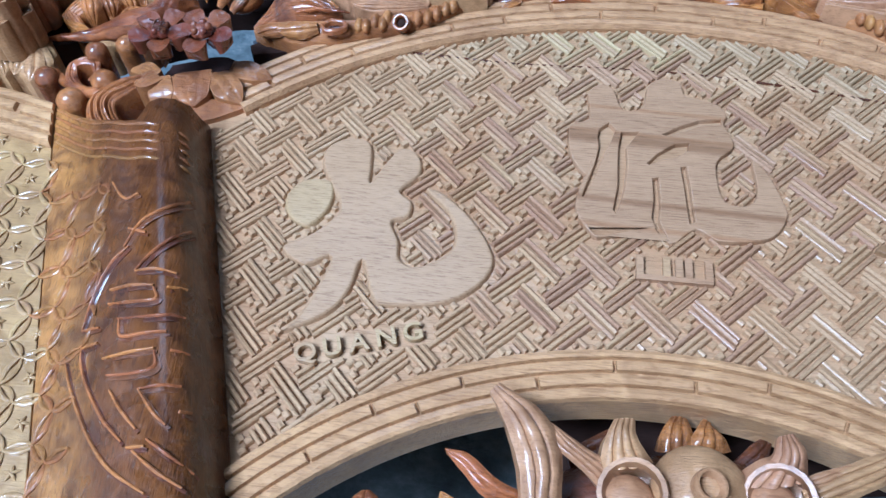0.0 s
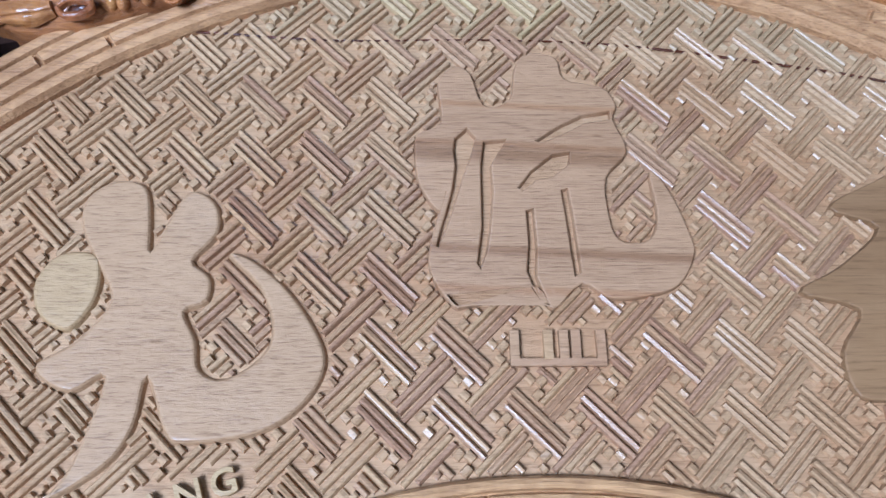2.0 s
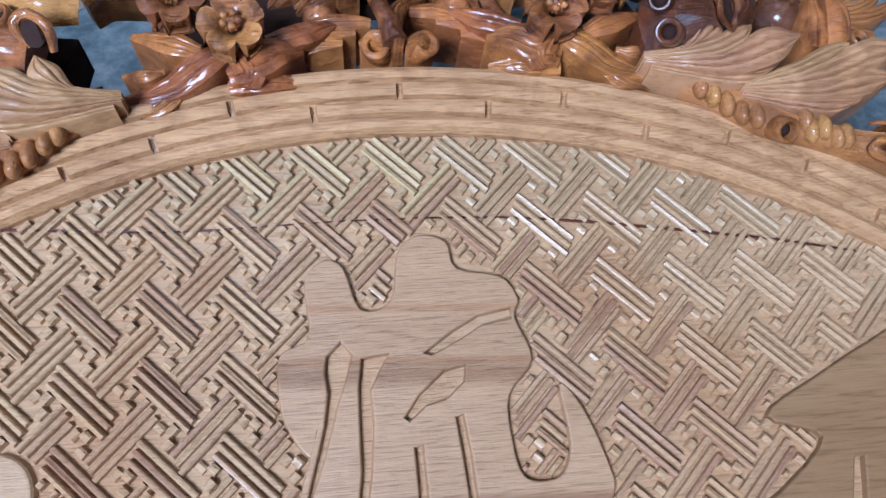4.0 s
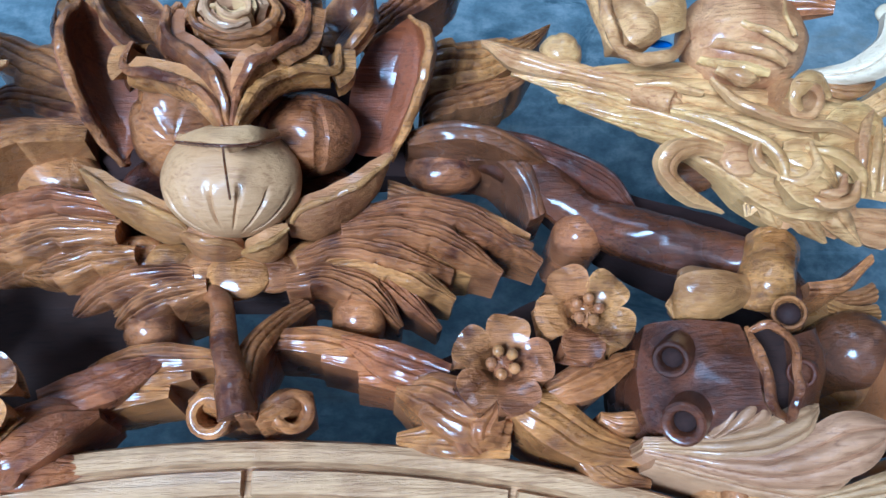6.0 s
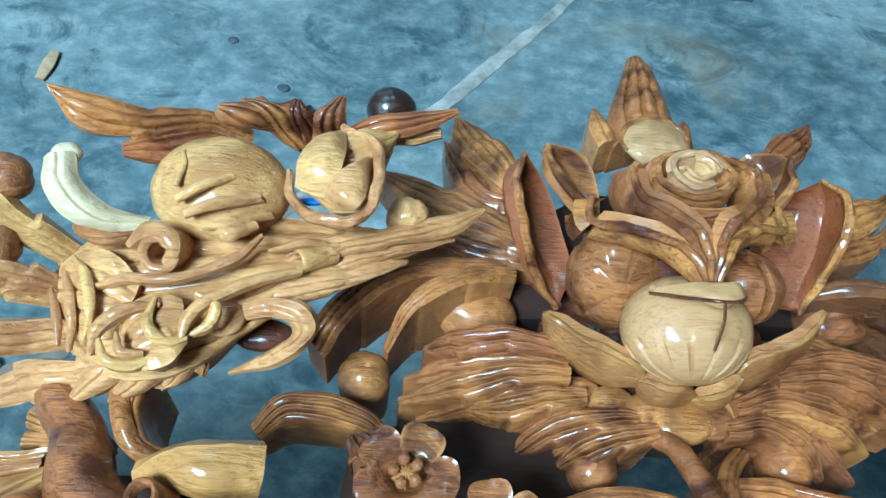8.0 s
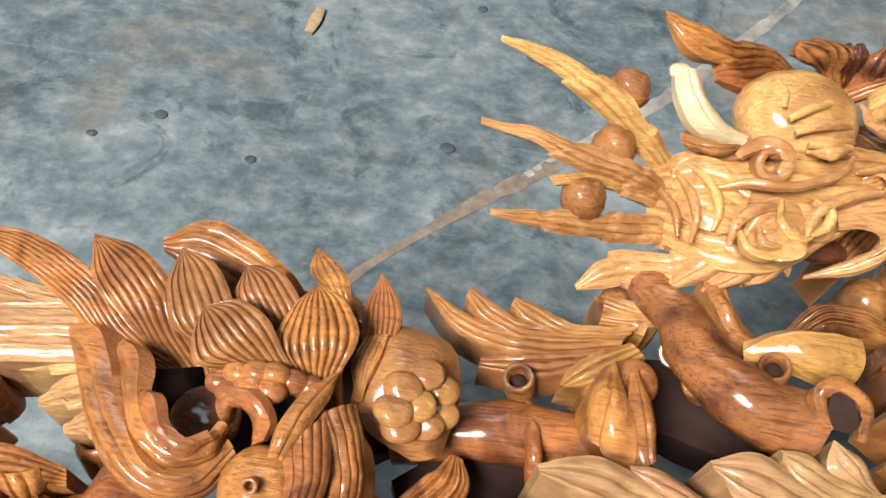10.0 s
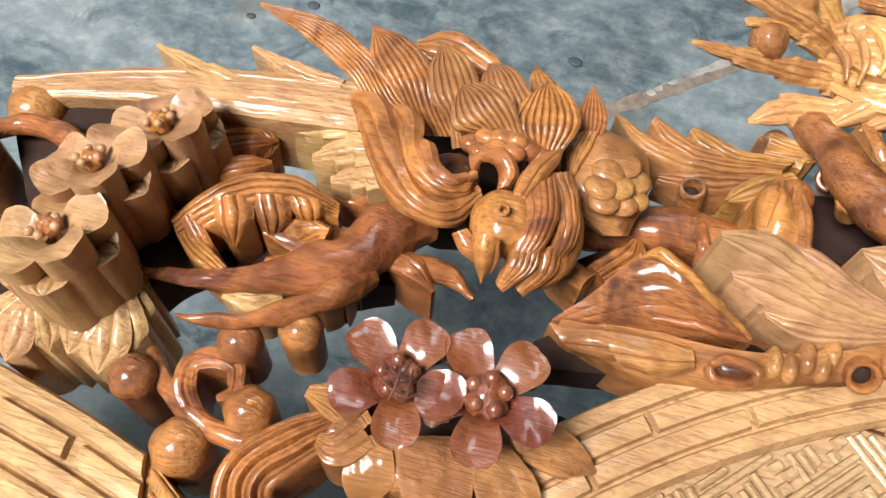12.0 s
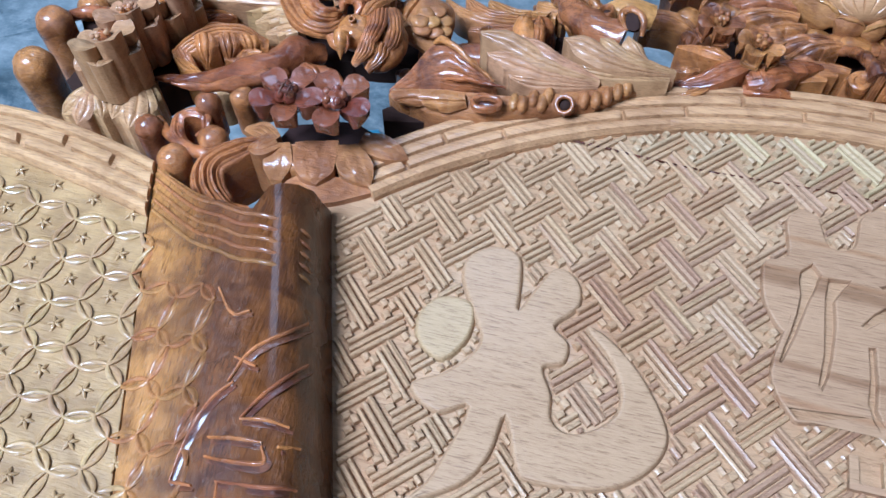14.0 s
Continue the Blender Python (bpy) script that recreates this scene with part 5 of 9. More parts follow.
for s in (1, -1):
    spray = part("leaf_spray", *flip(ribbon([(0.0733, 0.1480, 0.344), (0.0623, 0.1511, 0.348), (0.0523, 0.1572, 0.346), (0.0433, 0.1606, 0.340)], [0.0056, 0.0081, 0.0069, 0.0016], veins=2, vein_depth=0.06, dome=0.3, down=0.313), s, 0.007, -0.005), W_GOLD, back, "carved leaves under the blossoms")
    part("leaf", *flip(ribbon([(0.0739, 0.1439, 0.340), (0.0582, 0.1460, 0.342), (0.0432, 0.1470, 0.337)], [0.0031, 0.0053, 0.0019], veins=2, vein_depth=0.06, dome=0.3, down=0.313), s, 0.007, -0.005), W_GOLD, spray)
    part("leaf", *flip(ribbon([(0.0733, 0.1562, 0.348), (0.0839, 0.1500, 0.348), (0.0982, 0.1429, 0.342), (0.1212, 0.1406, 0.335)], [0.0038, 0.0069, 0.0054, 0.0016], veins=2, vein_depth=0.06, dome=0.3, down=0.313), s, 0.007, -0.005), W_GOLD, spray)
    part("leaf", *flip(ribbon([(0.0843, 0.1561, 0.348), (0.0957, 0.1602, 0.349), (0.1133, 0.1686, 0.342)], [0.0032, 0.0054, 0.0016], veins=2, vein_depth=0.06, dome=0.3, down=0.313), s, 0.007, -0.005), W_GOLD, spray)
    part("leaf", *flip(ribbon([(0.0573, 0.1622, 0.344), (0.0418, 0.1682, 0.342), (0.0273, 0.1762, 0.338)], [0.0042, 0.0055, 0.0013], veins=2, vein_depth=0.06, dome=0.3, down=0.313), s, 0.007, -0.005), W_GOLD, spray)
    part("leaf", *flip(ribbon([(0.0892, 0.1465, 0.342), (0.1012, 0.1357, 0.340), (0.1131, 0.1331, 0.336)], [0.0025, 0.0041, 0.0013], veins=2, vein_depth=0.06, dome=0.3, down=0.313), s, 0.007, -0.005), W_CARVE, spray)
    part("leaf", *flip(ribbon([(0.0703, 0.1562, 0.348), (0.0639, 0.1471, 0.348), (0.0658, 0.1420, 0.344)], [0.0046, 0.0067, 0.0031], veins=2, vein_depth=0.06, dome=0.3, down=0.313), s, 0.007, -0.005), W_GOLD, spray)
    part("leaf", *flip(ribbon([(0.0993, 0.1509, 0.343), (0.1072, 0.1489, 0.343), (0.1169, 0.1518, 0.339)], [0.0013, 0.0032, 0.001], veins=2, vein_depth=0.06, dome=0.3, down=0.313), s, 0.007, -0.005), W_CARVE, spray)
for s in (1,):
    trunk = part("gnarled_branch", *flip(rod([(0.0696, 0.2448, 0.327), (0.0880, 0.2355, 0.329), (0.1036, 0.2199, 0.329), (0.1250, 0.2083, 0.334), (0.1496, 0.1981, 0.338), (0.1646, 0.1847, 0.338)], [0.0056, 0.0075, 0.0078, 0.0086, 0.0093, 0.0075], knots=0.07, seed=3), s, 0, 0), W_DARK, back, "dark gnarled branch with drilled stubs")
    part("twig", *flip(ribbon([(0.0615, 0.2468, 0.332), (0.0852, 0.2425, 0.335), (0.1110, 0.2310, 0.334), (0.1224, 0.2200, 0.330)], [0.0027, 0.0042, 0.0046, 0.0015], dome=0.5, veins=2, down=0.313), s, 0, 0), W_DARK, trunk)
    part("twig", *flip(ribbon([(0.0479, 0.2177, 0.327), (0.0659, 0.2162, 0.330), (0.0879, 0.2088, 0.328)], [0.0026, 0.0048, 0.0011], dome=0.5, veins=2, down=0.313), s, 0, 0), W_DARK, trunk)
    part("knot", *flip(ball((0.1362, 0.1561, 0.346), 0.0180, squash=(1, 1.1, 0.75), n=18, m=26), s, 0, 0), W_DARK, trunk)
    part("knot", *flip(loft([(0.1142, 0.1761, 0.346), (0.1092, 0.1615, 0.349), (0.1099, 0.1474, 0.349), (0.1182, 0.1390, 0.346)], [(0.1370, 0.1722, 0.357), (0.1374, 0.1597, 0.362), (0.1374, 0.1489, 0.362), (0.1466, 0.1419, 0.352)], 0.1, n=36, m=21, down=0.316), s, 0, 0), W_DARK, trunk, "glossy dark knot with a tall slot")
    part("slot_lip", *flip(rod([(0.1362, 0.1697, 0.363), (0.1353, 0.1628, 0.367), (0.1361, 0.1553, 0.369), (0.1359, 0.1476, 0.369), (0.1415, 0.1445, 0.364)], [0.0007, 0.0014, 0.0015, 0.0015, 0.0009], m=9, n=34), s, 0, 0), W_CARVE, trunk)
    part("slot_lip", *flip(rod([(0.1359, 0.1684, 0.364), (0.1409, 0.1689, 0.367), (0.1439, 0.1637, 0.370), (0.1432, 0.1543, 0.371), (0.1413, 0.1457, 0.369), (0.1414, 0.1442, 0.364)], [0.0009, 0.0014, 0.0013, 0.0012, 0.0013, 0.001], m=9, n=40), s, 0, 0), W_CARVE, trunk)
    # No opening is cut: a dark face stands for the slot's shade.
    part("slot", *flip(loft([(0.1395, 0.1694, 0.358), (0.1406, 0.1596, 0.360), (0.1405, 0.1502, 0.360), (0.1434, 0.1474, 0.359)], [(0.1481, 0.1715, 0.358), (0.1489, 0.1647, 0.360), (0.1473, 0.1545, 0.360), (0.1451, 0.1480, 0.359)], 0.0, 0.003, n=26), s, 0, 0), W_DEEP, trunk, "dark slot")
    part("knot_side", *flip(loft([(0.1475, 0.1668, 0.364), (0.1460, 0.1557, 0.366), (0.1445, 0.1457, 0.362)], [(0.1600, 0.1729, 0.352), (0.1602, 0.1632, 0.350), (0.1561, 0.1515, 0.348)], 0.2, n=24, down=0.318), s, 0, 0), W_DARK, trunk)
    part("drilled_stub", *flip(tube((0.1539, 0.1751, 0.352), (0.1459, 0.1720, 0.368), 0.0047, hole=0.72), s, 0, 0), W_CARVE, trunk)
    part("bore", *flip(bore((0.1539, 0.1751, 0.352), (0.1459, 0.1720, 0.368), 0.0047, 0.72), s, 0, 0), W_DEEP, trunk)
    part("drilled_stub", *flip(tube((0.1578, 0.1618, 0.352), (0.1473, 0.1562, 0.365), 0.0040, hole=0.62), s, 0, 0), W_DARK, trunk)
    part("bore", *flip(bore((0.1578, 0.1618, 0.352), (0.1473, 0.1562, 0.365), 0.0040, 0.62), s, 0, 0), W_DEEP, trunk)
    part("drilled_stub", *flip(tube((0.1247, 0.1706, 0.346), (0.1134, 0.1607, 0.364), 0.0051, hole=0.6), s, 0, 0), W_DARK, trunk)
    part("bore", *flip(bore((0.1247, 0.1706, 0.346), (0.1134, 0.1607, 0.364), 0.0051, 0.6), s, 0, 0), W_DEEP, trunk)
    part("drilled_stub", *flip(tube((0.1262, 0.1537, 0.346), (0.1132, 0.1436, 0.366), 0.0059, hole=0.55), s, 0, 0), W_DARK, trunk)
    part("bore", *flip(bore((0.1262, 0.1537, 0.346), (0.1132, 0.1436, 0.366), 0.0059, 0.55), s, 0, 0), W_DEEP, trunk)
    part("scoop", *flip(loft([(0.1211, 0.1783, 0.350), (0.1219, 0.1862, 0.357), (0.1313, 0.1875, 0.360), (0.1469, 0.1883, 0.352)], [(0.1234, 0.1781, 0.344), (0.1285, 0.1748, 0.350), (0.1378, 0.1774, 0.350), (0.1490, 0.1836, 0.346)], 0.22, 0.014, n=30), s, 0, 0), W_HONEY, trunk)
    part("twig", *flip(loft([(0.1637, 0.1873, 0.350), (0.1733, 0.1880, 0.352), (0.1843, 0.1954, 0.352)], [(0.1639, 0.1834, 0.348), (0.1751, 0.1845, 0.349), (0.1847, 0.1925, 0.351)], 0.25, veins=1, down=0.325), s, 0, 0), W_CARVE, trunk)
    part("bead", *flip(bead((0.1032, 0.2126, 0.327), 0.0087, 0.2990, 4), s, 0, 0), W_CARVE, trunk)
    part("bead", *flip(bead((0.1832, 0.1714, 0.332), 0.0127, 0.3030, 0), s, 0, 0), W_DARK, trunk)
    part("collar_ring", *flip(rod([(0.1578, 0.2011, 0.345), (0.1515, 0.1879, 0.350), (0.1516, 0.1820, 0.346)], [0.0079, 0.0083, 0.0076]), s, 0, 0), W_CARVE, trunk)
def beast_head(s, dx, dy):
    """A beast's head with flame-like whiskers, beads and a curled mouth, and its mirror image on the other side."""
    f = lambda shape: flip(shape, s, dx, dy)
    skull = part("beast_head_carving", *f(loft([(-0.1868, 0.2273, 0.362), (-0.1729, 0.2324, 0.368), (-0.1520, 0.2357, 0.370), (-0.1326, 0.2385, 0.371), (-0.1141, 0.2406, 0.369), (-0.0968, 0.2404, 0.366), (-0.0807, 0.2406, 0.362)], [(-0.1859, 0.2074, 0.352), (-0.1708, 0.1953, 0.358), (-0.1573, 0.1921, 0.361), (-0.1442, 0.1962, 0.362), (-0.1327, 0.2055, 0.363), (-0.1128, 0.2208, 0.361), (-0.0891, 0.2360, 0.358)], 0.1, 0.02, veins=7, cut=0.028, n=60, m=27)), W_PALE, back, "pale carved beast head with flame-like whiskers")
    p = lambda name, shape, mat=W_PALE, label="": part(name, *f(shape), mat, skull, label)
    p("brow", ball((-0.1431, 0.2464, 0.372), 0.0184, squash=(1.08, 0.92, 0.75), n=24, m=34), W_PALE, "smooth domed brow")
    for one, two in (
        ([(-0.1510, 0.2333, 0.388), (-0.1452, 0.2377, 0.390), (-0.1374, 0.2431, 0.388)], [(-0.1507, 0.2340, 0.386), (-0.1444, 0.2367, 0.388), (-0.1367, 0.2426, 0.386)]), ([(-0.1486, 0.2300, 0.386), (-0.1416, 0.2327, 0.389), (-0.1298, 0.2390, 0.384)], [(-0.1483, 0.2304, 0.384), (-0.1411, 0.2319, 0.386), (-0.1292, 0.2388, 0.381)]),
        ([(-0.1441, 0.2279, 0.384), (-0.1367, 0.2301, 0.385), (-0.1271, 0.2367, 0.379)], [(-0.1438, 0.2279, 0.382), (-0.1362, 0.2292, 0.382), (-0.1265, 0.2363, 0.376)]), ([(-0.1528, 0.2509, 0.386), (-0.1514, 0.2450, 0.388), (-0.1522, 0.2384, 0.388)], [(-0.1520, 0.2525, 0.385), (-0.1503, 0.2459, 0.387), (-0.1512, 0.2387, 0.387)]),
    ):
        p("brow_fold", loft([(x, y, z - 0.0022) for x, y, z in one], [(x, y, z - 0.0022) for x, y, z in two], 0.25, 0.003, n=20, m=9))
    p("eyelid", loft([(-0.1432, 0.2287, 0.378), (-0.1379, 0.2294, 0.382), (-0.1299, 0.2310, 0.380)], [(-0.1429, 0.2293, 0.376), (-0.1367, 0.2248, 0.380), (-0.1295, 0.2303, 0.378)], 0.35, 0.005))
    p("nostril", tube((-0.1529, 0.2295, 0.368), (-0.1544, 0.2199, 0.380), 0.0058, hole=0.5))
    p("nostril_curl", ribbon([(-0.1641, 0.2248, 0.376), (-0.1587, 0.2268, 0.381), (-0.1530, 0.2248, 0.383), (-0.1506, 0.2211, 0.381), (-0.1529, 0.2182, 0.378)], [0.0012, 0.0024, 0.0026, 0.0022, 0.001], 0.006, 0.5, n=30))
    p("ear", loft([(-0.1200, 0.2528, 0.372), (-0.1194, 0.2573, 0.378), (-0.1121, 0.2603, 0.382), (-0.1036, 0.2648, 0.382), (-0.0934, 0.2672, 0.378)], [(-0.1186, 0.2510, 0.370), (-0.1126, 0.2410, 0.374), (-0.1064, 0.2402, 0.374), (-0.0996, 0.2434, 0.376), (-0.0932, 0.2672, 0.376)], 0.2, 0.01, veins=2, cut=0.04, n=34))
    for one, two in (
        ([(-0.1205, 0.2406, 0.385), (-0.1200, 0.2473, 0.389), (-0.1167, 0.2553, 0.388), (-0.1104, 0.2630, 0.383)], [(-0.1125, 0.2371, 0.385), (-0.1087, 0.2413, 0.390), (-0.1073, 0.2498, 0.389), (-0.1081, 0.2623, 0.383)]),
        ([(-0.1124, 0.2367, 0.386), (-0.1106, 0.2411, 0.390), (-0.1060, 0.2453, 0.390), (-0.1012, 0.2526, 0.385)], [(-0.1074, 0.2340, 0.384), (-0.1030, 0.2327, 0.388), (-0.1006, 0.2380, 0.388), (-0.1003, 0.2507, 0.384)]),
    ):
        p("ear_lobe", loft(one, two, 0.14, 0.006, n=26))
    p("ear_rim", rod([(-0.1238, 0.2514, 0.378), (-0.1217, 0.2403, 0.380), (-0.1145, 0.2320, 0.383), (-0.1059, 0.2305, 0.384), (-0.1001, 0.2342, 0.385), (-0.0977, 0.2454, 0.386), (-0.1000, 0.2578, 0.384), (-0.1097, 0.2656, 0.381)], [0.001, 0.0016, 0.0018, 0.0018, 0.0018, 0.0018, 0.0016, 0.001], m=9, n=50))
    for one, two in (
        ([(-0.1824, 0.2205, 0.370), (-0.1762, 0.2245, 0.373), (-0.1673, 0.2226, 0.374), (-0.1592, 0.2150, 0.373)], [(-0.1811, 0.2077, 0.365), (-0.1736, 0.2016, 0.368), (-0.1671, 0.1999, 0.369), (-0.1628, 0.2022, 0.368)]),
        ([(-0.1625, 0.1987, 0.372), (-0.1601, 0.2058, 0.376), (-0.1536, 0.2101, 0.377), (-0.1468, 0.2090, 0.376)], [(-0.1604, 0.1934, 0.370), (-0.1524, 0.1898, 0.374), (-0.1463, 0.1920, 0.375), (-0.1435, 0.1988, 0.374)]),
    ):
        p("cheek", loft(one, two, 0.06, 0.006, veins=3, cut=0.03, n=34, m=19))
    p("blue_mark", ball((-0.1170, 0.2433, 0.374), 0.0016, squash=(2.4, 0.8, 0.5)), M_INK, "small smear of blue ink")
    # the mouth: round lip, curls and a tongue
    p("lip", ball((-0.1581, 0.2062, 0.360), 0.0126, squash=(1.08, 0.9, 0.5), n=20, m=30))
    for path, w in (
        ([(-0.1673, 0.1931, 0.374), (-0.1656, 0.1993, 0.378), (-0.1596, 0.2040, 0.379), (-0.1516, 0.2064, 0.378)], 0.0017), ([(-0.1650, 0.1963, 0.377), (-0.1625, 0.1914, 0.376), (-0.1561, 0.1908, 0.375), (-0.1494, 0.1946, 0.375)], 0.0015), ([(-0.1605, 0.1975, 0.379), (-0.1585, 0.1929, 0.378), (-0.1532, 0.1931, 0.377)], 0.0013),
        ([(-0.1530, 0.2075, 0.379), (-0.1533, 0.2001, 0.379), (-0.1491, 0.1966, 0.377), (-0.1437, 0.1983, 0.376)], 0.0015), ([(-0.1453, 0.1972, 0.376), (-0.1441, 0.2026, 0.378), (-0.1396, 0.2081, 0.379), (-0.1294, 0.2153, 0.377), (-0.1174, 0.2212, 0.373)], 0.0016),
        ([(-0.1714, 0.2123, 0.374), (-0.1618, 0.2138, 0.378), (-0.1521, 0.2127, 0.380), (-0.1423, 0.2158, 0.380), (-0.1339, 0.2214, 0.379), (-0.1287, 0.2288, 0.378)], 0.0013), ([(-0.1790, 0.2226, 0.372), (-0.1733, 0.2153, 0.375), (-0.1700, 0.2061, 0.375), (-0.1708, 0.1989, 0.371)], 0.0014),
        ([(-0.1827, 0.2221, 0.369), (-0.1780, 0.2127, 0.372), (-0.1754, 0.2040, 0.371), (-0.1760, 0.1972, 0.366)], 0.0013), ([(-0.1851, 0.2156, 0.366), (-0.1810, 0.2070, 0.368), (-0.1795, 0.1993, 0.365)], 0.0012), ([(-0.1266, 0.2253, 0.376), (-0.1176, 0.2290, 0.375), (-0.1081, 0.2307, 0.372)], 0.0012), ([(-0.1429, 0.2096, 0.379), (-0.1378, 0.2070, 0.378), (-0.1390, 0.2024, 0.376), (-0.1436, 0.1997, 0.375)], 0.0014),
    ):
        p("carved_fold", ribbon(path, [w * 0.4] + [w] * (len(path) - 2) + [w * 0.4], 0.004, 0.6, n=34))
    p("lip", ball((-0.1377, 0.2101, 0.367), 0.0059, squash=(1.1, 1.2, 0.5)))
    p("jaw_curl", loft([(-0.1323, 0.2117, 0.370), (-0.1227, 0.2126, 0.373), (-0.1147, 0.2093, 0.373), (-0.1127, 0.2045, 0.369), (-0.1223, 0.1985, 0.362), (-0.1366, 0.1980, 0.354)], [(-0.1310, 0.2078, 0.368), (-0.1238, 0.2080, 0.370), (-0.1192, 0.2066, 0.369), (-0.1196, 0.2043, 0.366), (-0.1261, 0.2023, 0.360), (-0.1363, 0.1988, 0.354)], 0.2, 0.012, veins=1, cut=0.06, n=44))
    # Dark colour on a bulge stands for the shaded mouth.
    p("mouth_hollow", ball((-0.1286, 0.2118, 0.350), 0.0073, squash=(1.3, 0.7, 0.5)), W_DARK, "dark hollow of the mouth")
    # whiskers, each with torn edges
    for one, two, teeth in (
        ([(-0.1847, 0.2305, 0.368), (-0.1937, 0.2316, 0.378), (-0.2046, 0.2368, 0.385), (-0.2231, 0.2427, 0.390), (-0.2413, 0.2436, 0.393)], [(-0.1881, 0.2264, 0.364), (-0.2012, 0.2293, 0.375), (-0.2159, 0.2356, 0.383), (-0.2260, 0.2392, 0.388), (-0.2413, 0.2428, 0.392)], 3),
        ([(-0.1847, 0.2199, 0.364), (-0.1940, 0.2195, 0.371), (-0.2076, 0.2175, 0.377), (-0.2259, 0.2186, 0.382), (-0.2438, 0.2170, 0.385)], [(-0.1868, 0.2154, 0.362), (-0.2024, 0.2135, 0.370), (-0.2168, 0.2135, 0.376), (-0.2286, 0.2154, 0.381), (-0.2438, 0.2162, 0.384)], 3),
        ([(-0.1855, 0.2190, 0.362), (-0.1955, 0.2168, 0.367), (-0.2068, 0.2148, 0.371), (-0.2200, 0.2078, 0.374)], [(-0.1857, 0.2136, 0.359), (-0.1966, 0.2125, 0.365), (-0.2078, 0.2105, 0.370), (-0.2189, 0.2062, 0.373)], 2),
        ([(-0.1818, 0.2102, 0.358), (-0.1989, 0.2043, 0.363), (-0.2192, 0.1994, 0.368), (-0.2372, 0.1946, 0.371)], [(-0.1811, 0.2035, 0.353), (-0.2008, 0.1986, 0.359), (-0.2201, 0.1946, 0.366), (-0.2373, 0.1939, 0.370)], 4),
        ([(-0.1627, 0.2005, 0.357), (-0.1780, 0.1999, 0.353), (-0.1963, 0.1989, 0.348), (-0.2061, 0.1894, 0.343)], [(-0.1569, 0.1940, 0.354), (-0.1738, 0.1930, 0.349), (-0.1910, 0.1912, 0.345), (-0.2055, 0.1887, 0.342)], 4),
    ):
        p("whisker", loft(one, two, 0.2, 0.008, veins=2, cut=0.06, teeth=teeth, bite=0.28, n=60, grow=1.4, root=0.14))
    for one, two in (
        ([(-0.1710, 0.1972, 0.358), (-0.1757, 0.1939, 0.354), (-0.1794, 0.1894, 0.350)], [(-0.1640, 0.1946, 0.357), (-0.1711, 0.1911, 0.353), (-0.1789, 0.1887, 0.350)]), ([(-0.1591, 0.1961, 0.359), (-0.1646, 0.1931, 0.355), (-0.1680, 0.1897, 0.351)], [(-0.1530, 0.1944, 0.358), (-0.1593, 0.1915, 0.354), (-0.1673, 0.1892, 0.351)]),
        ([(-0.1500, 0.1979, 0.360), (-0.1528, 0.1954, 0.356), (-0.1546, 0.1940, 0.352)], [(-0.1442, 0.1977, 0.359), (-0.1484, 0.1944, 0.355), (-0.1539, 0.1934, 0.352)]),
    ):
        p("beard_tip", loft(one, two, 0.3, 0.008, veins=1, cut=0.08, grow=1.3, root=0.3))
    for at, r in (((-0.1991, 0.2415, 0.380), 40), ((-0.2012, 0.2254, 0.371), 41), ((-0.2094, 0.2067, 0.367), 41), ((-0.0891, 0.2449, 0.366), 37)):
        p("bead", ball(at, r * 0.000175, slits=5, deep=0.07, axis=1.0, n=16, m=30), W_HONEY if r > 38 else W_PALE)
    p("horn", loft([(-0.1872, 0.2431, 0.388), (-0.1851, 0.2336, 0.386), (-0.1772, 0.2277, 0.380), (-0.1625, 0.2291, 0.374)], [(-0.1793, 0.2454, 0.388), (-0.1765, 0.2379, 0.386), (-0.1693, 0.2339, 0.380), (-0.1603, 0.2351, 0.374)], 0.3, 0.008, veins=1, cut=0.07, n=34), W_CREAM, "whitish smooth horn")
    p("horn_tip", ball((-0.1834, 0.2478, 0.384), 0.0042, squash=(1, 0.9, 0.5)), W_CREAM)
    p("horn_leaf", loft([(-0.1810, 0.2325, 0.374), (-0.1729, 0.2282, 0.377), (-0.1610, 0.2311, 0.375)], [(-0.1788, 0.2292, 0.371), (-0.1708, 0.2248, 0.374), (-0.1607, 0.2299, 0.372)], 0.25, 0.01, veins=1), W_HONEY)
    for one, two in (
        ([(-0.1187, 0.2295, 0.372), (-0.0986, 0.2364, 0.371), (-0.0816, 0.2435, 0.368), (-0.0656, 0.2508, 0.365)], [(-0.1172, 0.2262, 0.369), (-0.0952, 0.2336, 0.368), (-0.0762, 0.2402, 0.366), (-0.0658, 0.2494, 0.365)]), ([(-0.1232, 0.2195, 0.368), (-0.1067, 0.2251, 0.366), (-0.0948, 0.2305, 0.363), (-0.0881, 0.2338, 0.360)], [(-0.1227, 0.2143, 0.365), (-0.1097, 0.2199, 0.363), (-0.0999, 0.2264, 0.361), (-0.0885, 0.2326, 0.360)]),
        ([(-0.1068, 0.2303, 0.367), (-0.0954, 0.2345, 0.366), (-0.0844, 0.2375, 0.364), (-0.0746, 0.2413, 0.362)], [(-0.1064, 0.2270, 0.365), (-0.0950, 0.2319, 0.364), (-0.0839, 0.2367, 0.362), (-0.0747, 0.2406, 0.362)]),
    ):
        p("jaw_leaf", loft(one, two, 0.22, 0.01, veins=2, cut=0.06, teeth=2, bite=0.2, n=40, grow=1.35, root=0.12))
    p("stub", tube((-0.1097, 0.2304, 0.368), (-0.1188, 0.2245, 0.372), 0.0035, hole=0.6))
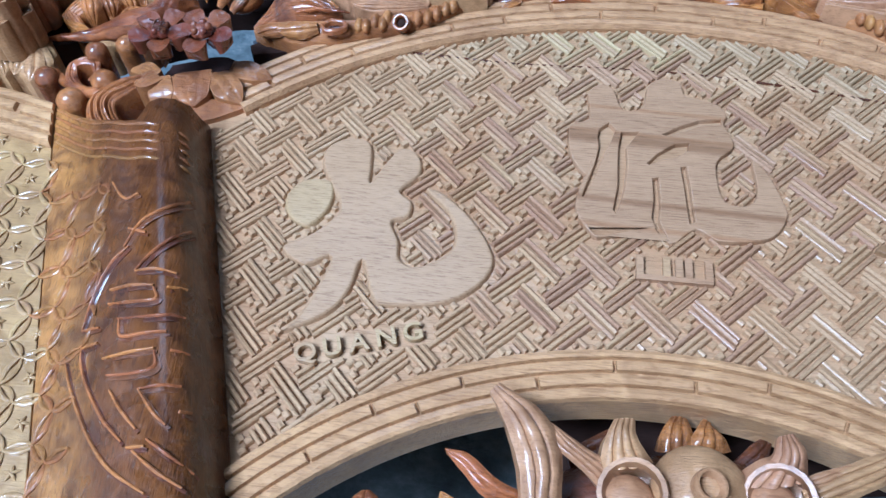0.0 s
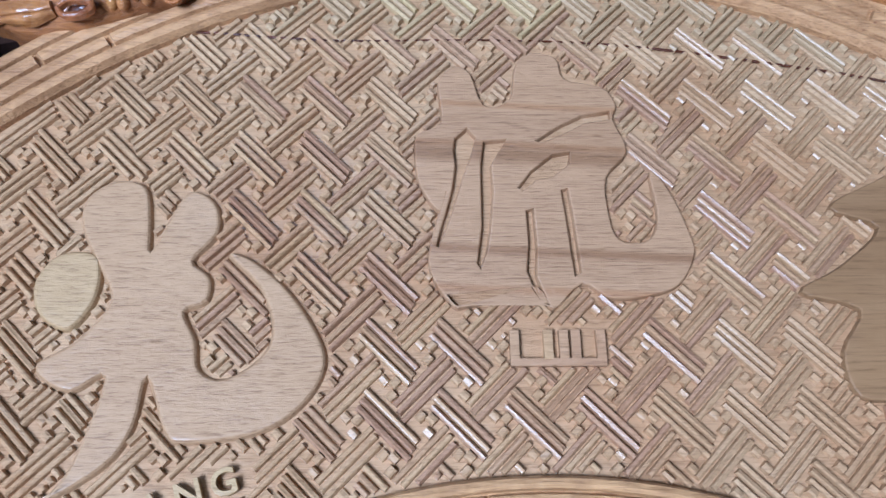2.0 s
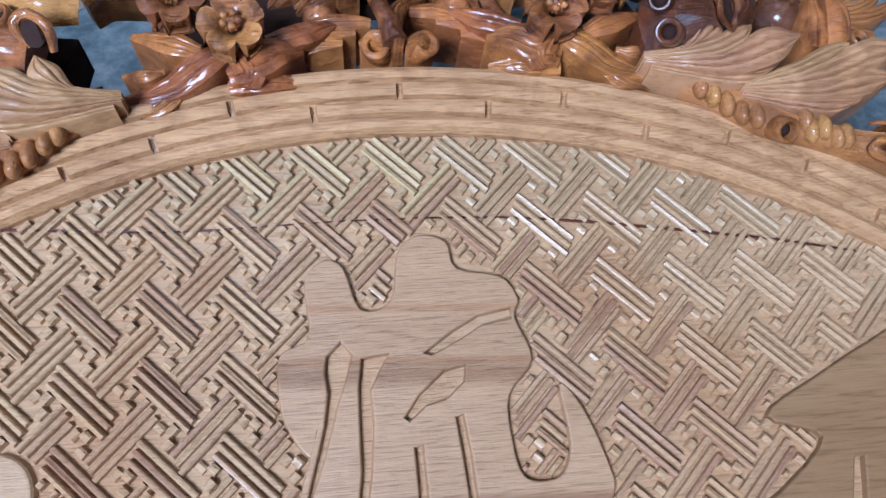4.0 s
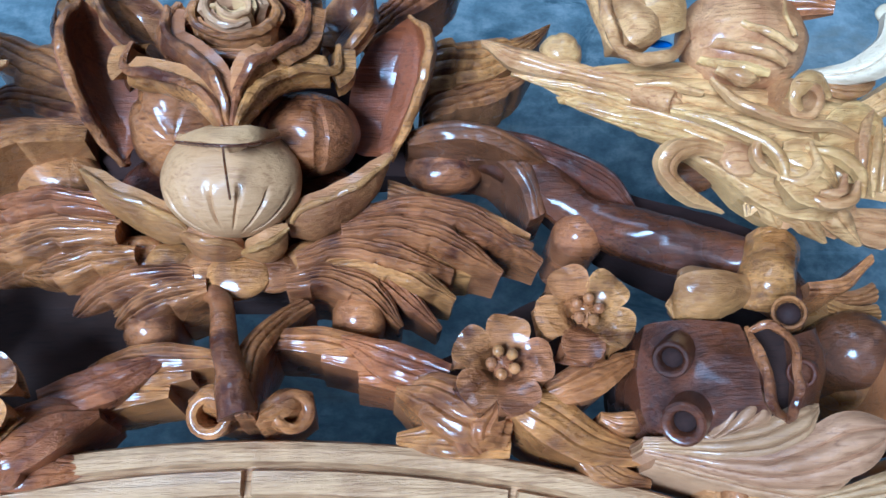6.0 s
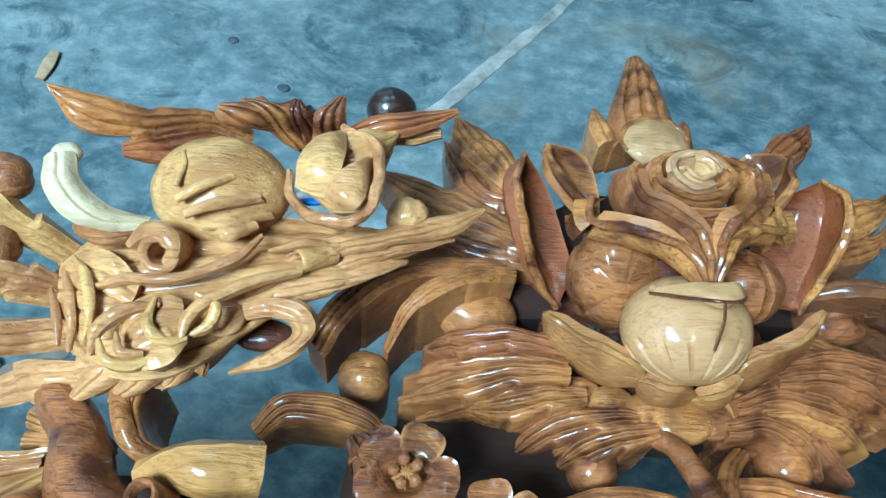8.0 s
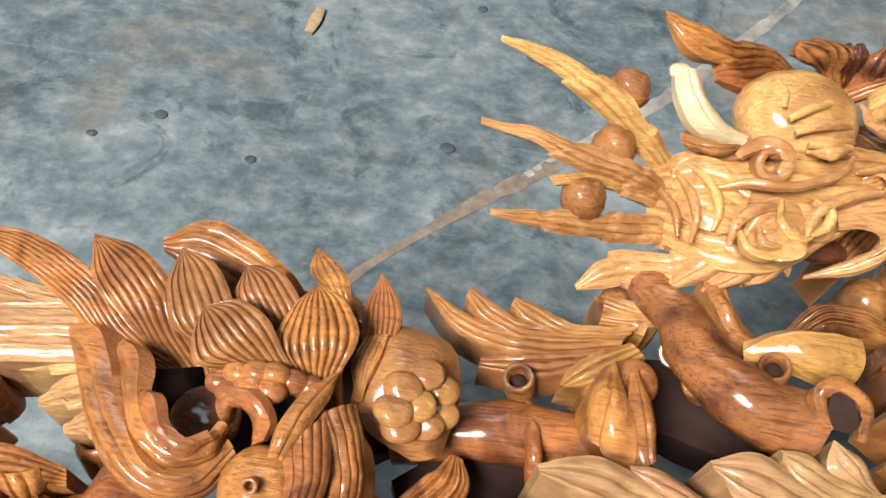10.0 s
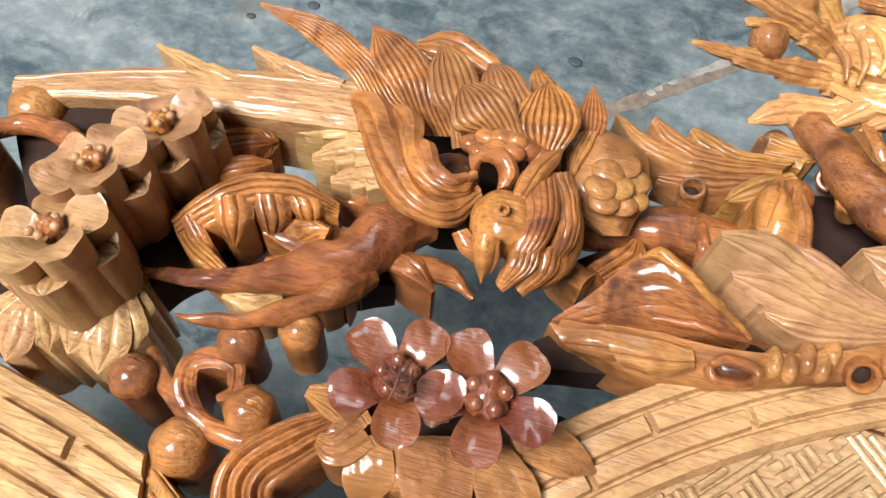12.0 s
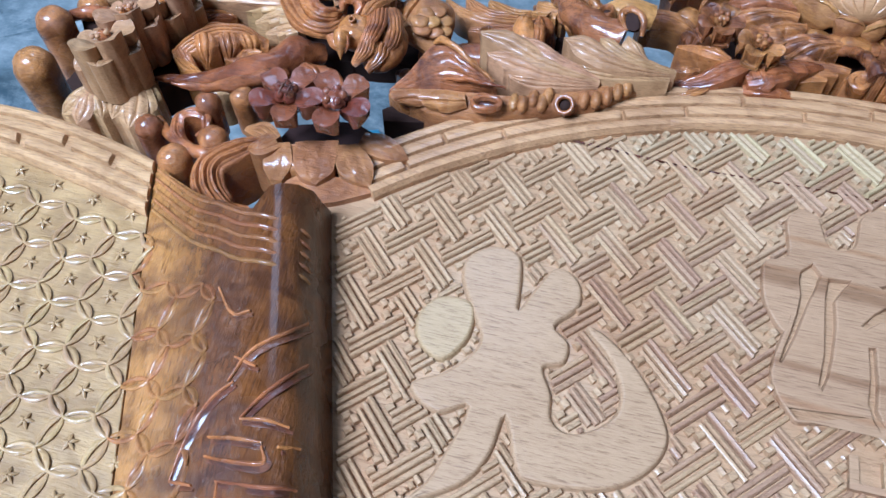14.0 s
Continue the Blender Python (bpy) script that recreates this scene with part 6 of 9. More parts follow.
    crest = part("crest_leaves", *f(loft([(-0.1506, 0.2724, 0.376), (-0.1639, 0.2668, 0.382), (-0.1785, 0.2652, 0.388), (-0.1908, 0.2653, 0.392)], [(-0.1505, 0.2673, 0.374), (-0.1686, 0.2584, 0.380), (-0.1811, 0.2568, 0.386), (-0.1903, 0.2640, 0.391)], 0.22, 0.01, veins=2, cut=0.08, teeth=2, bite=0.2, n=40, grow=1.3, root=0.3)), W_GOLD, back, "brown carved leaves behind the beast head")
    for one, two, mat in (
        ([(-0.1500, 0.2696, 0.372), (-0.1604, 0.2630, 0.376), (-0.1710, 0.2555, 0.380)], [(-0.1498, 0.2623, 0.370), (-0.1589, 0.2561, 0.374), (-0.1702, 0.2528, 0.379)], W_GOLD), ([(-0.1329, 0.2702, 0.372), (-0.1417, 0.2656, 0.380), (-0.1463, 0.2658, 0.384)], [(-0.1282, 0.2721, 0.372), (-0.1338, 0.2710, 0.382), (-0.1451, 0.2688, 0.384)], W_CARVE),
        ([(-0.1301, 0.2706, 0.372), (-0.1336, 0.2695, 0.381), (-0.1397, 0.2715, 0.384)], [(-0.1234, 0.2727, 0.372), (-0.1253, 0.2719, 0.381), (-0.1379, 0.2718, 0.384)], W_CARVE), ([(-0.1249, 0.2717, 0.370), (-0.1260, 0.2702, 0.380), (-0.1238, 0.2732, 0.383)], [(-0.1181, 0.2739, 0.370), (-0.1204, 0.2710, 0.380), (-0.1227, 0.2733, 0.383)], W_DARK),
        ([(-0.1182, 0.2714, 0.370), (-0.1181, 0.2719, 0.378), (-0.1121, 0.2772, 0.381)], [(-0.1104, 0.2724, 0.370), (-0.1106, 0.2717, 0.378), (-0.1098, 0.2770, 0.381)], W_CARVE), ([(-0.1100, 0.2708, 0.372), (-0.1018, 0.2723, 0.377), (-0.0890, 0.2742, 0.379), (-0.0755, 0.2753, 0.381)], [(-0.1090, 0.2669, 0.371), (-0.0977, 0.2674, 0.375), (-0.0849, 0.2706, 0.377), (-0.0751, 0.2747, 0.380)], W_GOLD),
        ([(-0.0958, 0.2744, 0.370), (-0.0887, 0.2744, 0.372), (-0.0802, 0.2731, 0.374)], [(-0.0954, 0.2711, 0.368), (-0.0884, 0.2704, 0.370), (-0.0800, 0.2712, 0.373)], W_HONEY),
    ):
        part("leaf", *f(loft(one, two, 0.22, 0.01, veins=2, cut=0.09, n=28, grow=1.35, root=0.35)), mat, crest)
    part("dark_bead", *f(ball((-0.0960, 0.2838, 0.370), 0.0080, squash=(1.0, 0.85, 0.8), n=18, m=26)), W_BLACK, crest, "nearly black polished bead")


for s, dx, dy in ((1, 0.0, 0.0), (-1, 0.004, 0.010)):
    beast_head(s, dx, dy)
for s in (1,):
    stem = part("arching_stem", *flip(rod([(-0.1846, 0.1940, 0.344), (-0.1743, 0.1801, 0.348), (-0.1685, 0.1649, 0.352), (-0.1553, 0.1527, 0.354), (-0.1391, 0.1483, 0.352)], [0.0066, 0.0076, 0.0093, 0.0099, 0.0116], knots=0.03, seed=7), s, 0, 0), W_CARVE, back, "carved stem with drilled stubs below the beast head")
    part("band", *flip(ribbon([(-0.1660, 0.1941, 0.352), (-0.1621, 0.1828, 0.354), (-0.1575, 0.1768, 0.352), (-0.1471, 0.1729, 0.348)], [0.0024, 0.0027, 0.0027, 0.0014], dome=0.6, down=0.313), s, 0, 0), W_CARVE, stem)
    part("drilled_stub", *flip(tube((-0.1479, 0.1627, 0.350), (-0.1514, 0.1620, 0.362), 0.0048), s, 0, 0), W_CARVE, stem)
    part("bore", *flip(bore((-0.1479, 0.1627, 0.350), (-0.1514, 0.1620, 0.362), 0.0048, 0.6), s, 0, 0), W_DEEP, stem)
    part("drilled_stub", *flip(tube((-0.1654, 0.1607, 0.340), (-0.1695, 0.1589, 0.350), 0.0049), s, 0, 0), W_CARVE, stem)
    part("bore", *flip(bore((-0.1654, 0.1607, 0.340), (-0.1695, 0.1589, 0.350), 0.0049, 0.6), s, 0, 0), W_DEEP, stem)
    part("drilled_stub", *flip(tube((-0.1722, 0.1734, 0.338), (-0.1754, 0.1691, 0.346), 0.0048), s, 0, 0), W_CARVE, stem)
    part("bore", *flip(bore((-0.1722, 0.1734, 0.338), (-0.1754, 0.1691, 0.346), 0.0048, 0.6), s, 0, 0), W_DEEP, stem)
    part("scoop", *flip(loft([(-0.1569, 0.1699, 0.354), (-0.1479, 0.1741, 0.359), (-0.1369, 0.1758, 0.361), (-0.1228, 0.1770, 0.358)], [(-0.1547, 0.1676, 0.348), (-0.1435, 0.1651, 0.352), (-0.1336, 0.1622, 0.352), (-0.1248, 0.1640, 0.350)], 0.25, 0.014, n=34), s, 0, 0), W_HONEY, stem, "pale smooth scooped lip")
    part("band", *flip(loft([(-0.1646, 0.1970, 0.350), (-0.1635, 0.1868, 0.352), (-0.1599, 0.1777, 0.353), (-0.1536, 0.1746, 0.350)], [(-0.1574, 0.1997, 0.346), (-0.1587, 0.1881, 0.350), (-0.1557, 0.1811, 0.350), (-0.1509, 0.1781, 0.346)], 0.3, veins=1, n=26, down=0.316), s, 0, 0), W_CARVE, stem)
    # Near-black face for the shade within the knot's mouth.
    part("mouth_hollow", *flip(loft([(-0.1394, 0.1494, 0.366), (-0.1394, 0.1533, 0.368), (-0.1370, 0.1553, 0.369), (-0.1340, 0.1528, 0.369), (-0.1317, 0.1469, 0.367)], [(-0.1391, 0.1483, 0.365), (-0.1375, 0.1454, 0.364), (-0.1353, 0.1445, 0.364), (-0.1331, 0.1447, 0.364), (-0.1315, 0.1460, 0.365)], 0.05, 0.003, n=24), s, 0, 0), W_DEEP, stem)
    part("split_lip", *flip(ribbon([(-0.1374, 0.1460, 0.362), (-0.1420, 0.1528, 0.368), (-0.1368, 0.1560, 0.370), (-0.1298, 0.1511, 0.368), (-0.1290, 0.1437, 0.362)], [0.0015, 0.0021, 0.0021, 0.0021, 0.0012], dome=0.6, thick=0.006, n=30), s, 0, 0), W_CARVE, stem)
    part("bead", *flip(bead((-0.0999, 0.2117, 0.322), 0.0088, 0.2990, 5), s, 0, 0), W_CARVE, stem)
    part("curl", *flip(ribbon([(-0.1304, 0.1898, 0.330), (-0.1213, 0.1959, 0.336), (-0.1033, 0.1949, 0.334), (-0.0883, 0.1895, 0.326)], [0.003, 0.0045, 0.0045, 0.0015], veins=3, dome=0.5, down=0.313), s, 0, 0), W_CARVE, stem)
    part("dark_leaf", *flip(ribbon([(-0.1007, 0.1907, 0.330), (-0.0942, 0.1828, 0.332), (-0.0985, 0.1714, 0.332)], [0.0044, 0.0085, 0.0022], veins=2, dome=0.4, down=0.313), s, 0, 0), W_DARK, stem)
    part("thorn", *flip(ribbon([(-0.1799, 0.1836, 0.334), (-0.1894, 0.1869, 0.332), (-0.1968, 0.1933, 0.330)], [0.0044, 0.0048, 0.0011], dome=0.5, down=0.313), s, 0, 0), W_CARVE, stem)
for s in (1, -1):
    fan = part("leaf_fan", *flip(loft([(-0.1880, 0.1791, 0.334), (-0.2068, 0.1754, 0.333), (-0.2245, 0.1753, 0.332), (-0.2396, 0.1789, 0.331), (-0.2536, 0.1879, 0.330)], [(-0.1892, 0.1745, 0.331), (-0.2096, 0.1696, 0.330), (-0.2270, 0.1692, 0.330), (-0.2422, 0.1745, 0.330), (-0.2539, 0.1869, 0.330)], 0.2, veins=2, cut=0.09, n=44, grow=1.3, down=0.313), s), W_HONEY, back, "pale carved fan of feathery leaves")
    for one, two in (
        ([(-0.1871, 0.1795, 0.336), (-0.2060, 0.1775, 0.336), (-0.2201, 0.1774, 0.335), (-0.2305, 0.1820, 0.334), (-0.2389, 0.1885, 0.333)], [(-0.1884, 0.1768, 0.333), (-0.2067, 0.1743, 0.332), (-0.2224, 0.1737, 0.332), (-0.2340, 0.1787, 0.332), (-0.2401, 0.1857, 0.333)]),
        ([(-0.1853, 0.1798, 0.338), (-0.1956, 0.1783, 0.338), (-0.2065, 0.1779, 0.338), (-0.2163, 0.1826, 0.336), (-0.2242, 0.1862, 0.335)], [(-0.1884, 0.1777, 0.335), (-0.1989, 0.1760, 0.335), (-0.2103, 0.1759, 0.334), (-0.2197, 0.1789, 0.334), (-0.2251, 0.1840, 0.335)]),
        ([(-0.1881, 0.1744, 0.333), (-0.2043, 0.1705, 0.332), (-0.2199, 0.1684, 0.330), (-0.2327, 0.1659, 0.328)], [(-0.1865, 0.1698, 0.331), (-0.2003, 0.1661, 0.330), (-0.2145, 0.1619, 0.328), (-0.2331, 0.1630, 0.327)]),
        ([(-0.1859, 0.1748, 0.336), (-0.1970, 0.1692, 0.335), (-0.2040, 0.1639, 0.333), (-0.2066, 0.1602, 0.330)], [(-0.1817, 0.1716, 0.335), (-0.1894, 0.1644, 0.334), (-0.1976, 0.1612, 0.332), (-0.2044, 0.1596, 0.330)]),
        ([(-0.1749, 0.1885, 0.340), (-0.1846, 0.1884, 0.338), (-0.1942, 0.1922, 0.335)], [(-0.1760, 0.1859, 0.337), (-0.1856, 0.1857, 0.335), (-0.1948, 0.1875, 0.334)]),
        ([(-0.1746, 0.1864, 0.338), (-0.1850, 0.1842, 0.336), (-0.1951, 0.1856, 0.333)], [(-0.1769, 0.1832, 0.335), (-0.1858, 0.1827, 0.333), (-0.1956, 0.1821, 0.332)]),
    ):
        part("leaf", *flip(loft(one, two, 0.2, veins=2, cut=0.09, n=36, grow=1.3, down=0.313), s), W_HONEY, fan)
    part("bead", *flip(bead((-0.1893, 0.1646, 0.326), 0.0119, 0.3030, 5), s, 0, 0), W_CARVE, fan)
    part("drilled_stub", *flip(tube((-0.2190, 0.1585, 0.325), (-0.2208, 0.1586, 0.335), 0.0052), s, 0, 0), W_CARVE, fan)
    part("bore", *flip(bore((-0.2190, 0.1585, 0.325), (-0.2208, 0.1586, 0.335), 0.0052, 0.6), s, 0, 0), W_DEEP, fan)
bird = part("bird_carving", *ball((-0.2714, 0.1123, 0.352), 0.0175, squash=(0.78, 1.12, 0.62), n=24, m=32), W_GOLD, back, "varnished carved bird with spread feathers")
part("head", *ball((-0.2850, 0.1063, 0.364), 0.0109, squash=(1.0, 1.05, 0.85), n=22, m=28), W_GOLD, bird)
part("eye", *tube((-0.2857, 0.1058, 0.372), (-0.2858, 0.1042, 0.376), 0.0021, hole=0.5), W_GOLD, bird)
part("beak", *loft([(-0.2931, 0.0951, 0.374), (-0.2910, 0.0881, 0.371), (-0.2869, 0.0836, 0.364)], [(-0.2844, 0.0952, 0.374), (-0.2845, 0.0890, 0.370), (-0.2866, 0.0837, 0.364)], 0.4, 0.008, n=22), W_GOLD, bird)
part("beak", *loft([(-0.2996, 0.0968, 0.366), (-0.2960, 0.0927, 0.364), (-0.2909, 0.0910, 0.362)], [(-0.2955, 0.0991, 0.368), (-0.2923, 0.0966, 0.367), (-0.2900, 0.0942, 0.365)], 0.3, 0.008, n=18), W_GOLD, bird)
part("beak_fold", *loft([(-0.2866, 0.0926, 0.373), (-0.2850, 0.0892, 0.370), (-0.2850, 0.0870, 0.366)], [(-0.2840, 0.0949, 0.373), (-0.2832, 0.0909, 0.369), (-0.2844, 0.0872, 0.366)], 0.4, 0.006, n=18), W_GOLD, bird)
# feathers of neck and breast, one over the other
for one, two in (
    ([(-0.2801, 0.1165, 0.370), (-0.2775, 0.1078, 0.371), (-0.2782, 0.0989, 0.369), (-0.2800, 0.0911, 0.364)], [(-0.2729, 0.1261, 0.366), (-0.2695, 0.1126, 0.369), (-0.2711, 0.1007, 0.367), (-0.2779, 0.0898, 0.362)]), ([(-0.2740, 0.1277, 0.366), (-0.2690, 0.1178, 0.366), (-0.2668, 0.1066, 0.364), (-0.2696, 0.0960, 0.358)], [(-0.2669, 0.1329, 0.360), (-0.2627, 0.1223, 0.360), (-0.2605, 0.1108, 0.358), (-0.2665, 0.0953, 0.355)]),
    ([(-0.2784, 0.0967, 0.368), (-0.2793, 0.0909, 0.365), (-0.2817, 0.0862, 0.360)], [(-0.2718, 0.1010, 0.366), (-0.2723, 0.0934, 0.363), (-0.2797, 0.0857, 0.358)]), ([(-0.2716, 0.1018, 0.364), (-0.2714, 0.0944, 0.361), (-0.2751, 0.0887, 0.355)], [(-0.2639, 0.1063, 0.358), (-0.2646, 0.0980, 0.356), (-0.2730, 0.0885, 0.352)]),
):
    part("breast_feather", *loft(one, two, 0.18, 0.005, veins=4, cut=0.035, n=26, grow=1.25), W_GOLD, bird)
# the curled crest and the ribbons that sweep to it
part("crest_curl", *loft([(-0.3018, 0.1277, 0.366), (-0.2965, 0.1293, 0.371), (-0.2895, 0.1264, 0.373), (-0.2857, 0.1219, 0.371), (-0.2866, 0.1176, 0.368)], [(-0.2980, 0.1215, 0.362), (-0.2969, 0.1255, 0.366), (-0.2930, 0.1244, 0.368), (-0.2905, 0.1209, 0.367), (-0.2897, 0.1163, 0.366)], 0.25, 0.008, n=34), W_GOLD, bird)
part("crest_blade", *loft([(-0.2837, 0.1128, 0.372), (-0.2826, 0.1217, 0.373), (-0.2794, 0.1308, 0.370), (-0.2729, 0.1390, 0.366)], [(-0.2794, 0.1127, 0.370), (-0.2761, 0.1213, 0.370), (-0.2730, 0.1298, 0.368), (-0.2719, 0.1383, 0.365)], 0.22, 0.006, veins=1, n=26), W_GOLD, bird)
for one, two, veins in (
    ([(-0.3478, 0.1421, 0.362), (-0.3372, 0.1389, 0.366), (-0.3253, 0.1206, 0.368), (-0.3137, 0.1067, 0.368), (-0.3029, 0.1066, 0.366), (-0.2959, 0.1172, 0.364)], [(-0.3459, 0.1397, 0.358), (-0.3352, 0.1225, 0.360), (-0.3237, 0.1070, 0.362), (-0.3114, 0.1011, 0.362), (-0.3002, 0.1035, 0.360), (-0.2945, 0.1139, 0.360)], 2),
    ([(-0.3299, 0.1385, 0.368), (-0.3236, 0.1331, 0.371), (-0.3180, 0.1184, 0.372), (-0.3083, 0.1111, 0.371), (-0.2998, 0.1136, 0.369), (-0.2980, 0.1213, 0.366)], [(-0.3305, 0.1355, 0.366), (-0.3246, 0.1253, 0.367), (-0.3191, 0.1146, 0.368), (-0.3092, 0.1084, 0.367), (-0.2999, 0.1115, 0.365), (-0.2971, 0.1197, 0.364)], 1),
    ([(-0.3184, 0.1244, 0.372), (-0.3149, 0.1218, 0.374), (-0.3111, 0.1153, 0.374), (-0.3045, 0.1118, 0.373), (-0.2991, 0.1161, 0.370)], [(-0.3194, 0.1226, 0.370), (-0.3167, 0.1179, 0.370), (-0.3127, 0.1134, 0.370), (-0.3048, 0.1104, 0.369), (-0.2989, 0.1158, 0.367)], 1),
):
    part("crest_ribbon", *loft(one, two, 0.2, 0.012, veins=veins, cut=0.08, n=44, grow=1.25), W_GOLD, bird)
# Dark bulge in place of the crest's shaded inside.
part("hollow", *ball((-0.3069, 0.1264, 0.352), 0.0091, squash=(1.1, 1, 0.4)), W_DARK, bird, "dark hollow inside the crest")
# the wing: long quills behind, short coverts in front
for one, two, veins, mat in (
    ([(-0.3318, 0.1448, 0.362), (-0.3439, 0.1556, 0.366), (-0.3652, 0.1650, 0.369), (-0.3894, 0.1657, 0.370)], [(-0.3426, 0.1440, 0.360), (-0.3517, 0.1504, 0.364), (-0.3712, 0.1598, 0.367), (-0.3888, 0.1646, 0.369)], 7, W_GOLD), ([(-0.3186, 0.1466, 0.362), (-0.3234, 0.1557, 0.366), (-0.3356, 0.1655, 0.368), (-0.3482, 0.1688, 0.369)], [(-0.3300, 0.1449, 0.360), (-0.3369, 0.1501, 0.364), (-0.3439, 0.1571, 0.367), (-0.3481, 0.1684, 0.369)], 7, W_GOLD),
    ([(-0.3053, 0.1460, 0.362), (-0.3069, 0.1547, 0.366), (-0.3142, 0.1646, 0.368), (-0.3225, 0.1685, 0.369)], [(-0.3124, 0.1436, 0.360), (-0.3184, 0.1475, 0.364), (-0.3229, 0.1573, 0.367), (-0.3226, 0.1681, 0.369)], 6, W_HONEY), ([(-0.2858, 0.1664, 0.346), (-0.2993, 0.1762, 0.352), (-0.3211, 0.1847, 0.355), (-0.3340, 0.1773, 0.356)], [(-0.2896, 0.1620, 0.344), (-0.3046, 0.1662, 0.349), (-0.3216, 0.1712, 0.352), (-0.3335, 0.1746, 0.354)], 3, W_GOLD),
    ([(-0.2847, 0.1509, 0.358), (-0.2874, 0.1573, 0.362), (-0.2960, 0.1670, 0.364), (-0.3046, 0.1681, 0.365)], [(-0.2938, 0.1519, 0.356), (-0.3002, 0.1541, 0.360), (-0.3048, 0.1596, 0.363), (-0.3047, 0.1677, 0.365)], 7, W_HONEY), ([(-0.2885, 0.1413, 0.366), (-0.2946, 0.1478, 0.370), (-0.3027, 0.1525, 0.371), (-0.3106, 0.1510, 0.371)], [(-0.2983, 0.1374, 0.364), (-0.3067, 0.1365, 0.368), (-0.3107, 0.1424, 0.370), (-0.3109, 0.1505, 0.371)], 8, W_HONEY),
    ([(-0.2733, 0.1397, 0.362), (-0.2711, 0.1495, 0.366), (-0.2757, 0.1593, 0.367), (-0.2830, 0.1645, 0.367)], [(-0.2836, 0.1395, 0.361), (-0.2887, 0.1439, 0.364), (-0.2878, 0.1545, 0.366), (-0.2833, 0.1640, 0.367)], 8, W_GOLD), ([(-0.2760, 0.1714, 0.346), (-0.2807, 0.1802, 0.347), (-0.2892, 0.1870, 0.347)], [(-0.2831, 0.1737, 0.345), (-0.2887, 0.1787, 0.346), (-0.2897, 0.1863, 0.347)], 3, W_GOLD),
    ([(-0.2600, 0.1581, 0.352), (-0.2606, 0.1667, 0.354), (-0.2665, 0.1773, 0.355)], [(-0.2679, 0.1562, 0.351), (-0.2691, 0.1651, 0.353), (-0.2668, 0.1770, 0.355)], 6, W_GOLD), ([(-0.2654, 0.1426, 0.354), (-0.2639, 0.1488, 0.355), (-0.2622, 0.1574, 0.354)], [(-0.2684, 0.1409, 0.352), (-0.2698, 0.1484, 0.353), (-0.2674, 0.1566, 0.353)], 4, W_GOLD),
):
    part("wing_feather", *loft(one, two, 0.12, 0.005, veins=veins, cut=0.04, n=34, grow=1.3, root=0.3), mat, bird)
for x, y, z in [(-0.3020, 0.1324, 0.368), (-0.2975, 0.1344, 0.370), (-0.2927, 0.1351, 0.371), (-0.2879, 0.1352, 0.371), (-0.2834, 0.1348, 0.369), (-0.2791, 0.1344, 0.367), (-0.2984, 0.1296, 0.369), (-0.2935, 0.1309, 0.371), (-0.2881, 0.1308, 0.371)]:
    part("neck_scale", *ball((x, y, z - 0.003), 0.0041, squash=(1.1, 0.85, 0.8)), W_GOLD, bird)
part("rump", *loft([(-0.2669, 0.1571, 0.350), (-0.2678, 0.1422, 0.350), (-0.2629, 0.1311, 0.346), (-0.2495, 0.1266, 0.338)], [(-0.2562, 0.1644, 0.348), (-0.2423, 0.1604, 0.346), (-0.2381, 0.1459, 0.342), (-0.2412, 0.1302, 0.336)], 0.2, 0.012, n=30, m=15), W_HONEY, bird, "pale block cut into round scales")
for x, y, z in [(-0.2548, 0.1423, 0.356), (-0.2491, 0.1481, 0.354), (-0.2441, 0.1454, 0.350), (-0.2563, 0.1354, 0.356), (-0.2502, 0.1385, 0.354), (-0.2434, 0.1393, 0.348), (-0.2539, 0.1320, 0.353), (-0.2473, 0.1348, 0.350)]:
    part("rump_scale", *ball((x, y, z - 0.002), 0.0056, squash=(1.05, 0.9, 0.5)), W_HONEY, bird)
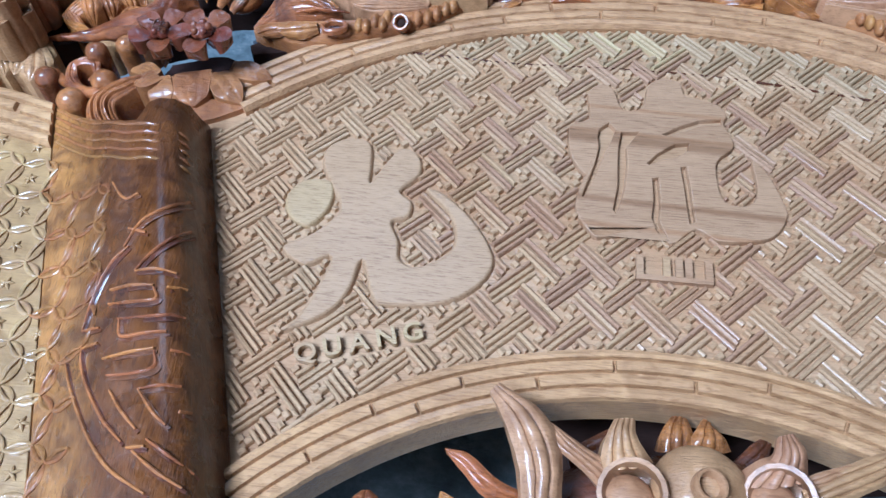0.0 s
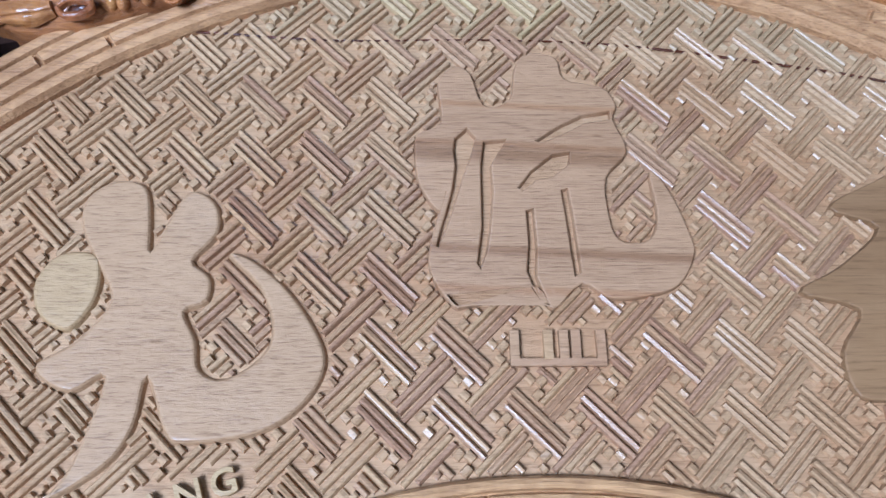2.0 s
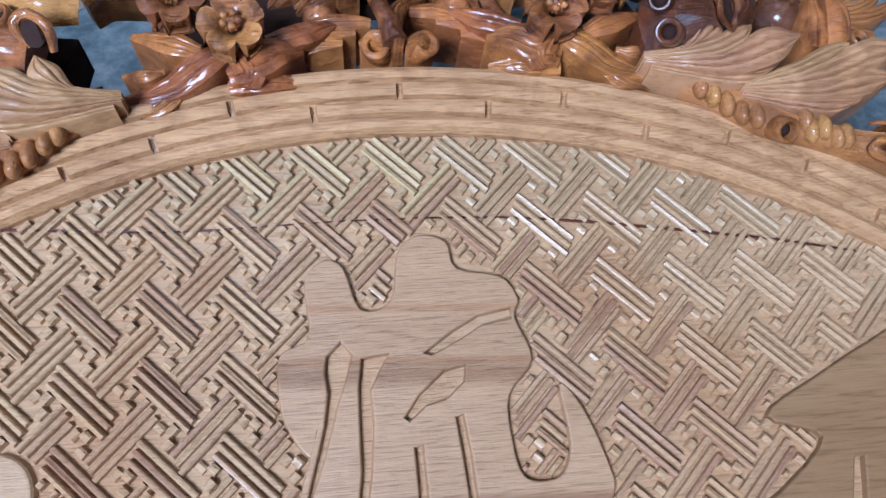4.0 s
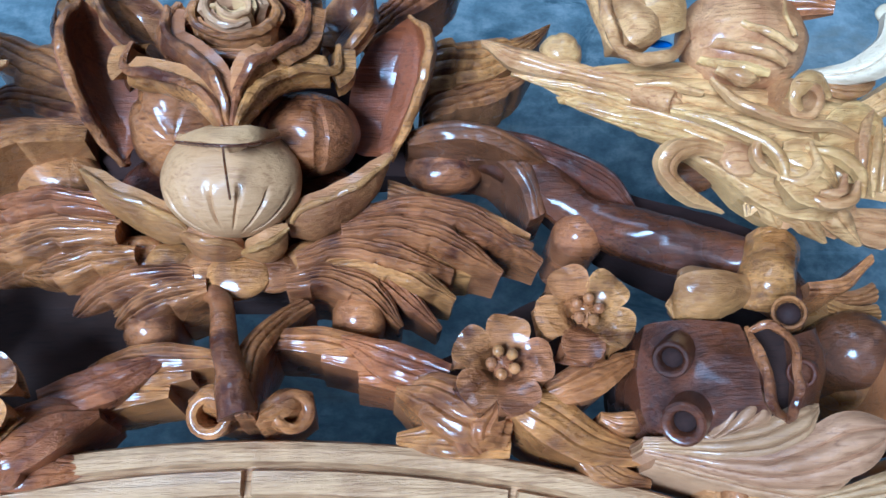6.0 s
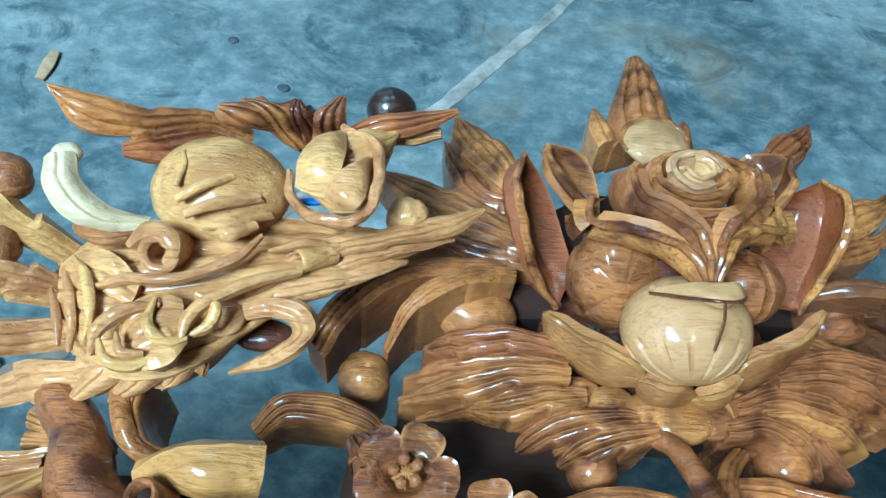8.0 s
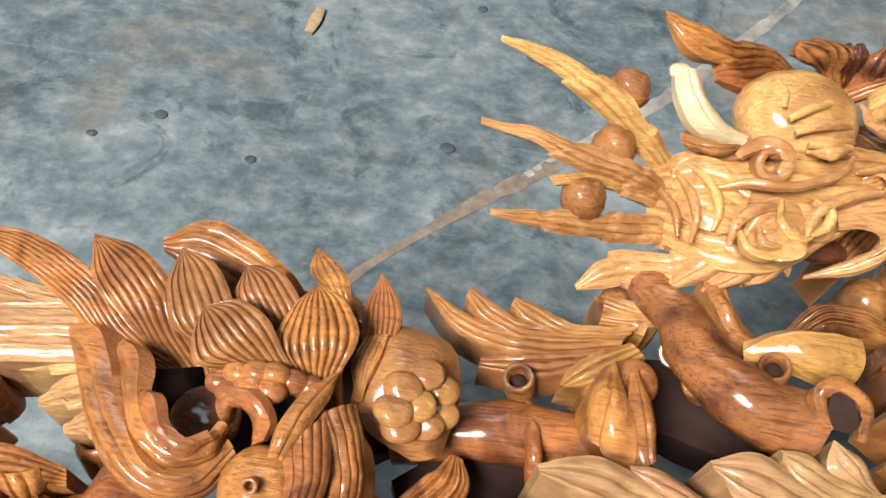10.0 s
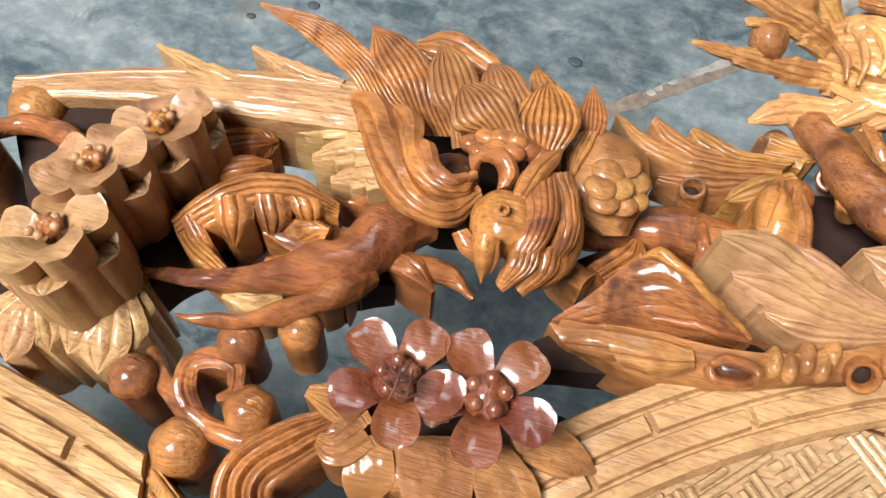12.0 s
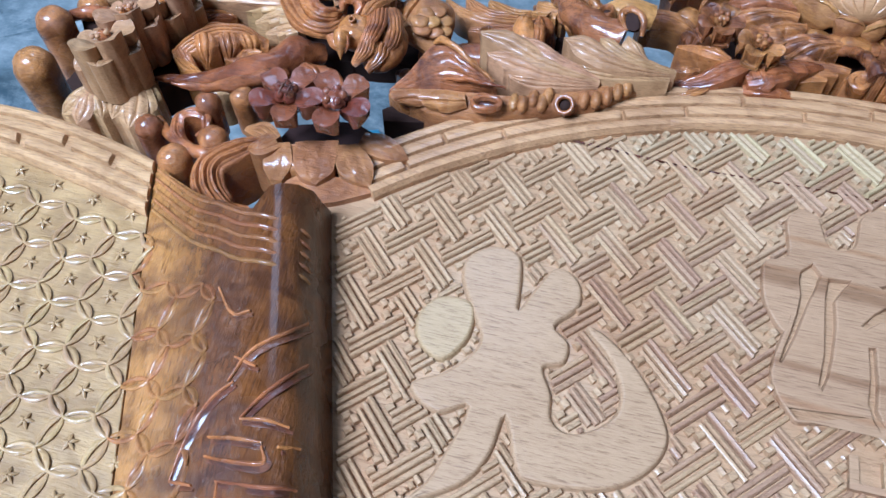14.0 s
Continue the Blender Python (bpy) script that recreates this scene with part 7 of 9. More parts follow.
for s in (1,):
    bough = part("bough", *flip(ribbon([(-0.4753, 0.1236, 0.341), (-0.4282, 0.1385, 0.342), (-0.3890, 0.1438, 0.345), (-0.3473, 0.1504, 0.345)], [0.0048, 0.0081, 0.0105, 0.0113], veins=3, vein_depth=0.06, dome=0.35, n=36, down=0.313), s, 0, 0), W_RAIL, back, "pale carved bough behind the bird")
    part("leaf", *flip(ribbon([(-0.3832, 0.1453, 0.346), (-0.4081, 0.1477, 0.347), (-0.4300, 0.1538, 0.347)], [0.0032, 0.0045, 0.0008], veins=3, vein_depth=0.08, dome=0.3, lobes=3, bite=0.3, down=0.313), s, 0, 0), W_RAIL, bough)
    part("leaf", *flip(ribbon([(-0.3571, 0.1559, 0.347), (-0.3776, 0.1582, 0.347), (-0.3947, 0.1625, 0.348)], [0.0032, 0.004, 0.0008], veins=3, vein_depth=0.08, dome=0.3, lobes=3, bite=0.3, down=0.313), s, 0, 0), W_RAIL, bough)
    part("leaf", *flip(ribbon([(-0.3400, 0.1444, 0.343), (-0.3551, 0.1424, 0.342), (-0.3711, 0.1379, 0.338)], [0.008, 0.008, 0.002], veins=3, vein_depth=0.08, dome=0.3, lobes=3, bite=0.3, down=0.313), s, 0, 0), W_RAIL, bough)
    part("leaf", *flip(ribbon([(-0.3350, 0.1343, 0.344), (-0.3480, 0.1319, 0.342), (-0.3594, 0.1273, 0.339)], [0.0074, 0.007, 0.0016], veins=3, vein_depth=0.08, dome=0.3, lobes=3, bite=0.3, down=0.313), s, 0, 0), W_RAIL, bough)
    part("leaf", *flip(ribbon([(-0.3289, 0.1253, 0.344), (-0.3400, 0.1243, 0.340), (-0.3504, 0.1210, 0.337)], [0.007, 0.0062, 0.0015], veins=3, vein_depth=0.08, dome=0.3, lobes=3, bite=0.3, down=0.313), s, 0, 0), W_RAIL, bough)
    part("leaf", *flip(ribbon([(-0.3970, 0.0902, 0.342), (-0.3823, 0.0781, 0.344), (-0.3629, 0.0697, 0.343)], [0.0015, 0.0033, 0.0011], veins=3, vein_depth=0.14, dome=0.45, down=0.313), s, 0, 0), W_GOLD, bough)
    part("leaf", *flip(ribbon([(-0.3972, 0.1246, 0.338), (-0.3821, 0.1308, 0.335), (-0.3774, 0.1277, 0.331)], [0.0061, 0.0073, 0.002], veins=3, vein_depth=0.14, dome=0.45, down=0.313), s, 0, 0), W_GOLD, bough)
    part("leaf", *flip(ribbon([(-0.4006, 0.1372, 0.335), (-0.3856, 0.1408, 0.335), (-0.3806, 0.1388, 0.331)], [0.0054, 0.0062, 0.0016], veins=3, vein_depth=0.14, dome=0.45, down=0.313), s, 0, 0), W_GOLD, bough)
    part("branch", *flip(rod([(-0.3106, 0.1134, 0.336), (-0.3229, 0.1039, 0.341), (-0.3319, 0.0873, 0.345), (-0.3499, 0.0773, 0.345), (-0.3723, 0.0702, 0.342), (-0.4013, 0.0658, 0.341)], [0.0072, 0.01, 0.01, 0.0068, 0.0039, 0.0014], knots=0.13, seed=4), s, 0, 0), W_GOLD, bough)
    part("twig", *flip(rod([(-0.3244, 0.0853, 0.343), (-0.3332, 0.0713, 0.350), (-0.3442, 0.0610, 0.353), (-0.3586, 0.0528, 0.356), (-0.3732, 0.0490, 0.359)], [0.0057, 0.0047, 0.0037, 0.0025, 0.0008], knots=0.12, seed=5), s, 0, 0), W_GOLD, bough)
    part("twig", *flip(rod([(-0.3239, 0.0957, 0.341), (-0.3129, 0.0949, 0.339), (-0.2990, 0.0967, 0.336), (-0.2887, 0.0901, 0.336)], [0.0044, 0.0048, 0.004, 0.0011]), s, 0, 0), W_GOLD, bough)
    part("leaf", *flip(frond([(-0.3419, 0.0966, 0.345), (-0.3529, 0.0972, 0.344), (-0.3657, 0.0944, 0.340)], [0.0044, 0.0044, 0.0011], count=3, down=0.31), s, 0, 0), W_GOLD, bough)
    part("leaf", *flip(frond([(-0.3443, 0.0834, 0.348), (-0.3559, 0.0804, 0.345), (-0.3675, 0.0756, 0.341)], [0.0043, 0.0047, 0.0011], count=3, down=0.31), s, 0, 0), W_GOLD, bough)
    part("leaf", *flip(frond([(-0.3319, 0.0893, 0.351), (-0.3359, 0.0804, 0.352), (-0.3445, 0.0741, 0.348)], [0.0045, 0.0052, 0.0014], count=3, down=0.31), s, 0, 0), W_GOLD, bough)
    part("leaf", *flip(ribbon([(-0.3189, 0.0963, 0.341), (-0.3099, 0.0933, 0.342), (-0.3024, 0.0884, 0.338)], [0.0032, 0.0043, 0.0009], veins=1, vein_depth=0.06, dome=0.4, down=0.313), s, 0, 0), W_GOLD, bough)
    part("leaf", *flip(ribbon([(-0.3649, 0.0934, 0.340), (-0.3494, 0.0946, 0.338), (-0.3359, 0.1029, 0.335)], [0.0015, 0.0056, 0.0026], dome=0.5, down=0.313), s, 0, 0), W_GOLD, bough)
    part("leaf", *flip(ribbon([(-0.3693, 0.0664, 0.340), (-0.3592, 0.0674, 0.339), (-0.3512, 0.0725, 0.337)], [0.0011, 0.0043, 0.0022], veins=2, dome=0.5, down=0.313), s, 0, 0), W_RAIL, bough)
    part("drilled_stub", *flip(tube((-0.3390, 0.1170, 0.321), (-0.3424, 0.1223, 0.330), 0.0080), s, 0, 0), W_GOLD, bough)
    part("bore", *flip(bore((-0.3390, 0.1170, 0.321), (-0.3424, 0.1223, 0.330), 0.0080, 0.6), s, 0, 0), W_DEEP, bough)
    part("trunk", *flip(rod([(-0.2576, 0.1382, 0.318), (-0.2392, 0.1420, 0.321), (-0.2184, 0.1445, 0.323), (-0.1961, 0.1409, 0.321), (-0.1791, 0.1346, 0.317)], [0.0079, 0.0091, 0.0103, 0.0115, 0.0099], knots=0.03, seed=6), s, 0, 0), W_GOLD, bough)
    part("trunk_band", *flip(rod([(-0.2157, 0.1535, 0.325), (-0.2143, 0.1361, 0.335), (-0.2136, 0.1266, 0.329)], [0.0023, 0.0026, 0.0019]), s, 0, 0), W_GOLD, bough)
    part("leaf", *flip(ribbon([(-0.2478, 0.1113, 0.334), (-0.2384, 0.1220, 0.334), (-0.2366, 0.1314, 0.332)], [0.0064, 0.0067, 0.0022], veins=3, dome=0.4, down=0.313), s, 0, 0), W_GOLD, bough)
    part("leaf", *flip(ribbon([(-0.2516, 0.1080, 0.336), (-0.2603, 0.1129, 0.333), (-0.2657, 0.1169, 0.329)], [0.0041, 0.0045, 0.0019], dome=0.5, down=0.313), s, 0, 0), W_GOLD, bough)
    part("bead", *flip(bead((-0.1901, 0.1938, 0.328), 0.0054, 0.3050, 0), s, 0, 0), W_GOLD, bough)
    part("bead", *flip(bead((-0.1866, 0.1590, 0.342), 0.0075, 0.3080, 0), s, 0, 0), W_GOLD, bough)
# palmate leaves under the deep blossoms, each lobe with tall cut sides
for root, tips in (
    ((-0.4040, 0.0626, 0.345), [(-0.4093, 0.0335, 0.338), (-0.3981, 0.0307, 0.336), (-0.3915, 0.0390, 0.335), (-0.3899, 0.0495, 0.334), (-0.3931, 0.0615, 0.336)]),
    ((-0.4264, 0.0506, 0.345), [(-0.4402, 0.0308, 0.336), (-0.4281, 0.0263, 0.336), (-0.4224, 0.0312, 0.337), (-0.4160, 0.0335, 0.336), (-0.4156, 0.0449, 0.337)]),
):
    leaf = part("palmate_leaf", *ball((root[0], root[1], root[2] - 0.008), 0.0085, squash=(1, 1, 0.6)), W_RAIL, back, "pale palmate leaf with tall dark cut sides")
    for x, y, z in tips:
        d = np.array((x - root[0], y - root[1], z - root[2]))
        side = np.array((-d[1], d[0], 0.0)) * 0.3
        r = np.array(root)
        one = [r + side * 0.15, r + d * 0.4 + side * 0.75 + (0, 0, 0.001), r + d * 0.75 + side * 0.9, r + d]
        two = [r - side * 0.15, r + d * 0.4 - side * 0.75 + (0, 0, 0.001), r + d * 0.75 - side * 0.9, r + d]
        part("leaf_lobe", *loft([tuple(q) for q in one], [tuple(q) for q in two], 0.14, veins=2, cut=0.06, n=26, down=0.296), W_RAIL, leaf)
# the fan of leaves between the blossoms and the bird
fan_leaf = part("curled_leaf", *loft([(-0.3941, 0.0852, 0.345), (-0.3860, 0.0955, 0.350), (-0.3734, 0.1058, 0.352), (-0.3571, 0.1107, 0.350), (-0.3424, 0.1084, 0.344)], [(-0.3880, 0.0812, 0.342), (-0.3778, 0.0889, 0.347), (-0.3663, 0.0964, 0.348), (-0.3541, 0.1013, 0.346), (-0.3416, 0.1044, 0.342)], 0.18, veins=4, cut=0.06, n=36, grow=1.15, down=0.312), W_GOLD, back, "carved leaf with hanging curled lobes")
for one, two in (
    ([(-0.3823, 0.0944, 0.351), (-0.3798, 0.0893, 0.348), (-0.3743, 0.0849, 0.338)], [(-0.3711, 0.0994, 0.351), (-0.3676, 0.0919, 0.348), (-0.3719, 0.0852, 0.338)]), ([(-0.3705, 0.1002, 0.350), (-0.3666, 0.0939, 0.347), (-0.3626, 0.0921, 0.338)], [(-0.3596, 0.1035, 0.350), (-0.3565, 0.0976, 0.346), (-0.3602, 0.0924, 0.338)]),
    ([(-0.3599, 0.1040, 0.349), (-0.3558, 0.1001, 0.346), (-0.3514, 0.0997, 0.338)], [(-0.3487, 0.1069, 0.348), (-0.3463, 0.1030, 0.344), (-0.3499, 0.0997, 0.338)]), ([(-0.3913, 0.0854, 0.346), (-0.3839, 0.0790, 0.342), (-0.3740, 0.0765, 0.336)], [(-0.3870, 0.0895, 0.348), (-0.3795, 0.0826, 0.344), (-0.3730, 0.0777, 0.336)]),
    ([(-0.3907, 0.1140, 0.340), (-0.3825, 0.1189, 0.342), (-0.3735, 0.1219, 0.338)], [(-0.3888, 0.1083, 0.338), (-0.3802, 0.1121, 0.340), (-0.3729, 0.1210, 0.337)]), ([(-0.3924, 0.1252, 0.338), (-0.3837, 0.1291, 0.340), (-0.3755, 0.1324, 0.336)], [(-0.3919, 0.1202, 0.336), (-0.3819, 0.1237, 0.338), (-0.3754, 0.1316, 0.335)]),
):
    part("leaf_lobe", *loft(one, two, 0.22, veins=2, cut=0.07, n=26, grow=1.1, down=0.314), W_GOLD, fan_leaf)
for s in (1,):
    deep_a = part("deep_blossom_heart", *flip(ball((-0.4161, 0.0880, 0.369), 0.0042, squash=(1, 1, 0.9), slits=8, deep=0.2), s, 0, 0), W_GOLD, back, "deep-cut carved blossom with tall petals")
    blossom((-0.4161, 0.0880, 0.369), 0.0178, 0.40, 5, deep=0.031, wide=0.42, lean=0.4, mat=W_BLUSH, parent=deep_a, side=s)
for s in (1,):
    deep_b = part("deep_blossom_heart", *flip(ball((-0.4060, 0.1124, 0.361), 0.0044, squash=(1, 1, 0.9), slits=8, deep=0.2), s, 0, 0), W_GOLD, back, "deep-cut carved blossom with tall petals")
    blossom((-0.4060, 0.1124, 0.361), 0.0178, 0.90, 5, deep=0.031, wide=0.42, lean=0.4, mat=W_BLUSH, parent=deep_b, side=s)
for s in (1,):
    deep_c = part("deep_blossom_heart", *flip(ball((-0.4143, 0.0608, 0.374), 0.0040, squash=(1, 1, 0.9), slits=8, deep=0.2), s, 0, 0), W_GOLD, back, "deep-cut carved blossom with tall petals")
    blossom((-0.4143, 0.0590, 0.374), 0.0178, 0.70, 5, deep=0.031, wide=0.42, lean=0.4, mat=W_BLUSH, parent=deep_c, side=s)
for s in (1,):
    beads = part("bead_spray", *flip(rod([(-0.4839, 0.0934, 0.342), (-0.4585, 0.1095, 0.342), (-0.4262, 0.0967, 0.347), (-0.4146, 0.0695, 0.348), (-0.3980, 0.0569, 0.342)], [0.0036, 0.0041, 0.0051, 0.0061, 0.0041]), s, 0, 0), W_GOLD, back, "carved beads and leaves beside the side panel")
    part("bead", *flip(bead((-0.4739, 0.0908, 0.345), 0.0112, 0.305, 5), s, 0, 0), W_CARVE, beads)
    part("bead", *flip(bead((-0.4664, 0.1189, 0.334), 0.0108, 0.300, 5), s, 0, 0), W_CARVE, beads)
    part("bead", *flip(bead((-0.4711, 0.0586, 0.340), 0.0125, 0.300, 5), s, 0, 0), W_CARVE, beads)
    part("bead", *flip(bead((-0.3858, 0.0324, 0.338), 0.0079, 0.302, 5), s, 0, 0), W_CARVE, beads)
    part("bead", *flip(bead((-0.3638, 0.0166, 0.334), 0.0098, 0.300, 5), s, 0, 0), W_CARVE, beads)
    part("bead", *flip(bead((-0.3465, 0.0323, 0.338), 0.0086, 0.304, 5), s, 0, 0), W_GOLD, beads)
    part("bead", *flip(bead((-0.3555, 0.0505, 0.346), 0.0074, 0.322, 5), s, 0, 0), W_CARVE, beads)
    part("bead", *flip(bead((-0.3383, 0.0592, 0.346), 0.0074, 0.322, 5), s, 0, 0), W_CARVE, beads)
    part("twig", *flip(rod([(-0.3855, 0.0435, 0.334), (-0.3740, 0.0323, 0.336), (-0.3591, 0.0249, 0.337), (-0.3453, 0.0230, 0.337), (-0.3304, 0.0282, 0.338), (-0.3161, 0.0348, 0.338)], [0.0022, 0.0034, 0.0036, 0.0036, 0.0045, 0.0062], n=34), s, 0, 0), W_GOLD, beads)
    part("curl", *flip(ribbon([(-0.3608, 0.0250, 0.338), (-0.3678, 0.0324, 0.341), (-0.3681, 0.0400, 0.344), (-0.3619, 0.0439, 0.345), (-0.3547, 0.0429, 0.344), (-0.3533, 0.0366, 0.341), (-0.3578, 0.0334, 0.338)], [0.0028, 0.0036, 0.0036, 0.0034, 0.003, 0.0024, 0.0012], dome=0.35, veins=1, vein_depth=0.12, n=48, down=0.313), s, 0, 0), W_GOLD, beads)
    part("curl", *flip(ribbon([(-0.3171, 0.0372, 0.340), (-0.3284, 0.0265, 0.342), (-0.3389, 0.0141, 0.341), (-0.3372, 0.0029, 0.336), (-0.3260, -0.0049, 0.330), (-0.3154, 0.0002, 0.325)], [0.005, 0.008, 0.0092, 0.0092, 0.0075, 0.003], veins=3, vein_depth=0.14, dome=0.4, n=40, down=0.305), s, 0, 0), W_GOLD, beads)
for s in (1,):
    plum_a = part("plum_blossom_heart", *flip(ball((-0.3016, 0.0444, 0.373), 0.0070, squash=(1, 1, 0.6), slits=8, deep=0.2), s, 0, 0), W_PLUM, back, "glossy dark plum-stained blossom")
    blossom((-0.3016, 0.0444, 0.373), 0.0190, 1.20, 5, deep=0.012, wide=0.35, mat=W_PLUM, parent=plum_a, side=s)
    part("heart_cut", *flip(ribbon([(-0.3056, 0.0408, 0.382), (-0.2989, 0.0374, 0.383), (-0.2944, 0.0394, 0.381)], [0.0003, 0.0005, 0.0003], dome=0.6, thick=0.002), s, 0, 0), W_DARK, plum_a)
    part("heart_cut", *flip(ribbon([(-0.3055, 0.0438, 0.382), (-0.2994, 0.0415, 0.383), (-0.2954, 0.0428, 0.381)], [0.0003, 0.0005, 0.0003], dome=0.6, thick=0.002), s, 0, 0), W_DARK, plum_a)
    part("heart_cut", *flip(ribbon([(-0.3015, 0.0354, 0.382), (-0.3004, 0.0398, 0.384), (-0.3010, 0.0466, 0.381)], [0.0003, 0.0005, 0.0003], dome=0.6, thick=0.002), s, 0, 0), W_DARK, plum_a)
    part("heart_cut", *flip(ribbon([(-0.2978, 0.0357, 0.381), (-0.2969, 0.0394, 0.383), (-0.2975, 0.0459, 0.381)], [0.0003, 0.0005, 0.0003], dome=0.6, thick=0.002), s, 0, 0), W_DARK, plum_a)
for s in (1,):
    plum_b = part("plum_blossom_heart", *flip(ball((-0.2763, 0.0466, 0.373), 0.0069, squash=(1, 1, 0.6), slits=8, deep=0.2), s, 0, 0), W_PLUM, back, "glossy dark plum-stained blossom")
    blossom((-0.2763, 0.0466, 0.373), 0.0196, 0.95, 5, deep=0.012, wide=0.35, mat=W_PLUM, parent=plum_b, side=s)
for s in (1,):
    bracts = part("bract_leaves", *flip(loft([(-0.2986, 0.0358, 0.346), (-0.2955, 0.0240, 0.346), (-0.2897, 0.0159, 0.344), (-0.2812, 0.0145, 0.341)], [(-0.2761, 0.0421, 0.346), (-0.2737, 0.0312, 0.346), (-0.2735, 0.0219, 0.344), (-0.2802, 0.0148, 0.341)], 0.02, veins=2, cut=0.01, n=34, m=17, down=0.313), s), W_HONEY, back, "pale carved leaves under the dark blossoms")
    for one, two in (
        ([(-0.2781, 0.0379, 0.346), (-0.2732, 0.0277, 0.345), (-0.2672, 0.0215, 0.343), (-0.2530, 0.0211, 0.339)], [(-0.2661, 0.0425, 0.346), (-0.2575, 0.0361, 0.346), (-0.2528, 0.0298, 0.344), (-0.2521, 0.0218, 0.339)]),
        ([(-0.2667, 0.0414, 0.344), (-0.2551, 0.0386, 0.343), (-0.2464, 0.0389, 0.342), (-0.2378, 0.0425, 0.340)], [(-0.2641, 0.0525, 0.345), (-0.2515, 0.0526, 0.345), (-0.2424, 0.0479, 0.343), (-0.2374, 0.0434, 0.340)]),
        ([(-0.3125, 0.0328, 0.345), (-0.3123, 0.0239, 0.344), (-0.3110, 0.0182, 0.341), (-0.3073, 0.0150, 0.336)], [(-0.3014, 0.0348, 0.346), (-0.2975, 0.0272, 0.345), (-0.2967, 0.0212, 0.342), (-0.3008, 0.0162, 0.336)]),
        ([(-0.3045, 0.0336, 0.344), (-0.3009, 0.0246, 0.343), (-0.2979, 0.0207, 0.341), (-0.2931, 0.0207, 0.338)], [(-0.2961, 0.0359, 0.345), (-0.2928, 0.0281, 0.344), (-0.2915, 0.0236, 0.342), (-0.2925, 0.0209, 0.338)]),
    ):
        part("leaf", *flip(loft(one, two, 0.02, veins=2, cut=0.01, n=30, m=17, down=0.313), s), W_HONEY, bracts)
    part("leaf_ground", *flip(loft([(-0.3059, -0.0004, 0.337), (-0.2992, 0.0108, 0.338), (-0.2929, 0.0188, 0.339), (-0.2815, 0.0200, 0.339), (-0.2708, 0.0236, 0.339), (-0.2522, 0.0278, 0.338)], [(-0.2970, -0.0028, 0.336), (-0.2851, 0.0020, 0.337), (-0.2719, 0.0072, 0.337), (-0.2628, 0.0119, 0.337), (-0.2557, 0.0164, 0.337), (-0.2495, 0.0209, 0.337)], 0.02, n=30, m=9, down=0.313), s), W_HONEY, bracts, "flat reddish wood left under the leaves")
    part("leaf", *flip(ribbon([(-0.3096, 0.0348, 0.346), (-0.3157, 0.0278, 0.347), (-0.3222, 0.0282, 0.345)], [0.0063, 0.0063, 0.0019], veins=3, vein_depth=0.045, dome=0.05, down=0.313), s, 0, 0), W_HONEY, bracts)
    part("leaf", *flip(ribbon([(-0.3309, 0.0428, 0.341), (-0.3209, 0.0415, 0.344), (-0.3096, 0.0348, 0.346)], [0.002, 0.006, 0.004], veins=3, vein_depth=0.045, dome=0.05, down=0.313), s, 0, 0), W_HONEY, bracts)
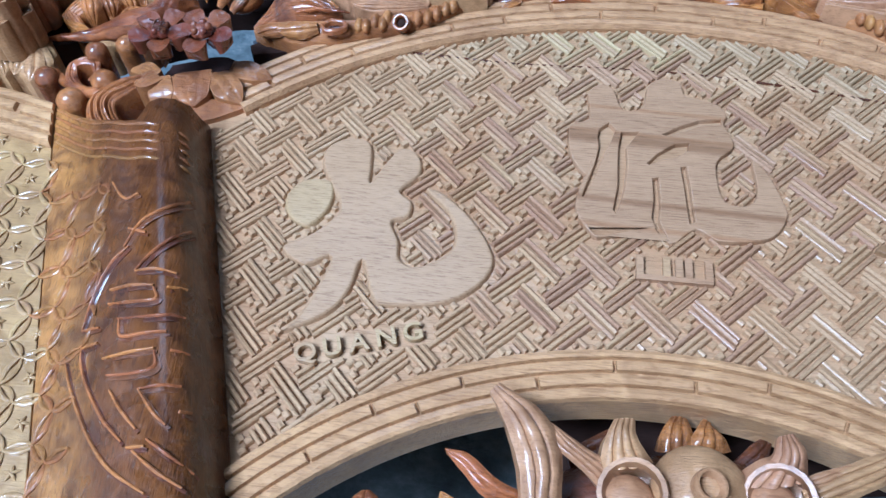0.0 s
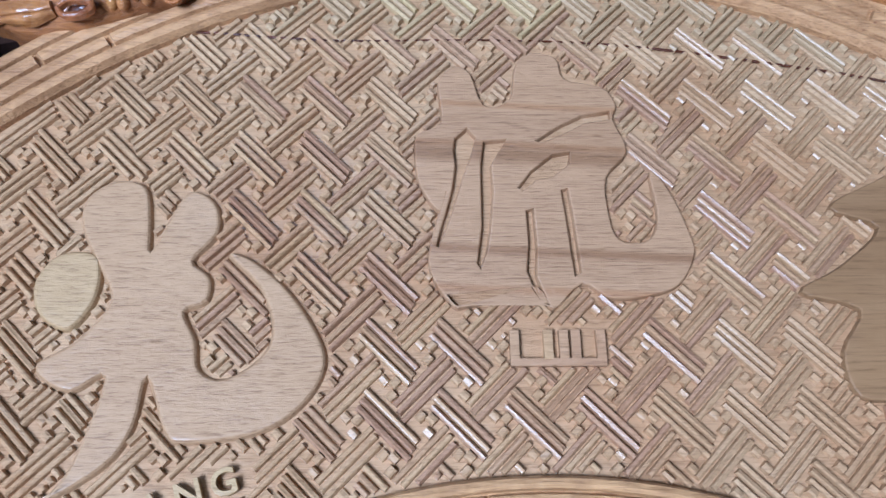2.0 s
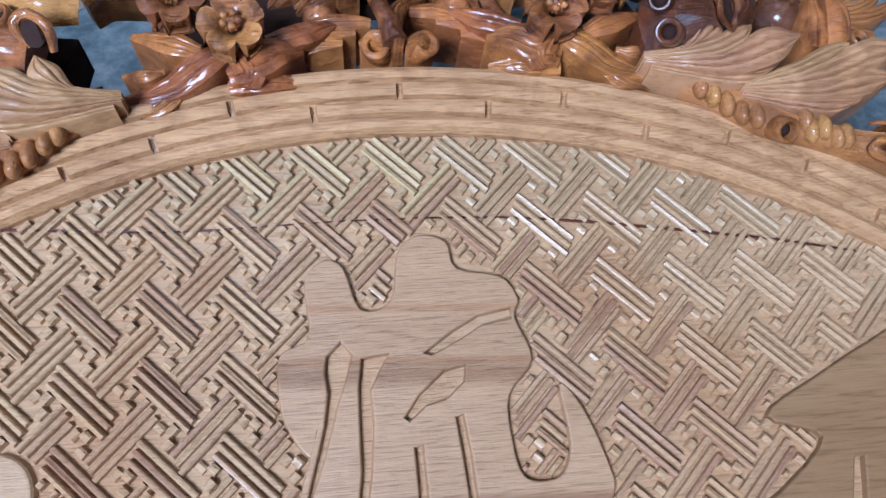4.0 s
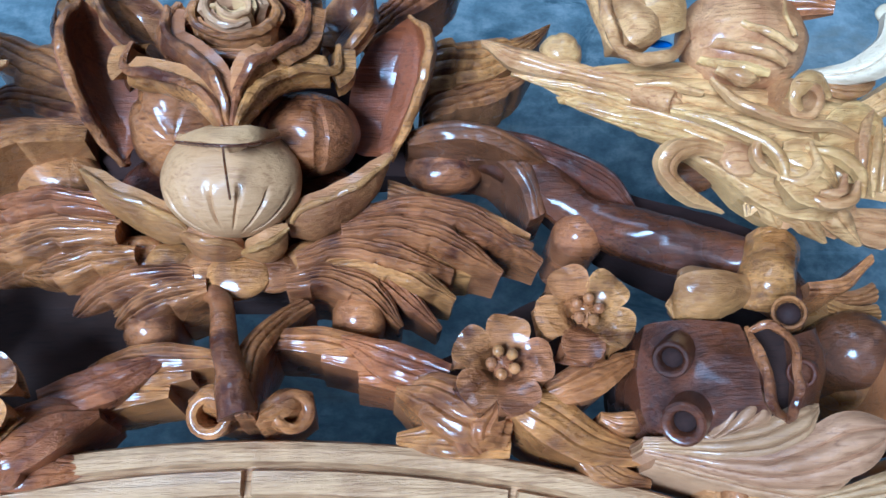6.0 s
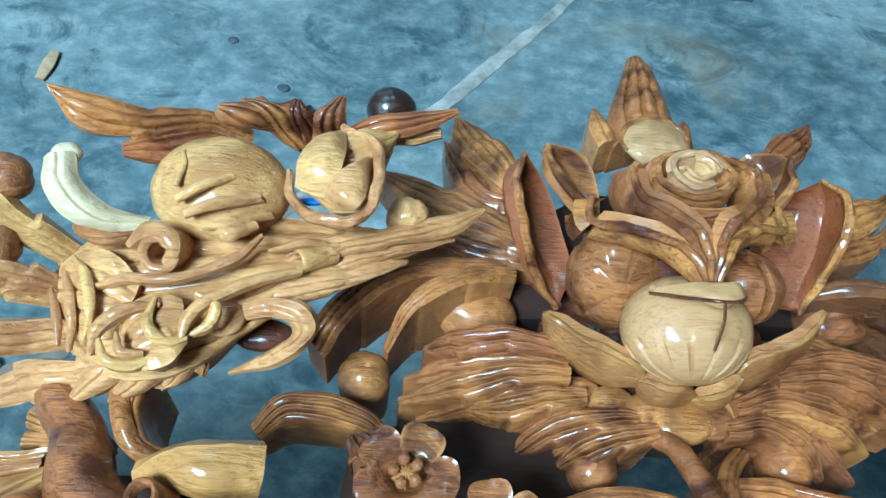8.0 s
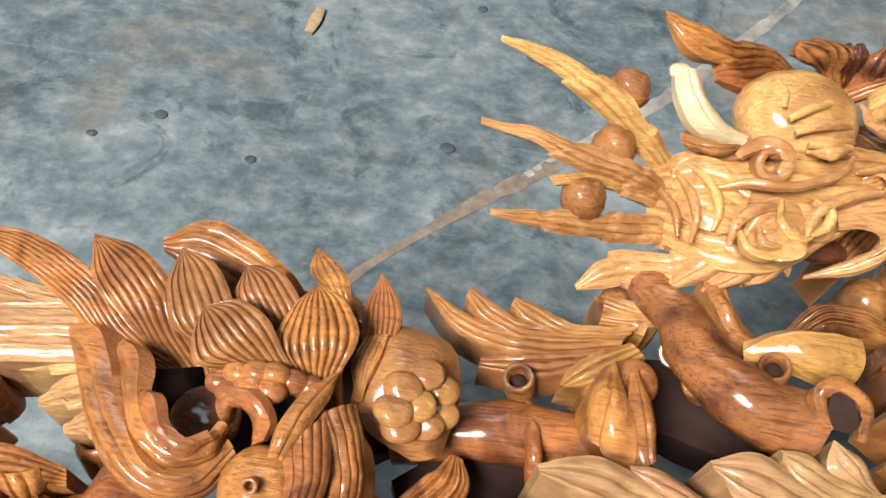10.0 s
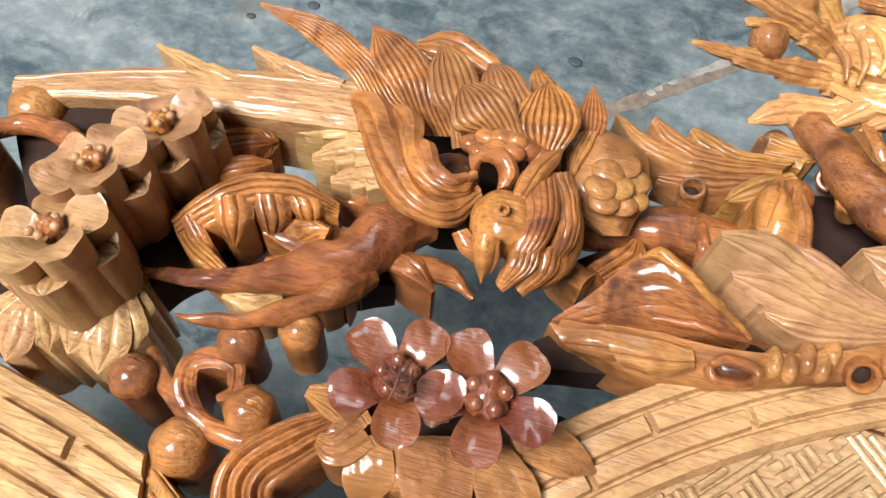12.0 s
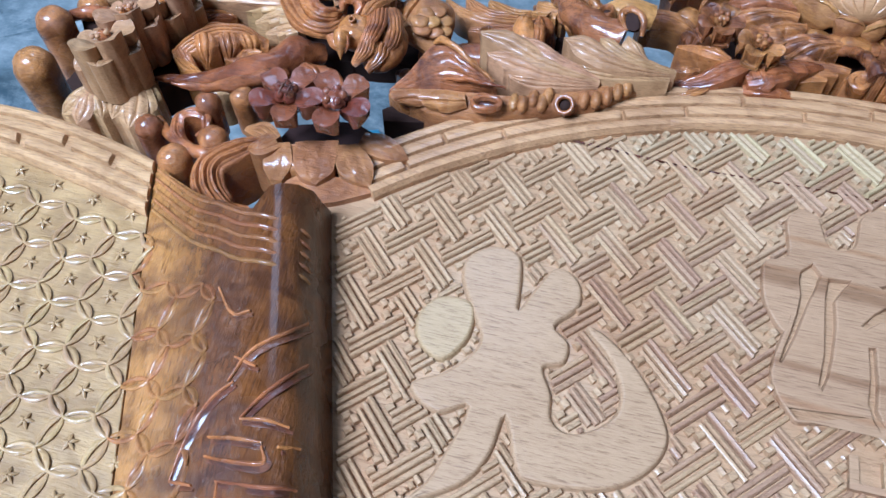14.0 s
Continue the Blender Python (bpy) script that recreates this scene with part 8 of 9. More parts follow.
for s, dx, dy in ((1, 0.0, 0.0), (-1, 0.001, 0.011)):
    f = lambda shape: flip(shape, s, dx, dy)
    plume = part("plume", *f(loft([(-0.2615, 0.0877, 0.343), (-0.2514, 0.0963, 0.352), (-0.2422, 0.1063, 0.362), (-0.2349, 0.1087, 0.366), (-0.2234, 0.1015, 0.365), (-0.2025, 0.0918, 0.358)], [(-0.2585, 0.0870, 0.340), (-0.2453, 0.0895, 0.346), (-0.2309, 0.0907, 0.351), (-0.2181, 0.0918, 0.352), (-0.2094, 0.0922, 0.352), (-0.2002, 0.0919, 0.354)], 0.12, 0.012, veins=2, cut=0.025, n=40, down=0.318)), W_CARVE, back, "carved feather plume lying along the top rail")
    p = lambda name, shape, mat=W_GOLD, label="": part(name, *f(shape), mat, plume, label)
    p("ridge", rod([(-0.2395, 0.1069, 0.366), (-0.2352, 0.1071, 0.369), (-0.2281, 0.1037, 0.369), (-0.2165, 0.0975, 0.366), (-0.2020, 0.0914, 0.360)], [0.0008, 0.002, 0.002, 0.0016, 0.0009], n=34))
    p("ridge", rod([(-0.2400, 0.0926, 0.350), (-0.2256, 0.0927, 0.355), (-0.2121, 0.0916, 0.358), (-0.1955, 0.0921, 0.356)], [0.0007, 0.0013, 0.0015, 0.0009], n=30))
    # the lower edge, cut into scallops, with a slot and a drilled eye
    p("fringe", loft([(-0.2621, 0.0874, 0.340), (-0.2473, 0.0894, 0.345), (-0.2280, 0.0908, 0.348), (-0.2085, 0.0903, 0.350), (-0.1894, 0.0937, 0.350), (-0.1682, 0.1013, 0.349), (-0.1472, 0.1142, 0.348), (-0.1298, 0.1246, 0.347)], [(-0.2500, 0.0819, 0.338), (-0.2322, 0.0769, 0.340), (-0.2148, 0.0784, 0.341), (-0.1976, 0.0814, 0.341), (-0.1768, 0.0893, 0.341), (-0.1557, 0.0969, 0.341), (-0.1394, 0.1070, 0.342), (-0.1248, 0.1198, 0.342)], 0.15, 0.012, n=50, down=0.318), W_HONEY)
    for one, two in (
        ([(-0.2597, 0.0838, 0.346), (-0.2472, 0.0850, 0.350), (-0.2339, 0.0851, 0.350)], [(-0.2507, 0.0800, 0.341), (-0.2422, 0.0779, 0.344), (-0.2333, 0.0805, 0.347)]), ([(-0.2450, 0.0852, 0.350), (-0.2301, 0.0860, 0.352), (-0.2169, 0.0858, 0.352)], [(-0.2353, 0.0781, 0.343), (-0.2244, 0.0769, 0.345), (-0.2147, 0.0812, 0.347)]),
    ):
        p("fringe_leaf", loft(one, two, 0.25, 0.006, veins=1, cut=0.08, n=22), W_HONEY)
    p("slot_lip", ribbon([(-0.2114, 0.0821, 0.354), (-0.2069, 0.0850, 0.355), (-0.1987, 0.0848, 0.355), (-0.1970, 0.0815, 0.354), (-0.2029, 0.0780, 0.353), (-0.2094, 0.0783, 0.353), (-0.2119, 0.0814, 0.354)], [0.0012, 0.0015, 0.0015, 0.0015, 0.0015, 0.0015, 0.0012], 0.006, 0.6, n=40))
    # A dark bulge takes the place of the shaded slot.
    p("slot", ball((-0.2030, 0.0848, 0.348), 0.0052, squash=(1.2, 0.6, 0.6)), W_DARK, "dark slot")
    for x, y, z in [(-0.1902, 0.0912, 0.347), (-0.1853, 0.0910, 0.347), (-0.1802, 0.0953, 0.348), (-0.1749, 0.0945, 0.347), (-0.1724, 0.0992, 0.348), (-0.1530, 0.1029, 0.346), (-0.1466, 0.1046, 0.346), (-0.1410, 0.1090, 0.346), (-0.1357, 0.1139, 0.346), (-0.1311, 0.1181, 0.346)]:
        p("spine_bead", ball((x, y, z), 0.0046, squash=(0.7, 1.25, 1)), W_HONEY)
    p("drilled_stub", tube((-0.1612, 0.1028, 0.338), (-0.1629, 0.0925, 0.351), 0.0057))
    p("bore", bore((-0.1612, 0.1028, 0.338), (-0.1629, 0.0925, 0.351), 0.0057, 0.6), W_DEEP)
    # two broad leaves and a folded one
    for one, two in (
        ([(-0.1474, 0.1151, 0.353), (-0.1687, 0.1207, 0.358), (-0.1825, 0.1261, 0.361), (-0.1919, 0.1272, 0.362)], [(-0.1469, 0.1141, 0.352), (-0.1665, 0.1142, 0.357), (-0.1811, 0.1179, 0.360), (-0.1917, 0.1257, 0.361)]), ([(-0.1470, 0.1151, 0.352), (-0.1765, 0.1188, 0.359), (-0.2001, 0.1262, 0.364), (-0.2169, 0.1230, 0.365)], [(-0.1463, 0.1133, 0.351), (-0.1769, 0.1106, 0.357), (-0.2009, 0.1166, 0.361), (-0.2159, 0.1213, 0.364)]),
        ([(-0.1475, 0.1139, 0.351), (-0.1767, 0.1121, 0.356), (-0.1959, 0.1169, 0.359), (-0.2105, 0.1124, 0.360)], [(-0.1469, 0.1121, 0.350), (-0.1751, 0.1060, 0.354), (-0.1956, 0.1067, 0.356), (-0.2094, 0.1107, 0.359)]), ([(-0.1480, 0.1128, 0.350), (-0.1727, 0.1074, 0.353), (-0.1882, 0.1060, 0.354), (-0.1966, 0.1056, 0.353)], [(-0.1469, 0.1111, 0.348), (-0.1688, 0.1031, 0.350), (-0.1838, 0.1007, 0.350), (-0.1955, 0.1039, 0.352)]),
        ([(-0.1066, 0.1322, 0.352), (-0.1267, 0.1317, 0.357), (-0.1371, 0.1356, 0.360), (-0.1363, 0.1431, 0.361)], [(-0.1060, 0.1311, 0.351), (-0.1218, 0.1313, 0.356), (-0.1292, 0.1390, 0.359), (-0.1354, 0.1429, 0.361)]), ([(-0.1065, 0.1309, 0.352), (-0.1315, 0.1321, 0.358), (-0.1442, 0.1366, 0.361), (-0.1513, 0.1380, 0.361)], [(-0.1059, 0.1296, 0.351), (-0.1307, 0.1255, 0.357), (-0.1453, 0.1288, 0.360), (-0.1511, 0.1358, 0.361)]),
        ([(-0.1070, 0.1302, 0.351), (-0.1356, 0.1267, 0.358), (-0.1575, 0.1340, 0.362), (-0.1708, 0.1315, 0.363)], [(-0.1064, 0.1284, 0.350), (-0.1384, 0.1191, 0.356), (-0.1599, 0.1224, 0.360), (-0.1698, 0.1298, 0.362)]), ([(-0.1097, 0.1278, 0.350), (-0.1349, 0.1220, 0.353), (-0.1531, 0.1199, 0.355), (-0.1626, 0.1228, 0.355)], [(-0.1090, 0.1254, 0.349), (-0.1336, 0.1176, 0.351), (-0.1491, 0.1152, 0.352), (-0.1615, 0.1211, 0.354)]),
    ):
        p("feather", loft(one, two, 0.2, 0.008, veins=2, cut=0.08, n=44, down=0.322, grow=1.3), W_BLUSH, "pinkish leaf lobe with deep grooves")
    p("upright_leaf", loft([(-0.2011, 0.1439, 0.345), (-0.2016, 0.1520, 0.350), (-0.1953, 0.1609, 0.352)], [(-0.1885, 0.1289, 0.352), (-0.1892, 0.1400, 0.356), (-0.1945, 0.1597, 0.353)], 0.3, veins=1, cut=0.08, down=0.318))
    p("upright_leaf", loft([(-0.1885, 0.1289, 0.352), (-0.1910, 0.1423, 0.354), (-0.1901, 0.1575, 0.352)], [(-0.1816, 0.1340, 0.350), (-0.1828, 0.1466, 0.352), (-0.1873, 0.1601, 0.350)], 0.3, veins=1, cut=0.08, down=0.318))
# the beast's face under the lower rail
face = part("beast_face_carving", *ball((0.0126, -0.1960, 0.347), 0.0209, squash=(1.0, 0.95, 0.7), n=20, m=28), W_BLUSH, back, "carved beast face with round eyes under the lower rail")
part("nose_ring", *tube((0.0125, -0.1995, 0.360), (0.0139, -0.1995, 0.366), 0.0075, hole=0.7), W_BLUSH, face)
for base, tip in (((-0.0117, -0.1990, 0.336), (-0.0178, -0.2041, 0.359)), ((0.0528, -0.1939, 0.336), (0.0423, -0.2000, 0.359))):
    part("eye", *tube(base, tip, 0.0152, hole=0.78), W_BLUSH, face)
    part("eyeball", *ball((tip[0], tip[1], tip[2] - 0.012), 0.0118, squash=(1, 1, 0.75)), W_BLUSH, face)
for one, two, veins, mat in (
    ([(-0.0302, -0.1928, 0.352), (-0.0283, -0.1812, 0.359), (-0.0251, -0.1726, 0.360)], [(-0.0084, -0.1877, 0.352), (-0.0158, -0.1797, 0.359), (-0.0168, -0.1716, 0.360)], 3, W_BLUSH), ([(0.0307, -0.1932, 0.352), (0.0414, -0.1826, 0.359), (0.0445, -0.1730, 0.360)], [(0.0563, -0.1878, 0.352), (0.0550, -0.1780, 0.359), (0.0508, -0.1707, 0.360)], 3, W_BLUSH),
    ([(-0.0622, -0.2137, 0.352), (-0.0642, -0.1985, 0.357), (-0.0716, -0.1800, 0.360), (-0.0804, -0.1657, 0.361)], [(-0.0467, -0.2113, 0.350), (-0.0481, -0.1883, 0.355), (-0.0579, -0.1721, 0.359), (-0.0767, -0.1614, 0.361)], 2, W_BLUSH), ([(-0.0249, -0.2026, 0.346), (-0.0367, -0.1948, 0.352), (-0.0495, -0.1859, 0.355), (-0.0541, -0.1764, 0.355)], [(-0.0209, -0.1923, 0.348), (-0.0284, -0.1891, 0.353), (-0.0398, -0.1839, 0.356), (-0.0525, -0.1751, 0.355)], 3, W_BLUSH),
    ([(0.0545, -0.1929, 0.352), (0.0657, -0.1851, 0.356), (0.0798, -0.1785, 0.358), (0.0973, -0.1702, 0.358)], [(0.0565, -0.2004, 0.350), (0.0697, -0.1962, 0.353), (0.0862, -0.1878, 0.355), (0.0987, -0.1793, 0.356)], 3, W_BLUSH), ([(0.0543, -0.1887, 0.354), (0.0630, -0.1851, 0.357), (0.0748, -0.1809, 0.358)], [(0.0567, -0.1938, 0.352), (0.0653, -0.1902, 0.355), (0.0760, -0.1828, 0.357)], 2, W_BLUSH),
    ([(0.0001, -0.1711, 0.325), (0.0016, -0.1622, 0.328), (0.0066, -0.1539, 0.328)], [(0.0172, -0.1691, 0.325), (0.0153, -0.1625, 0.329), (0.0133, -0.1543, 0.328)], 2, W_CARVE), ([(0.0119, -0.1697, 0.325), (0.0158, -0.1629, 0.330), (0.0215, -0.1534, 0.328)], [(0.0329, -0.1673, 0.325), (0.0299, -0.1618, 0.328), (0.0257, -0.1571, 0.327)], 2, W_CARVE),
    ([(-0.0583, -0.2031, 0.336), (-0.0739, -0.1990, 0.341), (-0.0876, -0.1895, 0.343), (-0.0987, -0.1874, 0.342)], [(-0.0603, -0.2091, 0.334), (-0.0782, -0.2065, 0.339), (-0.0907, -0.1957, 0.341), (-0.0979, -0.1895, 0.342)], 1, W_GOLD), ([(-0.0528, -0.2056, 0.330), (-0.0753, -0.2096, 0.334), (-0.0906, -0.2082, 0.336), (-0.0987, -0.2050, 0.335)], [(-0.0522, -0.2125, 0.328), (-0.0747, -0.2164, 0.332), (-0.0925, -0.2141, 0.334), (-0.0994, -0.2078, 0.334)], 1, W_CARVE),
    ([(-0.0429, -0.1733, 0.318), (-0.0271, -0.1636, 0.320), (-0.0214, -0.1592, 0.318)], [(-0.0397, -0.1806, 0.316), (-0.0240, -0.1740, 0.318), (-0.0184, -0.1610, 0.316)], 1, W_DARK), ([(0.0342, -0.1728, 0.318), (0.0451, -0.1611, 0.320), (0.0543, -0.1535, 0.318)], [(0.0370, -0.1773, 0.316), (0.0502, -0.1682, 0.318), (0.0570, -0.1557, 0.317)], 1, W_DARK),
    ([(-0.1331, -0.2176, 0.330), (-0.1376, -0.2127, 0.333), (-0.1346, -0.2079, 0.333)], [(-0.1207, -0.2149, 0.330), (-0.1257, -0.2113, 0.333), (-0.1307, -0.2075, 0.333)], 1, W_GOLD),
):
    part("face_leaf", *loft(one, two, 0.2, 0.014, veins=veins, cut=0.07, n=30, grow=1.1), mat, face)
# Darker wood here stands for the shade behind the face.
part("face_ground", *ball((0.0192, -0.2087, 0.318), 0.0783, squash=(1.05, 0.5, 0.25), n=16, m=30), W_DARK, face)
# Backing in the carving's gaps, coloured near-black for the shade there.
for s in (1,):
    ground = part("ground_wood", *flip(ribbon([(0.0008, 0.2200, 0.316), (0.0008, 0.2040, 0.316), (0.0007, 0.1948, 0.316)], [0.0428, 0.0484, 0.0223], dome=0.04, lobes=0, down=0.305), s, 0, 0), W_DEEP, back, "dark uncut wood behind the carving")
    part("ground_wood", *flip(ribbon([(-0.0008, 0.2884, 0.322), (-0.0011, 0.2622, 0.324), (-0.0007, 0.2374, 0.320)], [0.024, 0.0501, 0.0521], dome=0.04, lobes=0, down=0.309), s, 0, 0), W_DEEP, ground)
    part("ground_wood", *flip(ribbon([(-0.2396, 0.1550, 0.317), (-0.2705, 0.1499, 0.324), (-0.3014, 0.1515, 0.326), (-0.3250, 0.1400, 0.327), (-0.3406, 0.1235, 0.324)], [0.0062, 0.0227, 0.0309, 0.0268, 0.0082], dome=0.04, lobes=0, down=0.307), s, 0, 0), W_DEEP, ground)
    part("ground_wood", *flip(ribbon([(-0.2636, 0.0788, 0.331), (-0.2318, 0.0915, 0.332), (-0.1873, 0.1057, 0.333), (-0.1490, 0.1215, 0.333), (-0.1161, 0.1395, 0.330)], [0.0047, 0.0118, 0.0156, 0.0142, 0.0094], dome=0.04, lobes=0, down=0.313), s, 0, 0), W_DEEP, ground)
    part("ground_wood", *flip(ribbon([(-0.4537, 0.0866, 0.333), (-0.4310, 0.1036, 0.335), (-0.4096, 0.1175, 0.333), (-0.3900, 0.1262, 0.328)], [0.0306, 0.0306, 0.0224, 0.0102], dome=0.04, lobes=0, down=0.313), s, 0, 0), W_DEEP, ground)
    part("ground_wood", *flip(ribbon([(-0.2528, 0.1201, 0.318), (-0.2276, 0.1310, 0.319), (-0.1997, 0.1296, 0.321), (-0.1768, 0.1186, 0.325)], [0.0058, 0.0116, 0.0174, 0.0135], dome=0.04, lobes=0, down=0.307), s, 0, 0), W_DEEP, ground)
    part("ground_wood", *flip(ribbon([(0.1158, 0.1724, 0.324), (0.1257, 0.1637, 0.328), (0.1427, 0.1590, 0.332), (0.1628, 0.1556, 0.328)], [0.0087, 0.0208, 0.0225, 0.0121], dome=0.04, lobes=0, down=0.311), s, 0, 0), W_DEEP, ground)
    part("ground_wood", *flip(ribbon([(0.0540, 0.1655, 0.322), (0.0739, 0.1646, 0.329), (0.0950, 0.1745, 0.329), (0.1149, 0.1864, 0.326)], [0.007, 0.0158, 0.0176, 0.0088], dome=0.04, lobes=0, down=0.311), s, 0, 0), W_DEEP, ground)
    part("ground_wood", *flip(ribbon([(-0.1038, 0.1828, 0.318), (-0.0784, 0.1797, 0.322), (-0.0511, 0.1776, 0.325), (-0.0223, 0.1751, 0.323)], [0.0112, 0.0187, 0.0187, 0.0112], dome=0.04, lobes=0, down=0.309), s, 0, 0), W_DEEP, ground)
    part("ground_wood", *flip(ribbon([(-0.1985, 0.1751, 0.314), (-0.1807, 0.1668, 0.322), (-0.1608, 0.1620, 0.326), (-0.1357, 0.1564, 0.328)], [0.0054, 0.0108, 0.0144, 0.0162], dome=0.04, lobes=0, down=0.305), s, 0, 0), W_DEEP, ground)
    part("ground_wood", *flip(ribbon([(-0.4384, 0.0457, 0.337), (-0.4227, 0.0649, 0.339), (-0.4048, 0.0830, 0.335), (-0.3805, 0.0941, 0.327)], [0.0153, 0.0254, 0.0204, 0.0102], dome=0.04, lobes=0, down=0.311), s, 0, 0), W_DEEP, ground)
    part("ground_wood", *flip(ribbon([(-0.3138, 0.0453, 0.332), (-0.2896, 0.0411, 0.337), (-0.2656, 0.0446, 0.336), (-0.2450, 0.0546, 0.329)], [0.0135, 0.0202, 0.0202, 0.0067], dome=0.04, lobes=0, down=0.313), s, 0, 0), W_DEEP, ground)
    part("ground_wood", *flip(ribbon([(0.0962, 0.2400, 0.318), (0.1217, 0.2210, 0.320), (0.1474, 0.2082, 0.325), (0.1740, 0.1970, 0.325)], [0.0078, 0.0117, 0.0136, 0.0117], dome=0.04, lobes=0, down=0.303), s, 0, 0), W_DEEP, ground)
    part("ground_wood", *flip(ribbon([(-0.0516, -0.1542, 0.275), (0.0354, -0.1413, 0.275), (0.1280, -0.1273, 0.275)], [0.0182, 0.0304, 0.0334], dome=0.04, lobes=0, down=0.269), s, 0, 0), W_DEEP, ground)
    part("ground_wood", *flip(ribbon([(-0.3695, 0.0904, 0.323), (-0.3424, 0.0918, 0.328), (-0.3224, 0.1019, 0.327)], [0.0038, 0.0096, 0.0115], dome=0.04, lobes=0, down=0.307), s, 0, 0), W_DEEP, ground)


def weave():
    rng = random.Random(5)
    strips, small = [], []
    for i in range(-12, 13):
        for j in range(-8, 9):
            base = np.array((WEAVE_AT[0] + i * CELL, WEAVE_AT[1] + j * CELL))
            for centre, along, across in ((base, UB, UA), (base + CELL * 0.5, UA, UB)):
                for k in (-1, 0, 1):
                    q = centre + across * STEP * k + along * STEP * 0.35 * k
                    strips += strip(rng, *q, along, STEP * 8.6, STEP * 0.79, 0.0004)
            for hole in (base + UA * STEP * 3 + UB * STEP * 3, base + UA * STEP * 3 - UB * STEP * 3):
                for da, db, high in ((1.0, -0.2, 0.001), (-0.4, -1.0, 0.0008), (0.3, 0.9, 0.0)):
                    q = hole + (UA * da + UB * db) * STEP
                    small += strip(rng, *q, UA if rng.random() < 0.5 else UB, STEP * 1.3, STEP * 1.15, high)
    seam = lambda v: v[0][1] > np.interp(v[0][0], [-0.161, -0.09, -0.0176, 0.053, 0.142], [0.084, 0.0775, 0.079, 0.0763, 0.0637])
    near = sorted(range(len(strips)), key=lambda k: abs(strips[k][0][0][0] + 0.02) + abs(strips[k][0][0][1] + 0.03))
    for k in near[:300]:
        part("weave_strip", *strips[k], W_SAP if seam(strips[k][0]) else W_PANEL, back, smooth=False)
    rest = [strips[k] for k in near[300:]] + small
    for mat, some, label in ((W_PANEL, [s for s in rest if not seam(s[0])], "basket weave strips and pegs of teak"), (W_SAP, [s for s in rest if seam(s[0])], "yellowish basket weave strips above the glued joint")):
        tagged(part("weave_rest", *joined(some), mat, back, label, smooth=False), kind="stuff")


weave()
part("glued_joint", *ribbon([(-0.185, 0.079, Z - 0.0002), (-0.161, 0.083, Z - 0.0002), (-0.09, 0.0785, Z - 0.0002), (-0.0176, 0.0795, Z - 0.0002), (0.053, 0.0768, Z - 0.0002), (0.142, 0.0642, Z - 0.0002), (0.19, 0.055, Z - 0.0002)], [0.0002, 0.0006, 0.0004, 0.0003, 0.0005, 0.0006, 0.0004], 0.001, 0.1, n=80, m=5), W_DARK, back)

# timbers that carry the back
for x in (-0.16, 0.16):
    for y0, y1 in ((-0.02, 0.1),):
        tagged(part("timber_block", *box(x - 0.05, x + 0.05, y0, y1, 0.0, Z - 0.0242), W_BEAM, None, "rough sawn timber block under the carved back", smooth=False), category="timber block", group="timber blocks under the back")


# ---- ring pattern of the side panel ----
RING_AT = np.array((-0.4124, -0.0388))
RING_A, RING_B = np.array((0.0243, -0.0042)), np.array((0.0060, -0.0240))


def on_side(p):
    """Height of the side panel's face, or of the roll where the pattern runs on to it; None outside."""
    x, y = p
    inner = np.interp(x, [-0.64, -0.58, -0.52, -0.4722, -0.4351, -0.3985, -0.3615, -0.33], [-0.052, -0.016, -0.003, -0.001, -0.0062, -0.0135, -0.0225, -0.042])
    if y > inner - 0.001 or y < -0.26 or x < -0.63:
        return None
    s = (y - ROLL_L[0][1]) / (ROLL_L[1][1] - ROLL_L[0][1])
    left = ROLL_L[0][0] + (ROLL_L[1][0] - ROLL_L[0][0]) * s
    right = ROLL_R[0][0] + (ROLL_R[1][0] - ROLL_R[0][0]) * s
    u = (x - left) / (right - left)
    if u <= 0.0:
        return Z - 0.0008
    if u > (0.5 if s < 0.5 else 0.5 - 0.55 * (s - 0.5)) or s < 0.17 + 0.3 * u:
        return None
    return Z + float(np.interp(u, ROLL_U, ROLL_Z))


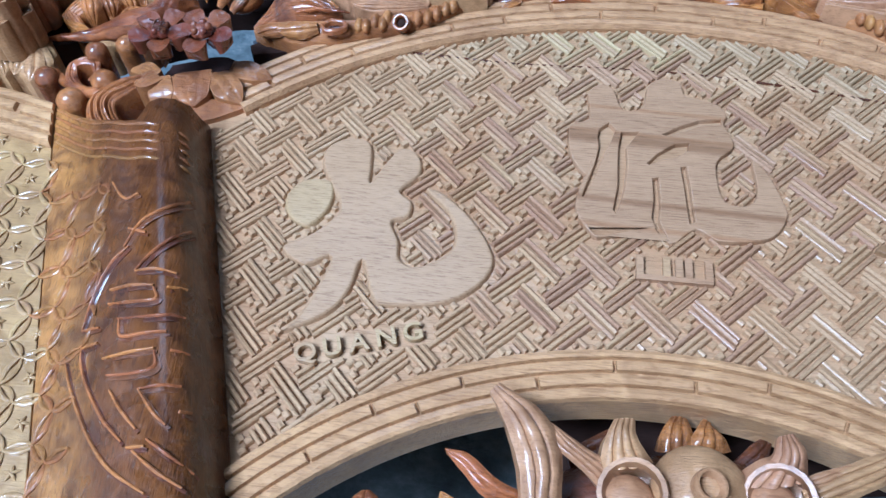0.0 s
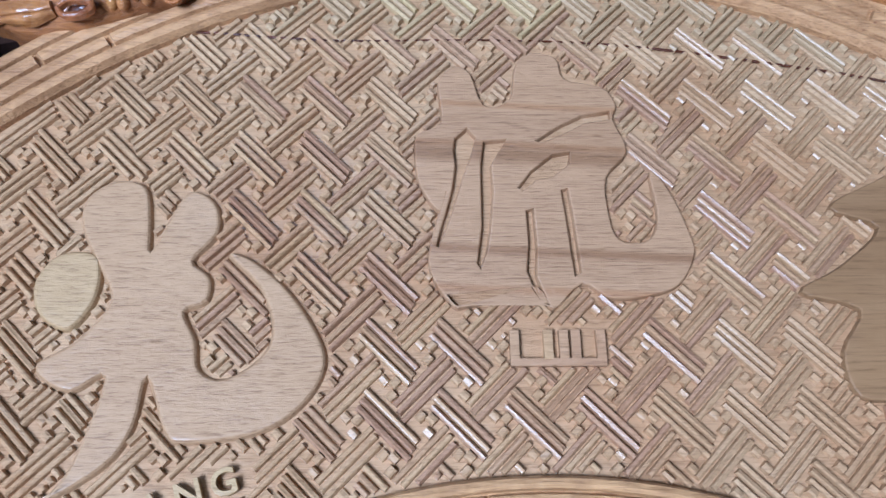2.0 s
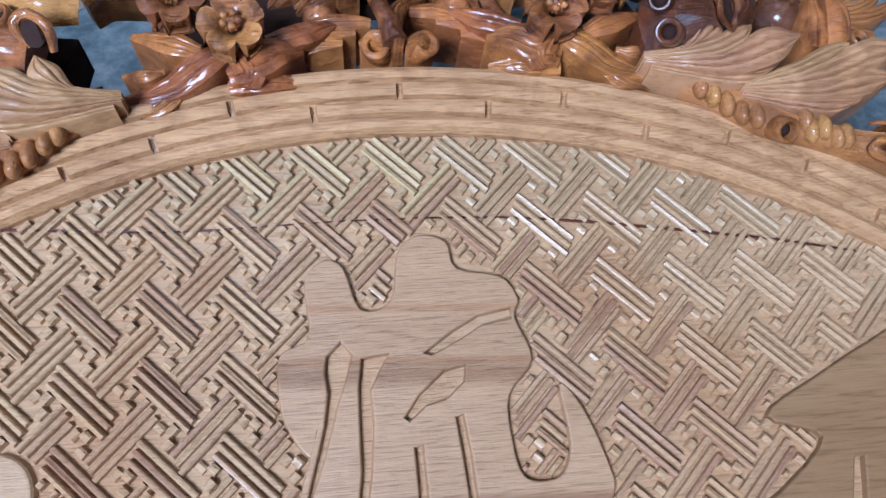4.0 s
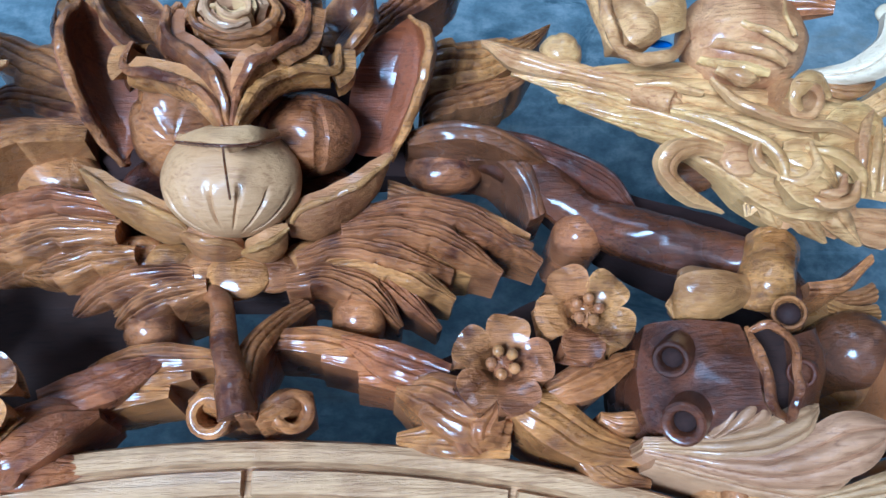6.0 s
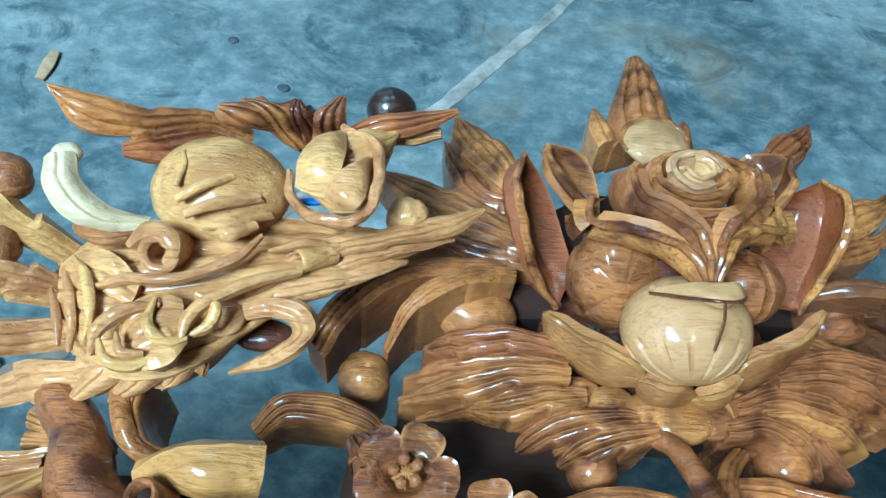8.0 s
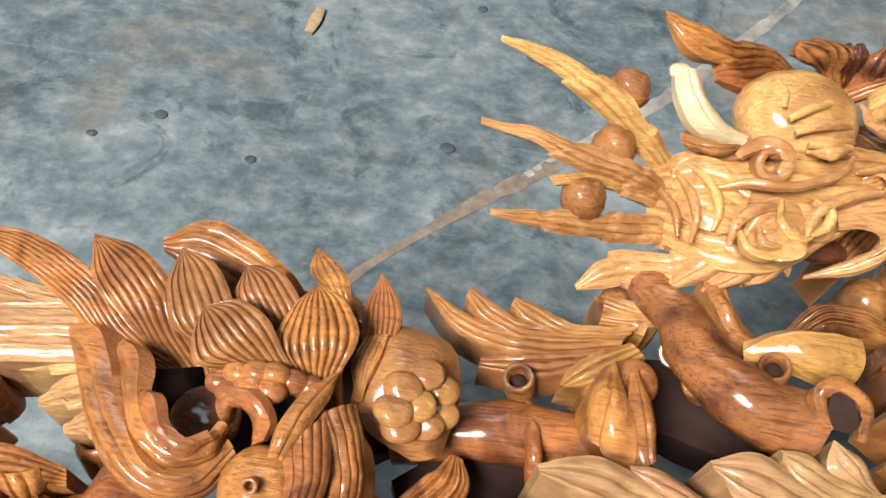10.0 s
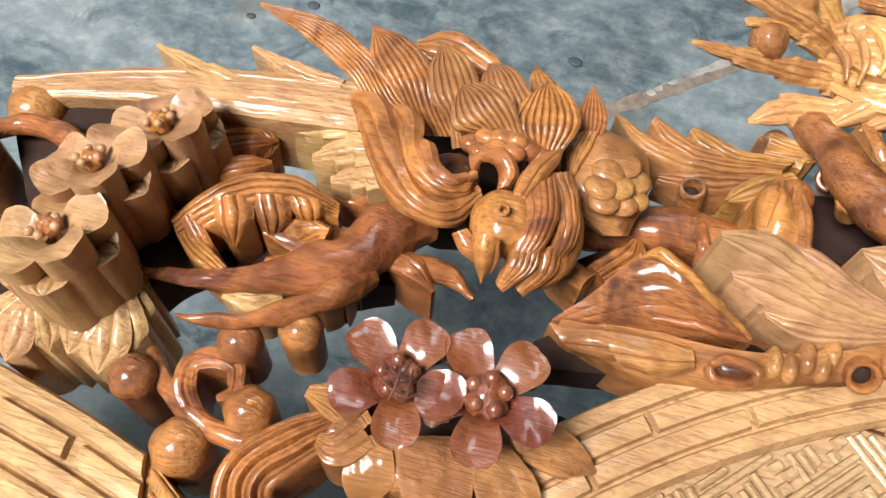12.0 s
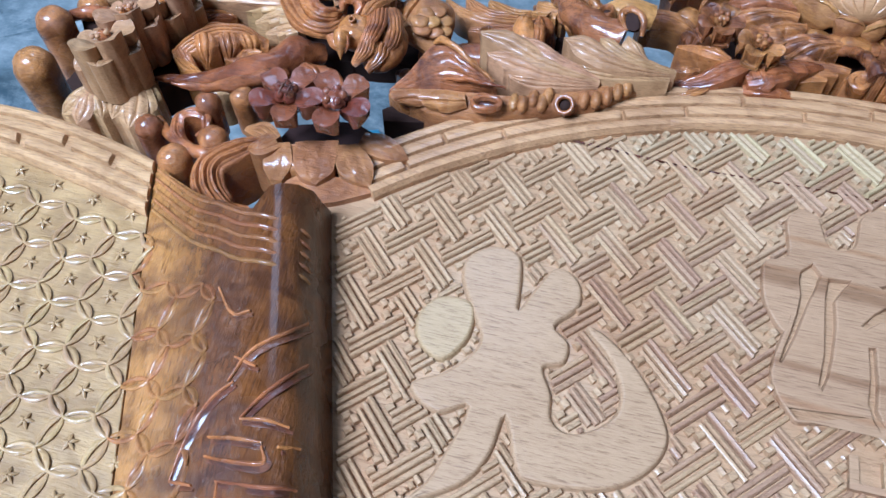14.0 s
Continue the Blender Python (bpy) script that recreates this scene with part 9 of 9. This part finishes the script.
def ring_pattern():
    near, rest = [], []
    for i in range(-10, 6):
        for j in range(-3, 10):
            c = RING_AT + i * RING_A + j * RING_B
            pieces = []
            # a mesh of six-sided cells: each side is a narrow eye of two arcs
            for (a0, b0), (a1, b1) in (((-0.28, -0.37), (0.36, -0.65)), ((0.36, -0.65), (0.72, -0.37)), ((0.72, -0.37), (0.36, 0.35))):
                start, end = c + RING_A * a0 + RING_B * b0, c + RING_A * a1 + RING_B * b1
                off = np.array((start[1] - end[1], end[0] - start[0]))
                for bow in (-1, 1):
                    run = [start + (end - start) * k + bow * off * 0.15 * (1 - (2 * k - 1) ** 2) for k in np.linspace(-0.04, 1.04, 13)]
                    high = [on_side(q) for q in run]
                    if all(h is not None for h in high):
                        bend = 0.0006 * bow
                        pts = [(q[0], q[1], h + 0.0006 + bend * (2 * k / 12 - 1)) for k, (q, h) in enumerate(zip(run, high))]
                        pieces.append(("ring_arc" if high[6] < Z else "roll_ring_arc", ribbon(pts, [0.0005, 0.0011, 0.0013, 0.0011, 0.0005], 0.002, 0.45, n=12, m=5)))
            h = on_side(c)
            if h is not None and h < Z:
                for k in range(5):
                    a = k * 1.2566 + 0.3 * (i + j)
                    d = np.array((math.cos(a), math.sin(a))) * 0.0042
                    pieces.append(("star_ray", ribbon([(*(c + d * 0.08), h + 0.0012), (*(c + d * 0.5), h + 0.0008), (*(c + d), h - 0.0002)], [0.0004, 0.0009, 0.0002], 0.0015, 0.6, n=5, m=5)))
            (near if c[0] > -0.47 and -0.16 < c[1] else rest).extend(pieces)
    for name, shape in [p for p in near + rest if p[0] == "roll_ring_arc"]:
        part(name, *shape, W_ROLL, back)
    near, rest = [p for p in near if p[0] != "roll_ring_arc"], [p for p in rest if p[0] != "roll_ring_arc"]
    arcs = [p for p in near if p[0] == "ring_arc"]
    for name, shape in arcs[:200]:
        part(name, *shape, W_SIDE, back)
    tagged(part("ring_pattern_rest", *joined([s for _, s in arcs[200:] + [p for p in near if p[0] != "ring_arc"] + rest]), W_SIDE, back, "carved rings and small stars"), kind="stuff")


ring_pattern()

# ---- on the floor ----
def ragged(points, widths, n, seed):
    """The widths along a strip, made uneven."""
    rng = random.Random(seed)
    w = np.interp(np.linspace(0, 1, n), np.linspace(0, 1, len(widths)), widths)
    return [float(x * rng.uniform(0.82, 1.15)) for x in w]


setting("floor_joint", [ribbon([(x, y, 0.0008) for x, y in [(-0.2150, 0.4664), (-0.1493, 0.5271), (-0.1043, 0.5666), (-0.0608, 0.6085), (-0.0038, 0.6760), (0.0473, 0.7358), (0.0768, 0.7766), (0.1545, 0.8786), (0.2406, 0.9917)]], ragged(0, [0.003, 0.005, 0.0075, 0.006, 0.0055, 0.007], 64, 3), 0.003, 0.06, n=90, m=7)], M_MORTAR, "pale mortar line across the concrete floor")
setting("floor_crack", [ribbon([(x, y, 0.0008) for x, y in [(-0.3877, 0.3204), (-0.3693, 0.3306), (-0.3358, 0.3488), (-0.3120, 0.3762), (-0.2414, 0.4431), (-0.2028, 0.4750), (-0.1668, 0.5036), (-0.1107, 0.5476)]], ragged(0, [0.004, 0.008, 0.006, 0.003, 0.006, 0.008, 0.006, 0.003], 40, 4), 0.003, 0.05, n=90, m=7)], M_STAIN, "brownish patched crack in the concrete floor")
setting("floor_patch", [box(0.2292, 0.2683, 0.7849, 0.8237, -0.01, 0.0012)], M_PIT, "small dark square patch in the floor")
tagged(part("wood_chip", *ribbon([(-0.4169, 0.6112, 0.004), (-0.4138, 0.6289, 0.0045), (-0.4117, 0.6452, 0.004)], [0.004, 0.006, 0.004], 0.003, 0.3), W_BEAM, None, "thin tan wood chip on the concrete floor"), category="wood chip")
tagged(part("plastic_scrap", *ribbon([(-0.3929, 0.3304, 0.004), (-0.3830, 0.3345, 0.005), (-0.3722, 0.3416, 0.004)], [0.004, 0.006, 0.004], 0.003, 0.2), M_BLUE, None, "small teal plastic scrap on the concrete floor"), category="scrap")
rng = random.Random(8)
for x, y, r in ((-0.5226, 0.4921, 0.006), (-0.4338, 0.4581, 0.005), (-0.5741, 0.4621, 0.0045), (-0.2028, 0.6215, 0.006), (-0.2682, 0.5004, 0.007), (-0.2563, 0.6773, 0.005), (-0.0425, 0.7864, 0.005)):
    tagged(part("dirt_crumb", *ball((x, y, 0.0012), r, squash=(1.0, 0.8, 0.25)), M_PIT, None, "dark crumb of dirt on the concrete floor"), category="dirt crumb", group="dirt crumbs on the floor")
